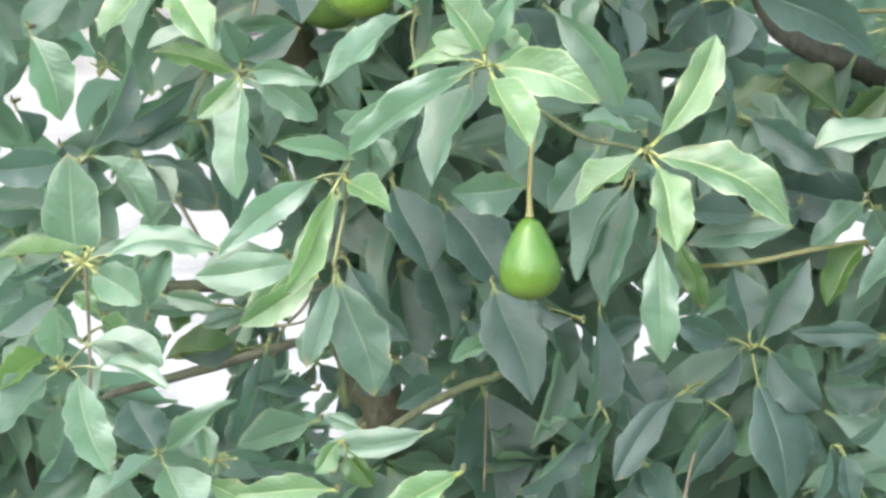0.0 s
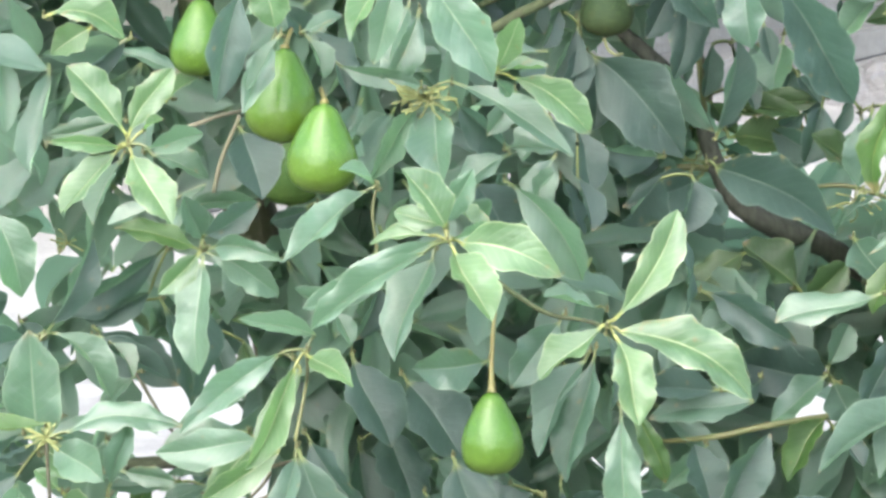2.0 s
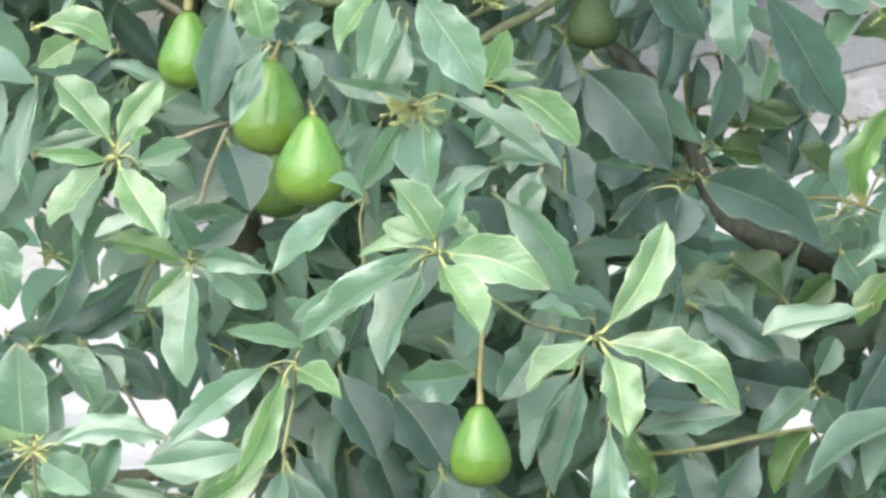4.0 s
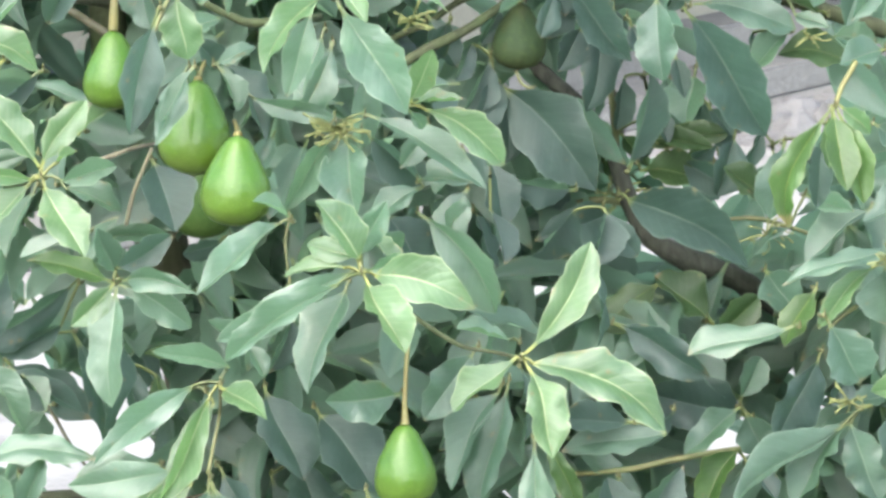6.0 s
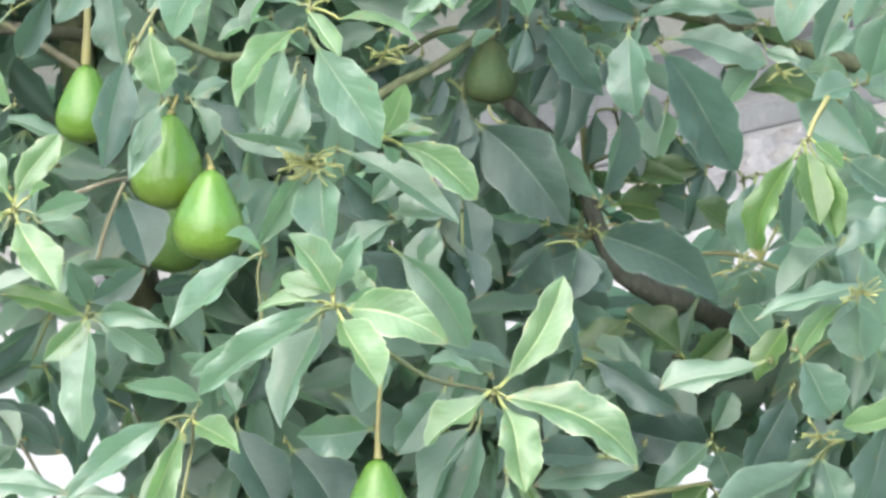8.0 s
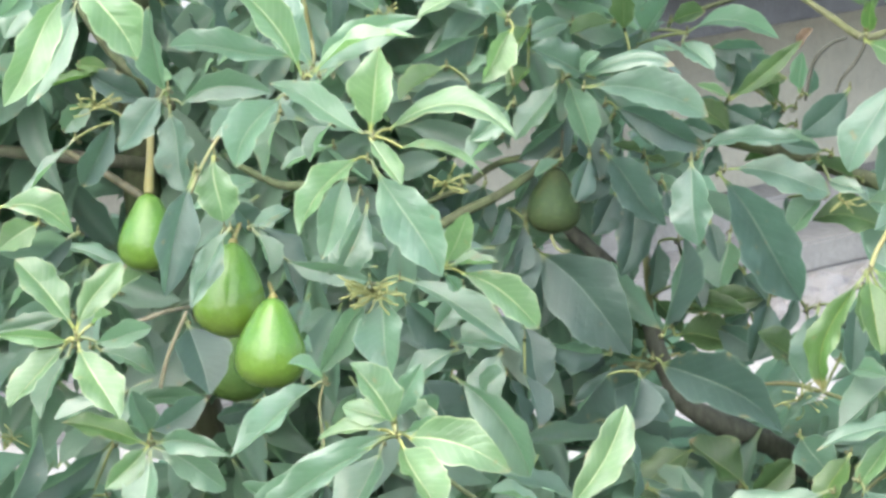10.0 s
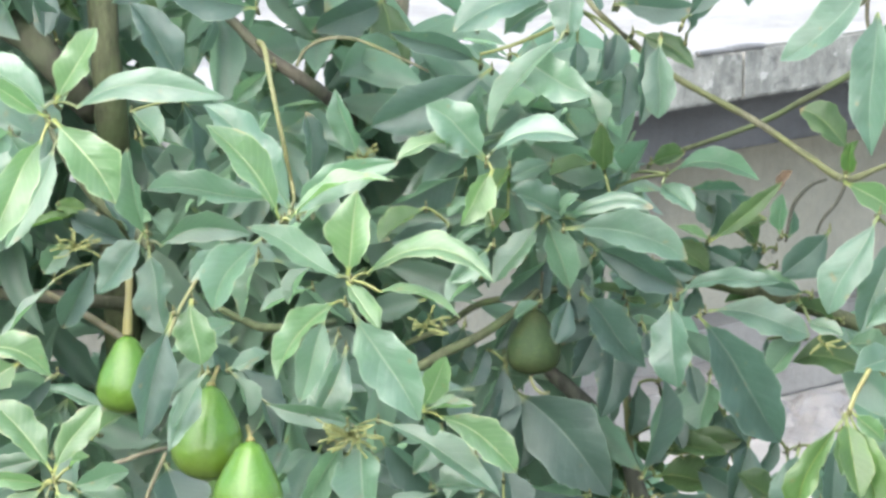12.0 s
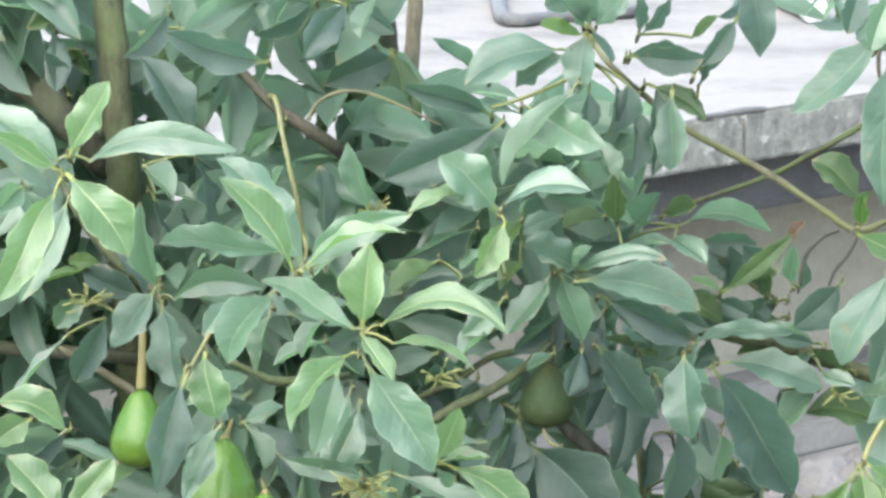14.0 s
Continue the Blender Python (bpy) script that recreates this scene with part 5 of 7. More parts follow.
leaf(twig, (0.492, 0.209, 5.307), (0.518, 0.167, 5.346), 0.022, -0.03, 16, BROWN)

twig = sprig((0.062, 0.012, 5.212))
leaf(twig, (0.062, 0.012, 5.212), (0.013, -0.014, 5.175), 0.040, 0.01, 30, MATURE)

twig = sprig((-0.607, -0.056, 5.426))
leaf(twig, (-0.607, -0.056, 5.426), (-0.647, -0.074, 5.363), 0.054, -0.02, -12, MATURE)

twig = sprig((-0.604, -0.154, 5.443))
leaf(twig, (-0.604, -0.154, 5.443), (-0.647, -0.215, 5.411), 0.045, 0.02, -31, MATURE)
leaf(twig, (-0.604, -0.154, 5.443), (-0.572, -0.154, 5.387), 0.041, -0.02, 7, MATURE)

twig = sprig((-0.178, -0.184, 5.258))
leaf(twig, (-0.178, -0.184, 5.258), (-0.210, -0.195, 5.203), 0.041, -0.00, 31, MATURE)
leaf(twig, (-0.178, -0.184, 5.258), (-0.147, -0.157, 5.278), 0.036, -0.02, -13, MATURE)

twig = sprig((-0.322, -0.200, 5.155))
leaf(twig, (-0.322, -0.200, 5.155), (-0.290, -0.189, 5.105), 0.045, -0.04, -6, SHADED)

twig = sprig((0.005, -0.220, 5.030))
leaf(twig, (0.005, -0.220, 5.030), (-0.035, -0.252, 4.971), 0.046, 0.05, -31, MATURE)
leaf(twig, (0.005, -0.220, 5.030), (0.037, -0.230, 4.975), 0.039, 0.03, 19, MATURE)

twig = sprig((0.054, -0.127, 4.976))
leaf(twig, (0.054, -0.127, 4.976), (0.014, -0.158, 4.917), 0.054, -0.02, 19, MATURE)
leaf(twig, (0.054, -0.127, 4.976), (0.086, -0.162, 4.926), 0.045, 0.01, 21, SHADED)

twig = sprig((0.030, -0.147, 4.849))
leaf(twig, (0.030, -0.147, 4.849), (-0.002, -0.179, 4.773), 0.054, 0.02, -36, MATURE)
leaf(twig, (0.030, -0.147, 4.849), (0.062, -0.176, 4.904), 0.045, 0.03, -29, MATURE)

twig = sprig((-0.343, -0.082, 4.304))
leaf(twig, (-0.343, -0.082, 4.304), (-0.432, -0.134, 4.324), 0.039, -0.05, 22, SHADED)
leaf(twig, (-0.417, -0.084, 4.292), (-0.374, -0.126, 4.345), 0.031, -0.00, -5, MATURE)

twig = sprig((-0.275, -0.139, 4.260))
leaf(twig, (-0.275, -0.139, 4.260), (-0.329, -0.124, 4.277), 0.031, -0.00, 1, MATURE)

twig = sprig((0.283, 0.253, 4.819))
leaf(twig, (0.283, 0.253, 4.819), (0.163, 0.189, 4.781), 0.077, 0.03, 22, SHADED)

twig = sprig((-0.232, 0.071, 4.308))
leaf(twig, (-0.232, 0.071, 4.308), (-0.281, 0.006, 4.273), 0.056, 0.04, 41, SHADED)
leaf(twig, (-0.232, 0.071, 4.308), (-0.181, 0.024, 4.277), 0.065, -0.04, -13, SHADED)

twig = sprig((-0.130, -0.016, 4.398))
leaf(twig, (-0.130, -0.016, 4.398), (-0.153, -0.076, 4.345), 0.055, -0.01, -34, SHADED)
leaf(twig, (-0.130, -0.016, 4.398), (-0.104, -0.066, 4.343), 0.046, -0.05, -5, SHADED)

twig = sprig((0.135, -0.098, 4.198))
leaf(twig, (0.135, -0.098, 4.198), (0.085, -0.139, 4.150), 0.055, 0.02, -9, SHADED)
leaf(twig, (0.135, -0.098, 4.198), (0.175, -0.152, 4.145), 0.055, 0.05, 33, SHADED)

twig = sprig((0.002, 0.050, 4.175))
leaf(twig, (0.002, 0.050, 4.175), (0.027, 0.039, 4.091), 0.065, -0.03, -8, SHADED)
leaf(twig, (0.002, 0.050, 4.175), (-0.031, 0.018, 4.097), 0.075, -0.01, -39, SHADED)

twig = sprig((0.260, 0.007, 4.864))
leaf(twig, (0.260, 0.007, 4.864), (0.247, -0.050, 4.788), 0.070, -0.01, -5, SHADED)
leaf(twig, (0.216, 0.006, 4.860), (0.155, 0.010, 4.792), 0.077, -0.03, -17, SHADED)
leaf(twig, (0.260, 0.007, 4.864), (0.309, 0.009, 4.792), 0.046, -0.04, 3, SHADED)

twig = sprig((0.094, -0.034, 4.924))
leaf(twig, (0.095, -0.043, 4.870), (0.114, -0.105, 4.803), 0.051, 0.02, -7, SHADED)

twig = sprig((-0.695, -0.005, 4.468))
leaf(twig, (-0.695, -0.005, 4.468), (-0.515, -0.034, 4.488), 0.052, 0.12, -31, MATURE)
leaf(twig, (-0.695, -0.005, 4.468), (-0.605, -0.026, 4.418), 0.055, -0.04, 11, YOUNG)

twig = sprig((-0.388, -0.002, 4.486))
leaf(twig, (-0.388, -0.002, 4.486), (-0.513, -0.019, 4.465), 0.048, -0.06, -4, MATURE)
leaf(twig, (-0.376, -0.005, 4.466), (-0.448, -0.063, 4.398), 0.055, -0.02, -4, YOUNG)

twig = sprig((-0.316, -0.132, 4.625))
leaf(twig, (-0.336, -0.131, 4.629), (-0.480, -0.200, 4.540), 0.044, 0.02, -21, MATURE)
leaf(twig, (-0.304, -0.135, 4.607), (-0.377, -0.189, 4.479), 0.045, -0.04, -16, YOUNG)

twig = sprig((-0.615, 0.020, 4.625))
leaf(twig, (-0.615, 0.020, 4.625), (-0.501, 0.033, 4.556), 0.054, -0.02, -33, SHADED)
leaf(twig, (-0.586, 0.018, 4.614), (-0.553, -0.018, 4.570), 0.037, 0.04, -34, MATURE)

twig = sprig((-0.551, -0.026, 4.338))
leaf(twig, (-0.551, -0.026, 4.338), (-0.460, -0.050, 4.372), 0.046, -0.03, 15, SHADED)

twig = sprig((-0.687, -0.071, 4.373))
leaf(twig, (-0.687, -0.071, 4.373), (-0.566, -0.094, 4.343), 0.041, -0.04, 30, MATURE)
leaf(twig, (-0.658, -0.067, 4.394), (-0.579, -0.101, 4.374), 0.046, 0.02, -3, SHADED)
leaf(twig, (-0.687, -0.071, 4.373), (-0.730, -0.045, 4.418), 0.053, -0.04, -22, MATURE)

twig = sprig((-0.602, 0.094, 4.452))
leaf(twig, (-0.602, 0.094, 4.452), (-0.604, 0.069, 4.394), 0.039, -0.02, 0, MATURE)

twig = sprig((-0.323, -0.111, 4.437))
leaf(twig, (-0.323, -0.111, 4.437), (-0.356, -0.126, 4.350), 0.046, 0.01, -7, MATURE)

twig = sprig((-0.397, 0.229, 5.628))
leaf(twig, (-0.397, 0.229, 5.628), (-0.289, 0.201, 5.585), 0.048, -0.04, -5, MATURE)
leaf(twig, (-0.458, 0.228, 5.620), (-0.413, 0.238, 5.561), 0.032, -0.02, -11, DEEP)

twig = sprig((-0.155, 0.236, 5.668))
leaf(twig, (-0.155, 0.236, 5.668), (-0.222, 0.216, 5.579), 0.052, 0.01, -27, SHADED)
leaf(twig, (-0.155, 0.236, 5.668), (-0.080, 0.178, 5.624), 0.037, 0.03, 34, SHADED)

twig = sprig((-0.186, 0.465, 5.518))
leaf(twig, (-0.258, 0.460, 5.489), (-0.202, 0.430, 5.518), 0.027, 0.02, -39, DEEP)
leaf(twig, (-0.169, 0.458, 5.476), (-0.203, 0.453, 5.424), 0.027, 0.00, 29, DEEP)

twig = sprig((-0.122, 0.512, 5.496))
leaf(twig, (-0.122, 0.512, 5.496), (-0.152, 0.499, 5.437), 0.035, -0.04, 32, SHADED)
leaf(twig, (-0.122, 0.512, 5.496), (-0.169, 0.488, 5.516), 0.029, 0.03, 37, MATURE)
leaf(twig, (-0.114, 0.509, 5.479), (-0.093, 0.524, 5.416), 0.035, -0.01, 29, DEEP)

twig = sprig((-0.382, 0.348, 5.422))
leaf(twig, (-0.382, 0.348, 5.422), (-0.371, 0.364, 5.328), 0.049, -0.04, 20, SHADED)
leaf(twig, (-0.382, 0.348, 5.422), (-0.302, 0.347, 5.379), 0.032, -0.00, -18, SHADED)

twig = sprig((-0.543, 0.323, 5.582))
leaf(twig, (-0.543, 0.323, 5.582), (-0.582, 0.273, 5.549), 0.024, -0.01, 36, DEEP)
leaf(twig, (-0.568, 0.324, 5.586), (-0.529, 0.294, 5.551), 0.024, -0.02, 10, DEEP)


twig = sprig((0.261, 0.123, 5.595))
leaf(twig, (0.261, 0.123, 5.595), (0.370, 0.122, 5.593), 0.048, -0.03, 5, SHADED)

twig = sprig((0.425, 0.137, 5.684))
leaf(twig, (0.421, 0.137, 5.684), (0.386, 0.076, 5.657), 0.028, -0.00, -19, SHADED)

twig = sprig((-0.457, 0.281, 4.355))
leaf(twig, (-0.457, 0.281, 4.355), (-0.517, 0.262, 4.316), 0.038, -0.05, -23, SHADED)
leaf(twig, (-0.457, 0.281, 4.355), (-0.399, 0.302, 4.305), 0.038, 0.03, -23, MATURE)
leaf(twig, (-0.457, 0.281, 4.355), (-0.440, 0.249, 4.275), 0.044, -0.05, -31, SHADED)
leaf(twig, (-0.457, 0.281, 4.355), (-0.498, 0.223, 4.262), 0.040, 0.05, -15, MATURE)
leaf(twig, (-0.457, 0.281, 4.355), (-0.414, 0.226, 4.250), 0.044, -0.04, -32, SHADED)
leaf(twig, (-0.457, 0.281, 4.355), (-0.545, 0.308, 4.340), 0.029, 0.02, 35, MATURE)

twig = sprig((-0.524, 0.175, 4.648))
leaf(twig, (-0.524, 0.175, 4.648), (-0.467, 0.157, 4.437), 0.062, 0.03, -20, SHADED)
leaf(twig, (-0.591, 0.173, 4.632), (-0.538, 0.124, 4.608), 0.034, -0.02, -36, DEEP)

twig = sprig((-0.438, 0.318, 4.592))
leaf(twig, (-0.438, 0.318, 4.592), (-0.394, 0.250, 4.541), 0.048, -0.02, 29, SHADED)
leaf(twig, (-0.438, 0.318, 4.592), (-0.457, 0.325, 4.529), 0.042, 0.02, 19, MATURE)

twig = sprig((-0.004, 0.083, 4.384))
leaf(twig, (-0.004, 0.083, 4.384), (0.021, 0.089, 4.283), 0.056, 0.01, -9, SHADED)
leaf(twig, (0.042, 0.080, 4.367), (0.058, 0.060, 4.290), 0.047, -0.02, -38, SHADED)

twig = sprig((-0.734, 0.170, 4.616))
leaf(twig, (-0.734, 0.170, 4.616), (-0.765, 0.124, 4.558), 0.041, -0.00, -31, SHADED)
leaf(twig, (-0.734, 0.170, 4.616), (-0.688, 0.111, 4.578), 0.041, -0.03, -11, SHADED)

twig = sprig((-0.310, -0.543, 5.166))
leaf(twig, (-0.310, -0.543, 5.166), (-0.358, -0.537, 5.089), 0.031, 0.03, 20, MATURE)

twig = sprig((-0.422, 0.024, 4.332))
leaf(twig, (-0.422, 0.024, 4.332), (-0.491, 0.026, 4.194), 0.061, 0.02, 17, SHADED)

twig = sprig((-0.497, 0.058, 4.229))
leaf(twig, (-0.497, 0.058, 4.229), (-0.635, 0.051, 4.211), 0.054, -0.04, 21, SHADED)
leaf(twig, (-0.497, 0.058, 4.229), (-0.566, 0.011, 4.185), 0.037, -0.00, 1, MATURE)

twig = sprig((-0.359, 0.265, 4.258))
leaf(twig, (-0.359, 0.265, 4.258), (-0.314, 0.262, 4.201), 0.038, 0.03, -2, SHADED)
leaf(twig, (-0.359, 0.265, 4.258), (-0.394, 0.282, 4.207), 0.034, -0.01, 5, SHADED)
leaf(twig, (-0.359, 0.265, 4.258), (-0.324, 0.299, 4.285), 0.032, -0.02, 17, MATURE)
leaf(twig, (-0.359, 0.265, 4.258), (-0.377, 0.296, 4.287), 0.029, -0.04, 23, SHADED)

twig = sprig((-0.478, 0.276, 4.326))
leaf(twig, (-0.478, 0.276, 4.326), (-0.538, 0.275, 4.329), 0.029, 0.00, 24, MATURE)
leaf(twig, (-0.478, 0.276, 4.326), (-0.514, 0.285, 4.269), 0.034, -0.04, -1, SHADED)
leaf(twig, (-0.478, 0.276, 4.326), (-0.442, 0.267, 4.300), 0.034, 0.02, 38, SHADED)
leaf(twig, (-0.478, 0.276, 4.326), (-0.556, 0.284, 4.296), 0.029, 0.03, -36, SHADED)

twig = sprig((-0.470, 0.261, 4.232))
leaf(twig, (-0.470, 0.261, 4.232), (-0.424, 0.236, 4.211), 0.032, 0.04, 37, MATURE)
leaf(twig, (-0.470, 0.261, 4.232), (-0.496, 0.266, 4.212), 0.029, -0.02, 22, DEEP)

twig = sprig((-0.322, 0.210, 4.228))
leaf(twig, (-0.322, 0.210, 4.228), (-0.356, 0.191, 4.185), 0.034, 0.02, 11, MATURE)
leaf(twig, (-0.322, 0.210, 4.228), (-0.289, 0.221, 4.181), 0.038, 0.02, 39, SHADED)

twig = sprig((0.417, 0.177, 4.660))
leaf(twig, (0.428, 0.177, 4.655), (0.340, 0.172, 4.730), 0.078, -0.00, 13, DEEP)
leaf(twig, (0.434, 0.175, 4.647), (0.496, 0.174, 4.699), 0.053, -0.05, 38, DEEP)

twig = sprig((0.247, -0.054, 4.801))
leaf(twig, (0.247, -0.054, 4.801), (0.247, -0.104, 4.680), 0.064, -0.00, -38, SHADED)

twig = sprig((0.132, -0.371, 4.712))
leaf(twig, (0.132, -0.371, 4.712), (0.136, -0.430, 4.615), 0.030, 0.04, -18, SHADED)

twig = sprig((0.364, 0.010, 4.564))
leaf(twig, (0.364, 0.010, 4.564), (0.301, -0.030, 4.523), 0.046, 0.03, -21, SHADED)

twig = sprig((0.477, 0.095, 4.459))
leaf(twig, (0.461, 0.095, 4.481), (0.404, 0.072, 4.391), 0.083, -0.02, 35, OLIVE)
leaf(twig, (0.477, 0.095, 4.459), (0.517, 0.060, 4.416), 0.056, -0.05, -31, SHADED)

twig = sprig((0.323, 0.120, 5.547))
leaf(twig, (0.323, 0.120, 5.546), (0.318, 0.090, 5.432), 0.051, 0.00, 2, TEAL)

twig = sprig((0.593, 0.100, 5.347))
leaf(twig, (0.595, 0.100, 5.349), (0.599, 0.070, 5.402), 0.029, 0.02, 10, OLIVE)

twig = sprig((-0.475, 0.000, 4.821))
leaf(twig, (-0.475, 0.000, 4.821), (-0.361, -0.030, 4.830), 0.042, 0.04, 10, MATURE)

twig = sprig((-0.456, 0.160, 4.608))
leaf(twig, (-0.456, 0.160, 4.608), (-0.422, 0.130, 4.521), 0.052, 0.02, 0, SHADED)
leaf(twig, (-0.399, 0.160, 4.584), (-0.380, 0.130, 4.526), 0.039, -0.02, 10, DEEP)

twig = sprig((-0.431, 0.060, 4.325))
leaf(twig, (-0.429, 0.060, 4.325), (-0.496, 0.030, 4.180), 0.084, 0.00, 15, SHADED)

twig = sprig((0.151, 0.100, 5.282))
leaf(twig, (0.145, 0.100, 5.279), (0.081, 0.070, 5.195), 0.054, 0.02, 8, MATURE)
leaf(twig, (0.158, 0.100, 5.277), (0.191, 0.070, 5.185), 0.054, 0.02, -4, MATURE)
leaf(twig, (0.185, 0.100, 5.285), (0.105, 0.070, 5.330), 0.069, 0.00, 0, TEAL)
leaf(twig, (0.171, 0.100, 5.287), (0.205, 0.070, 5.324), 0.030, 0.02, 0, MATURE)
leaf(twig, (0.186, 0.100, 5.287), (0.313, 0.070, 5.304), 0.032, 0.10, 0, MATURE)
leaf(twig, (0.199, 0.160, 5.274), (0.268, 0.140, 5.289), 0.027, 0.00, 0, SHADED)

twig = sprig((0.181, 0.050, 5.276))
leaf(twig, (0.183, 0.050, 5.276), (0.360, 0.020, 5.236), 0.067, 0.10, 10, TEAL)

twig = sprig((0.167, 0.200, 5.226))
leaf(twig, (0.170, 0.200, 5.226), (0.088, 0.170, 5.152), 0.064, 0.02, 0, SHADED)
leaf(twig, (0.180, 0.200, 5.191), (0.206, 0.170, 5.120), 0.061, 0.00, 5, SHADED)

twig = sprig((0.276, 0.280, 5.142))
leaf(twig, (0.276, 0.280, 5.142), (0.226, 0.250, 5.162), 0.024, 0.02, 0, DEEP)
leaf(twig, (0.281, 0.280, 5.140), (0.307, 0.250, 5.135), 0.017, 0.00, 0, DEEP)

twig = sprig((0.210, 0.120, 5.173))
leaf(twig, (0.211, 0.120, 5.171), (0.303, 0.090, 5.066), 0.081, -0.03, 10, SHADED)

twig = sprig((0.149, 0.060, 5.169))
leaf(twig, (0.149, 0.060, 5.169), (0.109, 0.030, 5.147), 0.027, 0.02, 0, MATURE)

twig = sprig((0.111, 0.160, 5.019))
leaf(twig, (0.109, 0.160, 5.021), (0.253, 0.130, 4.866), 0.118, 0.08, 20, SHADED)
leaf(twig, (0.127, 0.220, 4.997), (0.120, 0.190, 4.897), 0.052, 0.00, 20, SHADED)

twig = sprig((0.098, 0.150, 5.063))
leaf(twig, (0.098, 0.150, 5.063), (0.055, 0.120, 4.984), 0.061, 0.02, -5, SHADED)
leaf(twig, (0.103, 0.150, 5.032), (0.081, 0.120, 4.949), 0.051, 0.00, 10, SHADED)
leaf(twig, (0.071, 0.150, 5.083), (0.045, 0.120, 5.033), 0.039, 0.00, 0, SHADED)

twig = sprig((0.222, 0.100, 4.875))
leaf(twig, (0.222, 0.100, 4.876), (0.124, 0.070, 4.894), 0.056, 0.03, -20, SHADED)

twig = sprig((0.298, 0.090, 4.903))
leaf(twig, (0.298, 0.090, 4.905), (0.327, 0.060, 5.056), 0.064, 0.00, 8, SHADED)

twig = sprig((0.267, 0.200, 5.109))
leaf(twig, (0.265, 0.200, 5.109), (0.238, 0.170, 4.977), 0.066, 0.02, 15, SHADED)

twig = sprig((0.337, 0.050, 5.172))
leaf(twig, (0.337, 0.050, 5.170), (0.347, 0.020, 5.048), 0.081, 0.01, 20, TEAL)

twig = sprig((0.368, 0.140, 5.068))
leaf(twig, (0.368, 0.140, 5.066), (0.381, 0.110, 5.008), 0.035, 0.00, 25, SHADED)

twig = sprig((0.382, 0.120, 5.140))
leaf(twig, (0.377, 0.120, 5.141), (0.499, 0.090, 4.954), 0.116, 0.03, 18, SHADED)

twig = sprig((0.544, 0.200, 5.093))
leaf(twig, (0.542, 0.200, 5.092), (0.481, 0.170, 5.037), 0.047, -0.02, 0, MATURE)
leaf(twig, (0.484, 0.200, 5.090), (0.478, 0.170, 5.070), 0.020, 0.00, 10, SHADED)

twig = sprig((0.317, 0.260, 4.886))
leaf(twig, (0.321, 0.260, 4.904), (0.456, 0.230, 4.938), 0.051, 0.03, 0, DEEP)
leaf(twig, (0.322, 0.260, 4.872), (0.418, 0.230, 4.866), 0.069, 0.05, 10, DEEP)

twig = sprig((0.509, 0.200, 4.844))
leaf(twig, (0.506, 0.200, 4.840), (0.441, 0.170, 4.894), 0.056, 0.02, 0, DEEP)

twig = sprig((0.531, 0.160, 4.934))
leaf(twig, (0.531, 0.160, 4.934), (0.509, 0.130, 4.823), 0.059, 0.00, 0, TEAL)

twig = sprig((0.398, 0.200, 5.237))
leaf(twig, (0.398, 0.200, 5.235), (0.504, 0.170, 5.329), 0.034, -0.02, 28, DEEP)
leaf(twig, (0.401, 0.200, 5.238), (0.348, 0.170, 5.263), 0.020, 0.02, 0, YOUNG)

twig = sprig((0.509, 0.260, 5.235))
leaf(twig, (0.506, 0.260, 5.238), (0.506, 0.230, 5.303), 0.030, 0.02, 0, MATURE)
leaf(twig, (0.518, 0.260, 5.233), (0.524, 0.230, 5.278), 0.024, 0.00, 10, SHADED)

twig = sprig((0.580, 0.270, 5.243))
leaf(twig, (0.580, 0.270, 5.243), (0.507, 0.240, 5.179), 0.072, 0.05, 10, SHADED)

twig = sprig((0.644, 0.120, 5.291))
leaf(twig, (0.641, 0.120, 5.287), (0.567, 0.090, 5.145), 0.072, 0.03, 10, TEAL)

twig = sprig((0.351, 0.150, 5.160))
leaf(twig, (0.348, 0.150, 5.162), (0.500, 0.120, 5.189), 0.039, 0.07, 0, TEAL)

twig = sprig((0.393, 0.200, 5.132))
leaf(twig, (0.397, 0.200, 5.132), (0.547, 0.170, 5.100), 0.064, 0.04, 0, TEAL)

twig = sprig((0.390, 0.300, 5.212))
leaf(twig, (0.392, 0.300, 5.212), (0.468, 0.270, 5.180), 0.039, 0.02, 10, SHADED)
leaf(twig, (0.350, 0.300, 5.219), (0.401, 0.270, 5.181), 0.042, 0.00, 0, DEEP)
leaf(twig, (0.359, 0.300, 5.174), (0.333, 0.270, 5.131), 0.034, 0.00, 10, SHADED)

twig = sprig((0.436, 0.300, 4.990))
leaf(twig, (0.427, 0.300, 5.003), (0.443, 0.270, 4.952), 0.034, 0.00, 5, SHADED)
limb('twig', STEM, [(0.278, 0.320, 5.025, 0.0045), (0.279, 0.320, 4.987, 0.0050), (0.283, 0.320, 4.944, 0.0050), (0.289, 0.340, 4.897, 0.0050)])
limb('twig', STEM, [(0.134, 0.100, 5.051, 0.0022), (0.141, 0.100, 5.034, 0.0022), (0.152, 0.100, 5.026, 0.0026), (0.162, 0.120, 5.024, 0.0024)])

twig = sprig((0.333, 0.240, 4.924))
leaf(twig, (0.329, 0.240, 4.922), (0.429, 0.210, 4.917), 0.044, 0.02, 0, DEEP)
leaf(twig, (0.383, 0.240, 4.889), (0.462, 0.210, 4.851), 0.051, 0.00, 10, SHADED)
leaf(twig, (0.341, 0.240, 4.966), (0.361, 0.210, 4.920), 0.037, 0.00, 5, SHADED)

twig = sprig((0.472, 0.300, 5.212))
leaf(twig, (0.472, 0.300, 5.214), (0.430, 0.270, 5.172), 0.039, 0.02, 0, SHADED)
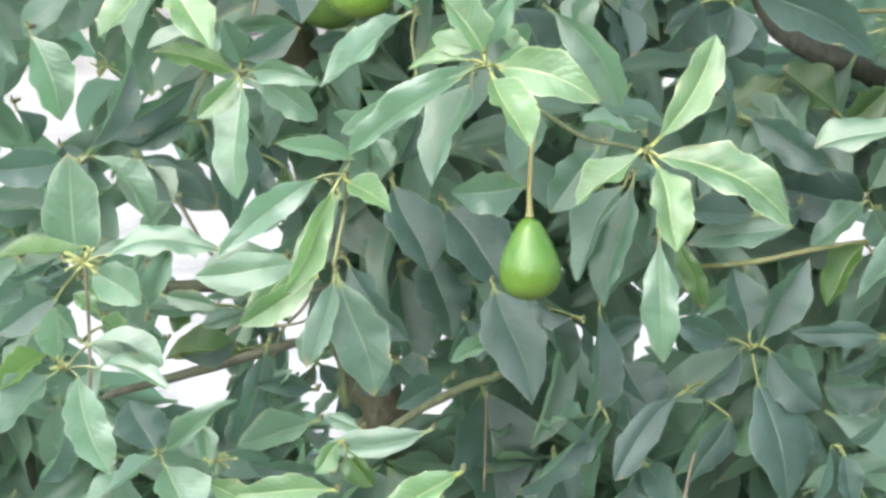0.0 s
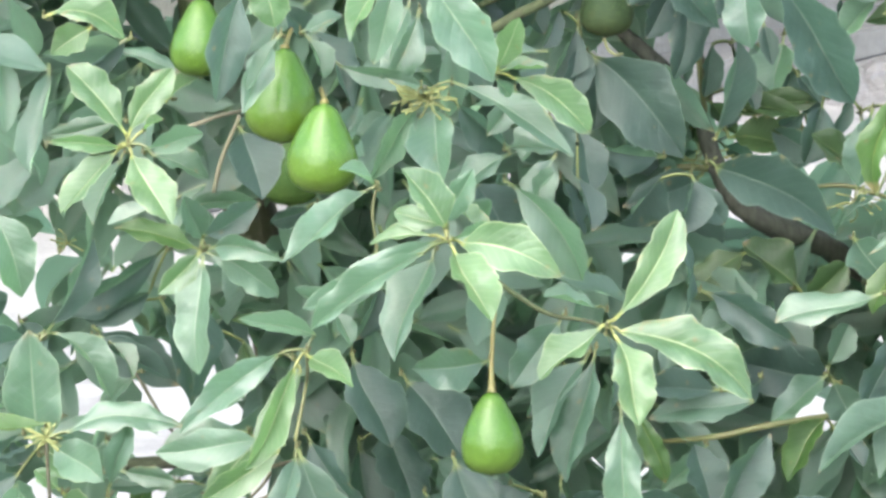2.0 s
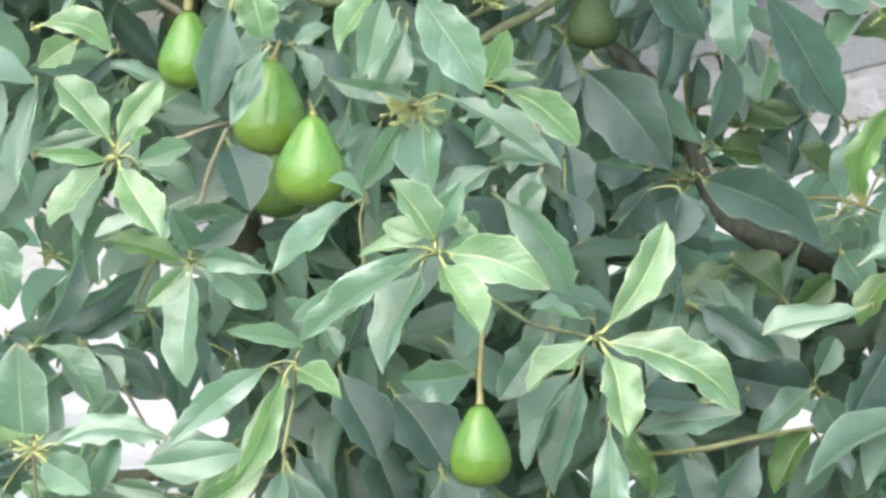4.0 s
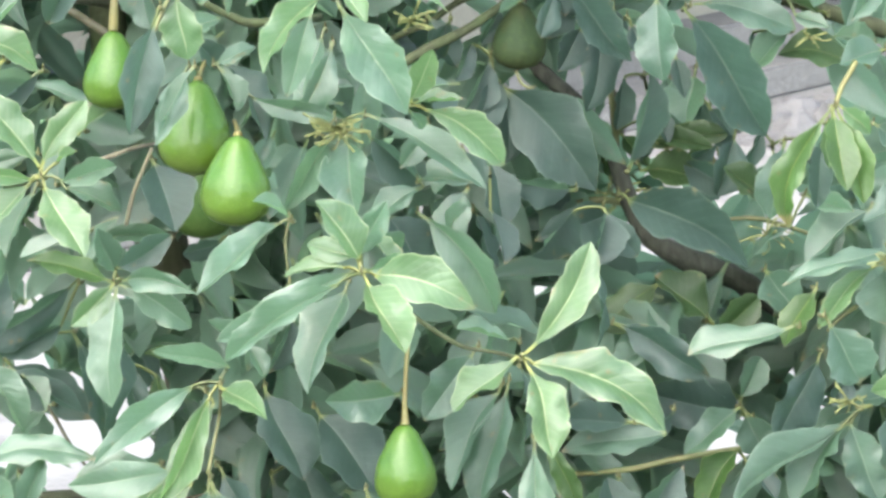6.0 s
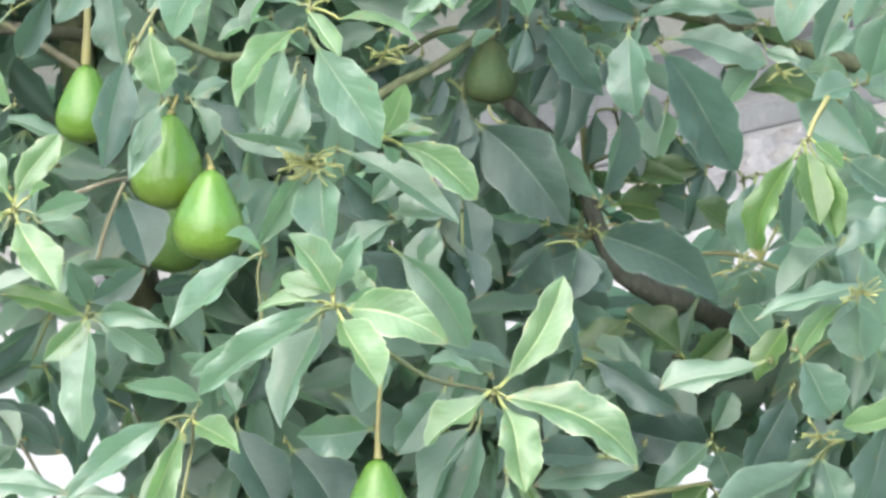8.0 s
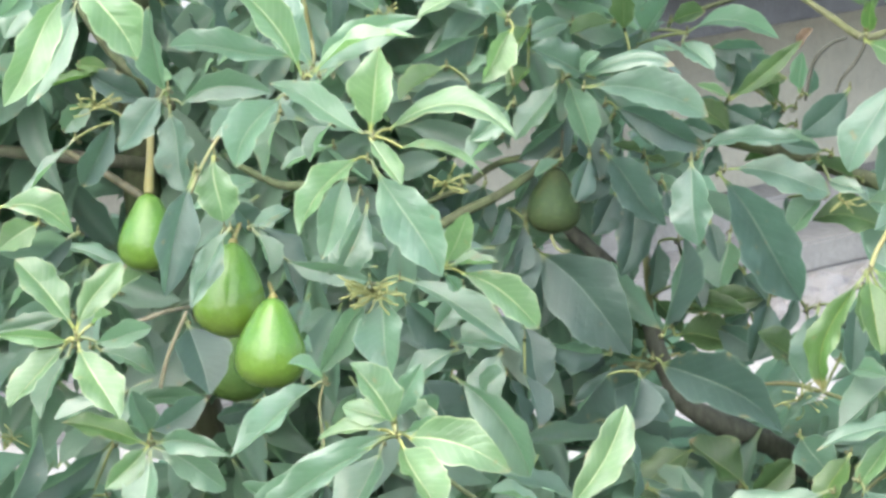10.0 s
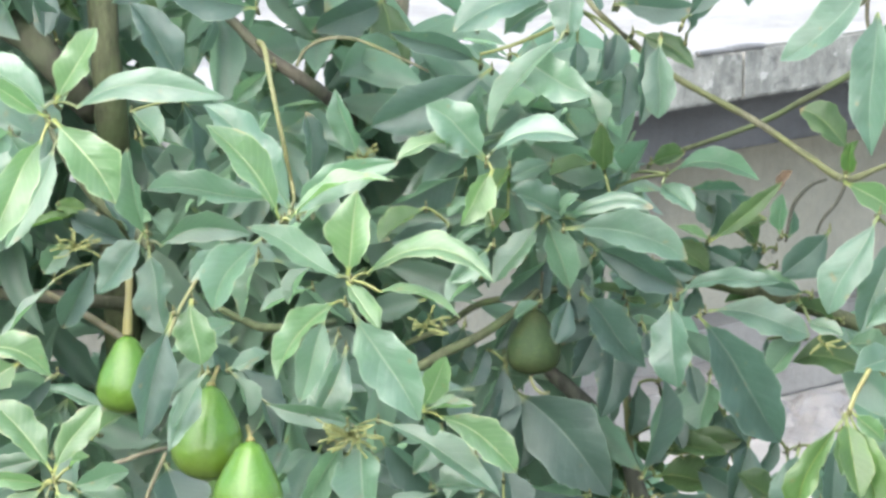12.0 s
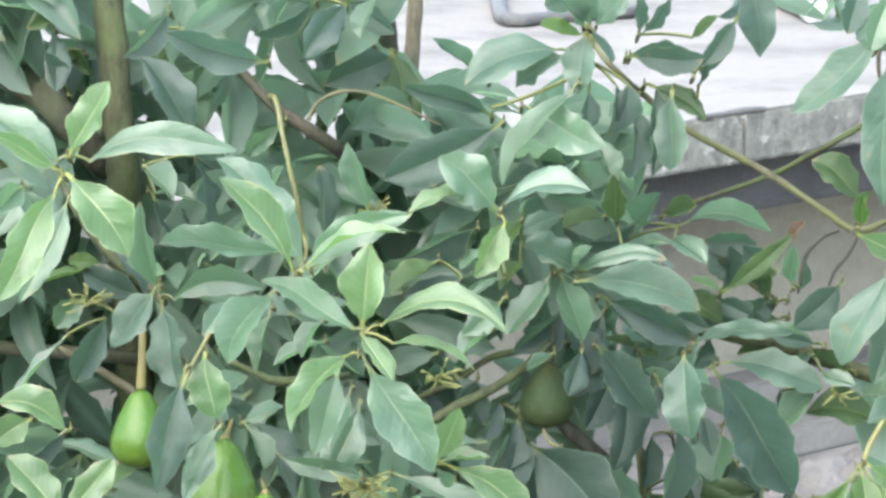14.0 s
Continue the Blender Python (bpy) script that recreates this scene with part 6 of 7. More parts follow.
leaf(twig, (0.458, 0.300, 5.174), (0.536, 0.270, 5.152), 0.030, 0.03, 0, MATURE)
leaf(twig, (0.470, 0.350, 5.247), (0.435, 0.330, 5.289), 0.044, 0.00, 0, SHADED)
leaf(twig, (0.436, 0.300, 5.239), (0.484, 0.270, 5.257), 0.037, 0.03, 0, DEEP)

twig = sprig((0.533, 0.250, 5.141))
leaf(twig, (0.537, 0.250, 5.139), (0.473, 0.220, 5.118), 0.037, 0.02, 0, SHADED)
leaf(twig, (0.550, 0.250, 5.109), (0.599, 0.220, 5.093), 0.030, 0.00, 0, MATURE)
leaf(twig, (0.508, 0.250, 5.101), (0.532, 0.220, 5.071), 0.034, 0.00, 0, MATURE)

twig = sprig((0.190, 0.080, 5.173))
leaf(twig, (0.190, 0.080, 5.173), (0.169, 0.050, 5.107), 0.049, -0.02, 5, SHADED)

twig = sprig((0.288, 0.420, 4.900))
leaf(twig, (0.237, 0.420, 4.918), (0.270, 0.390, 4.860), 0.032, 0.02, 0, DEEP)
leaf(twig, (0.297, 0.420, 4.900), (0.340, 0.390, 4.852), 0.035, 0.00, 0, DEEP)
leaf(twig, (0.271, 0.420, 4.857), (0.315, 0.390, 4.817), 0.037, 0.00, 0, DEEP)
leaf(twig, (0.341, 0.420, 4.926), (0.321, 0.390, 4.862), 0.037, 0.00, 5, SHADED)

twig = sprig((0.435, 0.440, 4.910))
leaf(twig, (0.434, 0.440, 4.966), (0.469, 0.410, 4.926), 0.037, 0.00, 5, SHADED)
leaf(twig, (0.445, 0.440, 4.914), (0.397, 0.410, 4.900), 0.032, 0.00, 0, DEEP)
leaf(twig, (0.452, 0.440, 4.844), (0.407, 0.410, 4.796), 0.042, 0.00, 0, SHADED)

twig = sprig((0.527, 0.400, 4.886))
leaf(twig, (0.512, 0.400, 4.904), (0.473, 0.370, 4.855), 0.039, 0.00, 5, SHADED)
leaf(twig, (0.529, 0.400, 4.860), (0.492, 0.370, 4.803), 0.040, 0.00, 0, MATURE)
leaf(twig, (0.561, 0.400, 4.895), (0.585, 0.370, 4.857), 0.034, 0.00, 0, SHADED)

twig = sprig((0.355, 0.200, 4.710))
leaf(twig, (0.351, 0.200, 4.713), (0.260, 0.180, 4.648), 0.064, 0.00, 0, DEEP)

twig = sprig((0.573, 0.050, 4.736))
leaf(twig, (0.573, 0.050, 4.737), (0.525, 0.030, 4.652), 0.057, -0.02, 10, OLIVE)

limb('twig', BARK_OLIVE, [(0.644, -0.170, 4.776, 0.0034), (0.619, -0.170, 4.757, 0.0034), (0.594, -0.165, 4.737, 0.0030), (0.575, -0.160, 4.716, 0.0025)])


limb('twig', STALK, [(0.610, -0.180, 5.109, 0.0042), (0.601, -0.190, 5.095, 0.0040), (0.588, -0.200, 5.074, 0.0038), (0.579, -0.214, 5.053, 0.0038)])

twig = sprig((-0.499, 0.050, 4.398))
leaf(twig, (-0.499, 0.050, 4.398), (-0.598, 0.030, 4.397), 0.037, 0.02, 0, TEAL)
leaf(twig, (-0.534, 0.050, 4.398), (-0.558, 0.030, 4.361), 0.039, 0.00, 5, OLIVE)
leaf(twig, (-0.455, 0.050, 4.392), (-0.515, 0.030, 4.369), 0.034, 0.02, 0, TEAL)

twig = sprig((0.229, 0.200, 5.352))
leaf(twig, (0.229, 0.200, 5.353), (0.162, 0.170, 5.337), 0.042, 0.02, 10, DEEP)

twig = sprig((0.313, 0.250, 5.345))
leaf(twig, (0.313, 0.250, 5.345), (0.363, 0.220, 5.365), 0.035, 0.02, 15, DEEP)

twig = sprig((0.103, 0.100, 5.361))
leaf(twig, (0.103, 0.100, 5.361), (0.076, 0.070, 5.314), 0.040, 0.00, 10, OLIVE)
leaf(twig, (0.101, 0.100, 5.297), (0.070, 0.070, 5.258), 0.037, 0.00, 15, OLIVE)

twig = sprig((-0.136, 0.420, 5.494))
leaf(twig, (-0.134, 0.420, 5.494), (-0.170, 0.400, 5.439), 0.052, 0.02, 10, SHADED)
leaf(twig, (-0.115, 0.420, 5.486), (-0.100, 0.400, 5.422), 0.046, 0.00, 10, SHADED)
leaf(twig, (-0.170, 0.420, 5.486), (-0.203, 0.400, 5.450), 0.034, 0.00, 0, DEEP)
leaf(twig, (-0.138, 0.420, 5.439), (-0.170, 0.400, 5.403), 0.042, 0.00, 15, SHADED)
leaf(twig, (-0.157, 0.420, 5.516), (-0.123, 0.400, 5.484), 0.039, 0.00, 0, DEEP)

limb('twig', STEM, [(-0.328, -0.460, 5.280, 0.0020), (-0.339, -0.470, 5.262, 0.0024), (-0.352, -0.500, 5.241, 0.0026), (-0.364, -0.530, 5.213, 0.0026)])
limb('twig', BARK, [(0.152, 0.140, 5.199, 0.0026), (0.151, 0.150, 5.179, 0.0026), (0.149, 0.152, 5.160, 0.0028), (0.148, 0.153, 5.143, 0.0030)])

twig = sprig((0.197, 0.080, 5.634))
leaf(twig, (0.194, 0.080, 5.631), (0.128, 0.060, 5.648), 0.037, 0.12, 10, OLIVE)
leaf(twig, (0.200, 0.080, 5.645), (0.190, 0.060, 5.702), 0.037, 0.00, 5, TEAL)

twig = sprig((0.274, 0.150, 5.624))
leaf(twig, (0.276, 0.150, 5.624), (0.320, 0.130, 5.680), 0.032, 0.02, 10, SHADED)
leaf(twig, (0.274, 0.150, 5.625), (0.272, 0.130, 5.685), 0.027, 0.00, 5, SHADED)
leaf(twig, (0.352, 0.150, 5.620), (0.390, 0.130, 5.653), 0.024, 0.00, 10, DEEP)
limb('twig', STEM, [(0.196, 0.080, 5.649, 0.0040), (0.199, 0.090, 5.627, 0.0055), (0.201, 0.100, 5.602, 0.0045)])

twig = sprig((0.420, 0.380, 5.273))
leaf(twig, (0.382, 0.380, 5.277), (0.434, 0.360, 5.234), 0.052, 0.00, 5, SHADED)
leaf(twig, (0.437, 0.380, 5.274), (0.407, 0.360, 5.231), 0.044, 0.00, 10, DEEP)
leaf(twig, (0.380, 0.380, 5.290), (0.459, 0.360, 5.287), 0.039, 0.03, 0, SHADED)
leaf(twig, (0.492, 0.380, 5.243), (0.445, 0.360, 5.228), 0.034, 0.00, 10, DEEP)

twig = sprig((0.387, 0.380, 5.144))
leaf(twig, (0.389, 0.380, 5.144), (0.365, 0.360, 5.099), 0.039, 0.00, 5, SHADED)

twig = sprig((0.329, 0.330, 5.005))
leaf(twig, (0.299, 0.330, 5.002), (0.286, 0.310, 4.925), 0.044, 0.00, 5, SHADED)
leaf(twig, (0.358, 0.330, 5.005), (0.390, 0.310, 4.908), 0.054, 0.02, 0, TEAL)
leaf(twig, (0.342, 0.330, 4.940), (0.320, 0.310, 4.884), 0.039, 0.00, 8, SHADED)

twig = sprig((0.080, 0.044, 5.254))
leaf(twig, (0.072, 0.038, 5.248), (0.015, -0.004, 5.205), 0.055, 0.02, -20, MATURE)

twig = sprig((-0.433, -0.246, 4.811))
leaf(twig, (-0.438, -0.252, 4.826), (-0.460, -0.277, 4.892), 0.045, 0.04, 22, TEAL)

twig = sprig((-0.475, -0.057, 4.750))
leaf(twig, (-0.474, -0.064, 4.734), (-0.464, -0.137, 4.564), 0.084, 0.03, -30, SHADED)

twig = sprig((-0.680, -0.174, 4.493))
leaf(twig, (-0.681, -0.177, 4.510), (-0.688, -0.206, 4.685), 0.096, 0.00, -6, MATURE)

twig = sprig((-0.748, -0.149, 4.858))
leaf(twig, (-0.743, -0.148, 4.842), (-0.703, -0.139, 4.717), 0.070, 0.04, -17, MATURE)

twig = sprig((-0.789, 0.026, 4.712))
leaf(twig, (-0.783, 0.031, 4.697), (-0.761, 0.050, 4.641), 0.046, 0.04, -16, SHADED)

twig = sprig((-0.721, -0.084, 4.574))
leaf(twig, (-0.737, -0.089, 4.575), (-0.817, -0.116, 4.581), 0.042, -0.03, -29, SHADED)

twig = sprig((-0.104, -0.473, 4.855))
leaf(twig, (-0.109, -0.482, 4.841), (-0.160, -0.562, 4.715), 0.084, -0.05, 20, MATURE)

twig = sprig((-0.187, 0.031, 4.711))
leaf(twig, (-0.194, 0.031, 4.695), (-0.229, 0.033, 4.615), 0.057, -0.00, -6, SHADED)

twig = sprig((-0.164, 0.013, 4.569))
leaf(twig, (-0.154, 0.009, 4.556), (-0.073, -0.024, 4.450), 0.106, 0.03, -10, SHADED)

twig = sprig((0.150, -0.438, 4.627))
leaf(twig, (0.151, -0.438, 4.610), (0.158, -0.438, 4.436), 0.067, -0.00, 0, MATURE)

twig = sprig((0.120, -0.228, 4.662))
leaf(twig, (0.116, -0.230, 4.646), (0.076, -0.252, 4.469), 0.076, -0.00, 20, TEAL)

twig = sprig((0.112, -0.196, 4.649))
leaf(twig, (0.104, -0.201, 4.635), (0.036, -0.246, 4.505), 0.059, -0.04, 15, TEAL)

twig = sprig((0.167, -0.293, 4.598))
leaf(twig, (0.173, -0.291, 4.582), (0.217, -0.278, 4.475), 0.036, 0.05, 10, OLIVE)

twig = sprig((0.076, -0.267, 4.719))
leaf(twig, (0.066, -0.271, 4.706), (-0.002, -0.300, 4.618), 0.064, -0.02, -34, TEAL)

twig = sprig((0.135, -0.213, 4.712))
leaf(twig, (0.120, -0.219, 4.717), (0.044, -0.251, 4.740), 0.045, 0.03, 30, MATURE)

twig = sprig((0.271, 0.450, 4.790))
leaf(twig, (0.269, 0.448, 4.773), (0.252, 0.422, 4.594), 0.095, 0.02, 7, SHADED)

twig = sprig((0.490, 0.206, 4.507))
leaf(twig, (0.474, 0.204, 4.511), (0.328, 0.182, 4.551), 0.096, 0.01, 6, SHADED)

twig = sprig((-0.573, -0.308, 4.466))
leaf(twig, (-0.568, -0.306, 4.482), (-0.539, -0.297, 4.568), 0.045, 0.03, 11, TEAL)

twig = sprig((-0.690, -0.175, 4.311))
leaf(twig, (-0.696, -0.184, 4.298), (-0.736, -0.248, 4.211), 0.065, 0.03, -10, SHADED)

twig = sprig((-0.408, -0.121, 4.391))
leaf(twig, (-0.414, -0.121, 4.375), (-0.466, -0.118, 4.227), 0.075, 0.03, -6, SHADED)

twig = sprig((-0.315, -0.144, 4.198))
leaf(twig, (-0.331, -0.149, 4.201), (-0.439, -0.180, 4.222), 0.055, 0.05, -10, SHADED)

twig = sprig((-0.302, -0.146, 4.519))
leaf(twig, (-0.291, -0.151, 4.507), (-0.202, -0.190, 4.405), 0.069, -0.02, 40, SHADED)

twig = sprig((-0.083, -0.154, 4.408))
leaf(twig, (-0.093, -0.167, 4.404), (-0.143, -0.230, 4.383), 0.035, 0.00, -19, MATURE)

twig = sprig((-0.145, -0.023, 4.308))
leaf(twig, (-0.159, -0.031, 4.302), (-0.228, -0.072, 4.274), 0.057, -0.03, 41, SHADED)

twig = sprig((0.071, -0.109, 4.442))
leaf(twig, (0.069, -0.113, 4.426), (0.051, -0.148, 4.281), 0.071, -0.00, -11, SHADED)

twig = sprig((0.046, -0.214, 4.440))
leaf(twig, (0.030, -0.211, 4.445), (-0.030, -0.201, 4.463), 0.047, 0.01, -38, SHADED)

twig = sprig((0.098, 0.018, 4.295))
leaf(twig, (0.102, 0.016, 4.279), (0.119, 0.008, 4.204), 0.056, 0.01, -1, SHADED)

twig = sprig((0.419, 0.387, 4.412))
leaf(twig, (0.424, 0.389, 4.396), (0.461, 0.401, 4.285), 0.079, 0.02, -37, SHADED)

twig = sprig((0.498, -0.224, 4.318))
leaf(twig, (0.485, -0.232, 4.311), (0.423, -0.272, 4.278), 0.045, 0.04, -29, SHADED)

twig = sprig((-0.539, -0.326, 4.965))
leaf(twig, (-0.545, -0.333, 4.951), (-0.582, -0.373, 4.869), 0.046, -0.04, 16, MATURE)

twig = sprig((-0.321, -0.460, 5.153))
leaf(twig, (-0.327, -0.470, 5.140), (-0.365, -0.537, 5.055), 0.046, 0.02, 0, MATURE)

twig = sprig((-0.291, -0.100, 5.110))
leaf(twig, (-0.284, -0.108, 5.097), (-0.225, -0.173, 4.995), 0.065, 0.01, -21, SHADED)

twig = sprig((-0.526, -0.139, 4.929))
leaf(twig, (-0.511, -0.136, 4.922), (-0.433, -0.122, 4.885), 0.056, -0.00, -14, MATURE)

twig = sprig((-0.089, -0.175, 5.012))
leaf(twig, (-0.076, -0.174, 5.001), (-0.001, -0.169, 4.934), 0.065, 0.01, 25, SHADED)

twig = sprig((0.286, 0.160, 4.856))
leaf(twig, (0.301, 0.156, 4.848), (0.476, 0.107, 4.754), 0.101, 0.10, 0, SHADED)

twig = sprig((-0.524, -0.332, 5.454))
leaf(twig, (-0.531, -0.337, 5.439), (-0.594, -0.382, 5.309), 0.049, 0.05, -11, MATURE)

twig = sprig((-0.405, -0.279, 5.320))
leaf(twig, (-0.416, -0.280, 5.307), (-0.475, -0.285, 5.233), 0.062, 0.02, 0, TEAL)

twig = sprig((-0.194, -0.320, 5.345))
leaf(twig, (-0.205, -0.320, 5.358), (-0.324, -0.320, 5.503), 0.068, -0.05, 4, MATURE)

twig = sprig((-0.223, -0.172, 5.349))
leaf(twig, (-0.240, -0.169, 5.350), (-0.412, -0.138, 5.359), 0.050, 0.00, -12, MATURE)

twig = sprig((-0.209, -0.416, 5.356))
leaf(twig, (-0.195, -0.420, 5.364), (-0.052, -0.460, 5.442), 0.052, 0.12, 33, MATURE)

twig = sprig((-0.246, -0.383, 5.304))
leaf(twig, (-0.250, -0.381, 5.288), (-0.270, -0.371, 5.210), 0.040, 0.01, 29, MATURE)

twig = sprig((-0.151, -0.438, 5.235))
leaf(twig, (-0.156, -0.443, 5.219), (-0.188, -0.476, 5.112), 0.045, 0.01, -10, MATURE)

twig = sprig((-0.137, -0.340, 5.185))
leaf(twig, (-0.142, -0.349, 5.171), (-0.168, -0.394, 5.098), 0.046, -0.01, 27, MATURE)

twig = sprig((0.287, 0.235, 5.346))
leaf(twig, (0.272, 0.234, 5.339), (0.190, 0.229, 5.302), 0.056, -0.02, -36, SHADED)

twig = sprig((0.575, -0.122, 5.013))
leaf(twig, (0.573, -0.124, 4.996), (0.559, -0.136, 4.890), 0.042, -0.04, 21, SHADED)

twig = sprig((0.056, 0.071, 5.568))
leaf(twig, (0.042, 0.071, 5.578), (-0.026, 0.072, 5.628), 0.034, 0.02, 0, TEAL)

twig = sprig((0.103, 0.058, 5.530))
leaf(twig, (0.117, 0.050, 5.524), (0.222, -0.015, 5.478), 0.071, -0.04, 15, MATURE)

twig = sprig((0.185, 0.022, 5.568))
leaf(twig, (0.175, 0.020, 5.555), (0.074, -0.003, 5.422), 0.049, -0.03, 8, MATURE)

twig = sprig((0.640, 0.092, 5.712))
leaf(twig, (0.635, 0.088, 5.696), (0.605, 0.063, 5.607), 0.051, -0.01, -32, MATURE)

twig = sprig((0.594, 0.092, 5.712))
leaf(twig, (0.590, 0.088, 5.696), (0.573, 0.072, 5.631), 0.046, -0.01, 15, SHADED)

twig = sprig((0.656, 0.019, 5.197))
leaf(twig, (0.648, 0.008, 5.187), (0.613, -0.038, 5.145), 0.046, 0.02, -35, TEAL)

twig = sprig((0.563, -0.267, 4.761))
leaf(twig, (0.571, -0.267, 4.746), (0.616, -0.265, 4.665), 0.083, 0.00, 8, TEAL)

twig = sprig((0.580, 0.011, 4.651))
leaf(twig, (0.573, 0.011, 4.636), (0.512, 0.010, 4.508), 0.083, -0.03, 8, SHADED)

twig = sprig((0.669, 0.159, 4.841))
leaf(twig, (0.656, 0.154, 4.831), (0.560, 0.119, 4.760), 0.077, 0.04, 27, TEAL)

twig = sprig((-0.258, -0.166, 5.061))
leaf(twig, (-0.242, -0.165, 5.057), (-0.129, -0.159, 5.027), 0.036, -0.01, 39, MATURE)

twig = sprig((-0.061, 0.053, 4.858))
leaf(twig, (-0.053, 0.054, 4.843), (-0.004, 0.060, 4.748), 0.103, 0.04, -8, SHADED)

twig = sprig((-0.096, 0.081, 4.934))
leaf(twig, (-0.086, 0.068, 4.929), (-0.036, 0.005, 4.903), 0.046, 0.03, 38, SHADED)

twig = sprig((-0.563, 0.066, 4.937))
leaf(twig, (-0.579, 0.069, 4.934), (-0.683, 0.088, 4.912), 0.039, 0.04, -39, MATURE)

twig = sprig((-0.447, 0.239, 5.386))
leaf(twig, (-0.437, 0.239, 5.372), (-0.386, 0.238, 5.303), 0.058, -0.01, 0, SHADED)

twig = sprig((-0.551, 0.079, 5.301))
leaf(twig, (-0.536, 0.075, 5.294), (-0.448, 0.054, 5.254), 0.055, -0.05, -9, SHADED)

twig = sprig((-0.563, 0.234, 5.531))
leaf(twig, (-0.569, 0.224, 5.544), (-0.594, 0.183, 5.599), 0.039, 0.03, 0, SHADED)

twig = sprig((-0.105, 0.090, 5.698))
leaf(twig, (-0.110, 0.086, 5.682), (-0.128, 0.070, 5.625), 0.038, -0.04, 18, MATURE)

twig = sprig((-0.240, 0.152, 5.503))
leaf(twig, (-0.252, 0.157, 5.491), (-0.298, 0.175, 5.445), 0.035, -0.04, -36, MATURE)

twig = sprig((0.094, 0.173, 4.297))
leaf(twig, (0.103, 0.168, 4.283), (0.156, 0.137, 4.202), 0.098, -0.03, -8, SHADED)

twig = sprig((-0.687, -0.109, 4.486))
leaf(twig, (-0.692, -0.103, 4.501), (-0.728, -0.059, 4.619), 0.052, 0.03, 15, TEAL)

twig = sprig((-0.597, -0.053, 4.438))
leaf(twig, (-0.581, -0.060, 4.438), (-0.500, -0.095, 4.440), 0.018, -0.02, 27, MATURE)

twig = sprig((-0.549, 0.106, 4.553))
leaf(twig, (-0.561, 0.108, 4.542), (-0.613, 0.117, 4.494), 0.026, 0.01, -4, MATURE)

twig = sprig((-0.303, 0.243, 5.678))
leaf(twig, (-0.296, 0.235, 5.665), (-0.271, 0.208, 5.620), 0.043, 0.02, -38, MATURE)

twig = sprig((-0.363, 0.481, 5.547))
leaf(twig, (-0.360, 0.468, 5.536), (-0.346, 0.404, 5.479), 0.027, -0.04, 10, SHADED)

twig = sprig((-0.337, 0.458, 5.449))
leaf(twig, (-0.322, 0.453, 5.443), (-0.254, 0.430, 5.418), 0.032, -0.03, -14, MATURE)

twig = sprig((-0.124, 0.452, 5.464))
leaf(twig, (-0.135, 0.454, 5.451), (-0.178, 0.462, 5.397), 0.036, 0.01, 29, SHADED)

twig = sprig((-0.104, 0.463, 5.446))
leaf(twig, (-0.109, 0.452, 5.434), (-0.134, 0.399, 5.380), 0.032, -0.00, -15, SHADED)

twig = sprig((0.353, 0.116, 5.566))
leaf(twig, (0.363, 0.120, 5.579), (0.413, 0.141, 5.642), 0.039, -0.02, -13, SHADED)

twig = sprig((-0.333, 0.178, 4.607))
leaf(twig, (-0.347, 0.169, 4.610), (-0.417, 0.127, 4.624), 0.028, 0.02, 0, DEEP)

twig = sprig((-0.468, 0.099, 4.169))
leaf(twig, (-0.454, 0.101, 4.178), (-0.361, 0.113, 4.234), 0.043, -0.03, 9, MATURE)

twig = sprig((-0.286, 0.106, 4.804))
leaf(twig, (-0.301, 0.100, 4.799), (-0.355, 0.080, 4.783), 0.035, 0.02, 0, SHADED)

twig = sprig((-0.434, 0.213, 4.294))
leaf(twig, (-0.451, 0.210, 4.292), (-0.566, 0.190, 4.280), 0.052, 0.03, 10, DEEP)

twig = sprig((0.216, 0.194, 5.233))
leaf(twig, (0.231, 0.190, 5.226), (0.360, 0.160, 5.170), 0.062, 0.05, 15, SHADED)

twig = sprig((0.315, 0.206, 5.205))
leaf(twig, (0.330, 0.200, 5.201), (0.379, 0.180, 5.187), 0.040, 0.00, 0, SHADED)

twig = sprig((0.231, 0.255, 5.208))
leaf(twig, (0.223, 0.250, 5.194), (0.189, 0.230, 5.138), 0.051, 0.00, 0, SHADED)

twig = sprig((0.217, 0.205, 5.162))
leaf(twig, (0.210, 0.200, 5.147), (0.181, 0.180, 5.085), 0.052, 0.00, 5, SHADED)

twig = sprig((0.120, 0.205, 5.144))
leaf(twig, (0.112, 0.200, 5.130), (0.083, 0.180, 5.076), 0.037, 0.00, 0, SHADED)

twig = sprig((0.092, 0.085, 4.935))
leaf(twig, (0.096, 0.080, 4.919), (0.117, 0.050, 4.830), 0.061, 0.00, 5, SHADED)

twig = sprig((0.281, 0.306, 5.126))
leaf(twig, (0.283, 0.300, 5.110), (0.291, 0.270, 5.029), 0.051, 0.00, 10, SHADED)

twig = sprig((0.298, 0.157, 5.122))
leaf(twig, (0.304, 0.150, 5.108), (0.320, 0.130, 5.069), 0.042, 0.00, 10, SHADED)

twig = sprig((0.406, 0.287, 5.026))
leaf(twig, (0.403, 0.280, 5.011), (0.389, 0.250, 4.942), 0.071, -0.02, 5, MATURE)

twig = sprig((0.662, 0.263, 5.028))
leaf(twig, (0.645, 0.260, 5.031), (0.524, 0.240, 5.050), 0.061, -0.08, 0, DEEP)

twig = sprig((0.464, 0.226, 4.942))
leaf(twig, (0.459, 0.220, 4.927), (0.432, 0.190, 4.846), 0.081, 0.00, 15, SHADED)

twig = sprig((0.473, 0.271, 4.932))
leaf(twig, (0.460, 0.260, 4.929), (0.425, 0.230, 4.921), 0.034, 0.00, 10, SHADED)

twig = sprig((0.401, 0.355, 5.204))
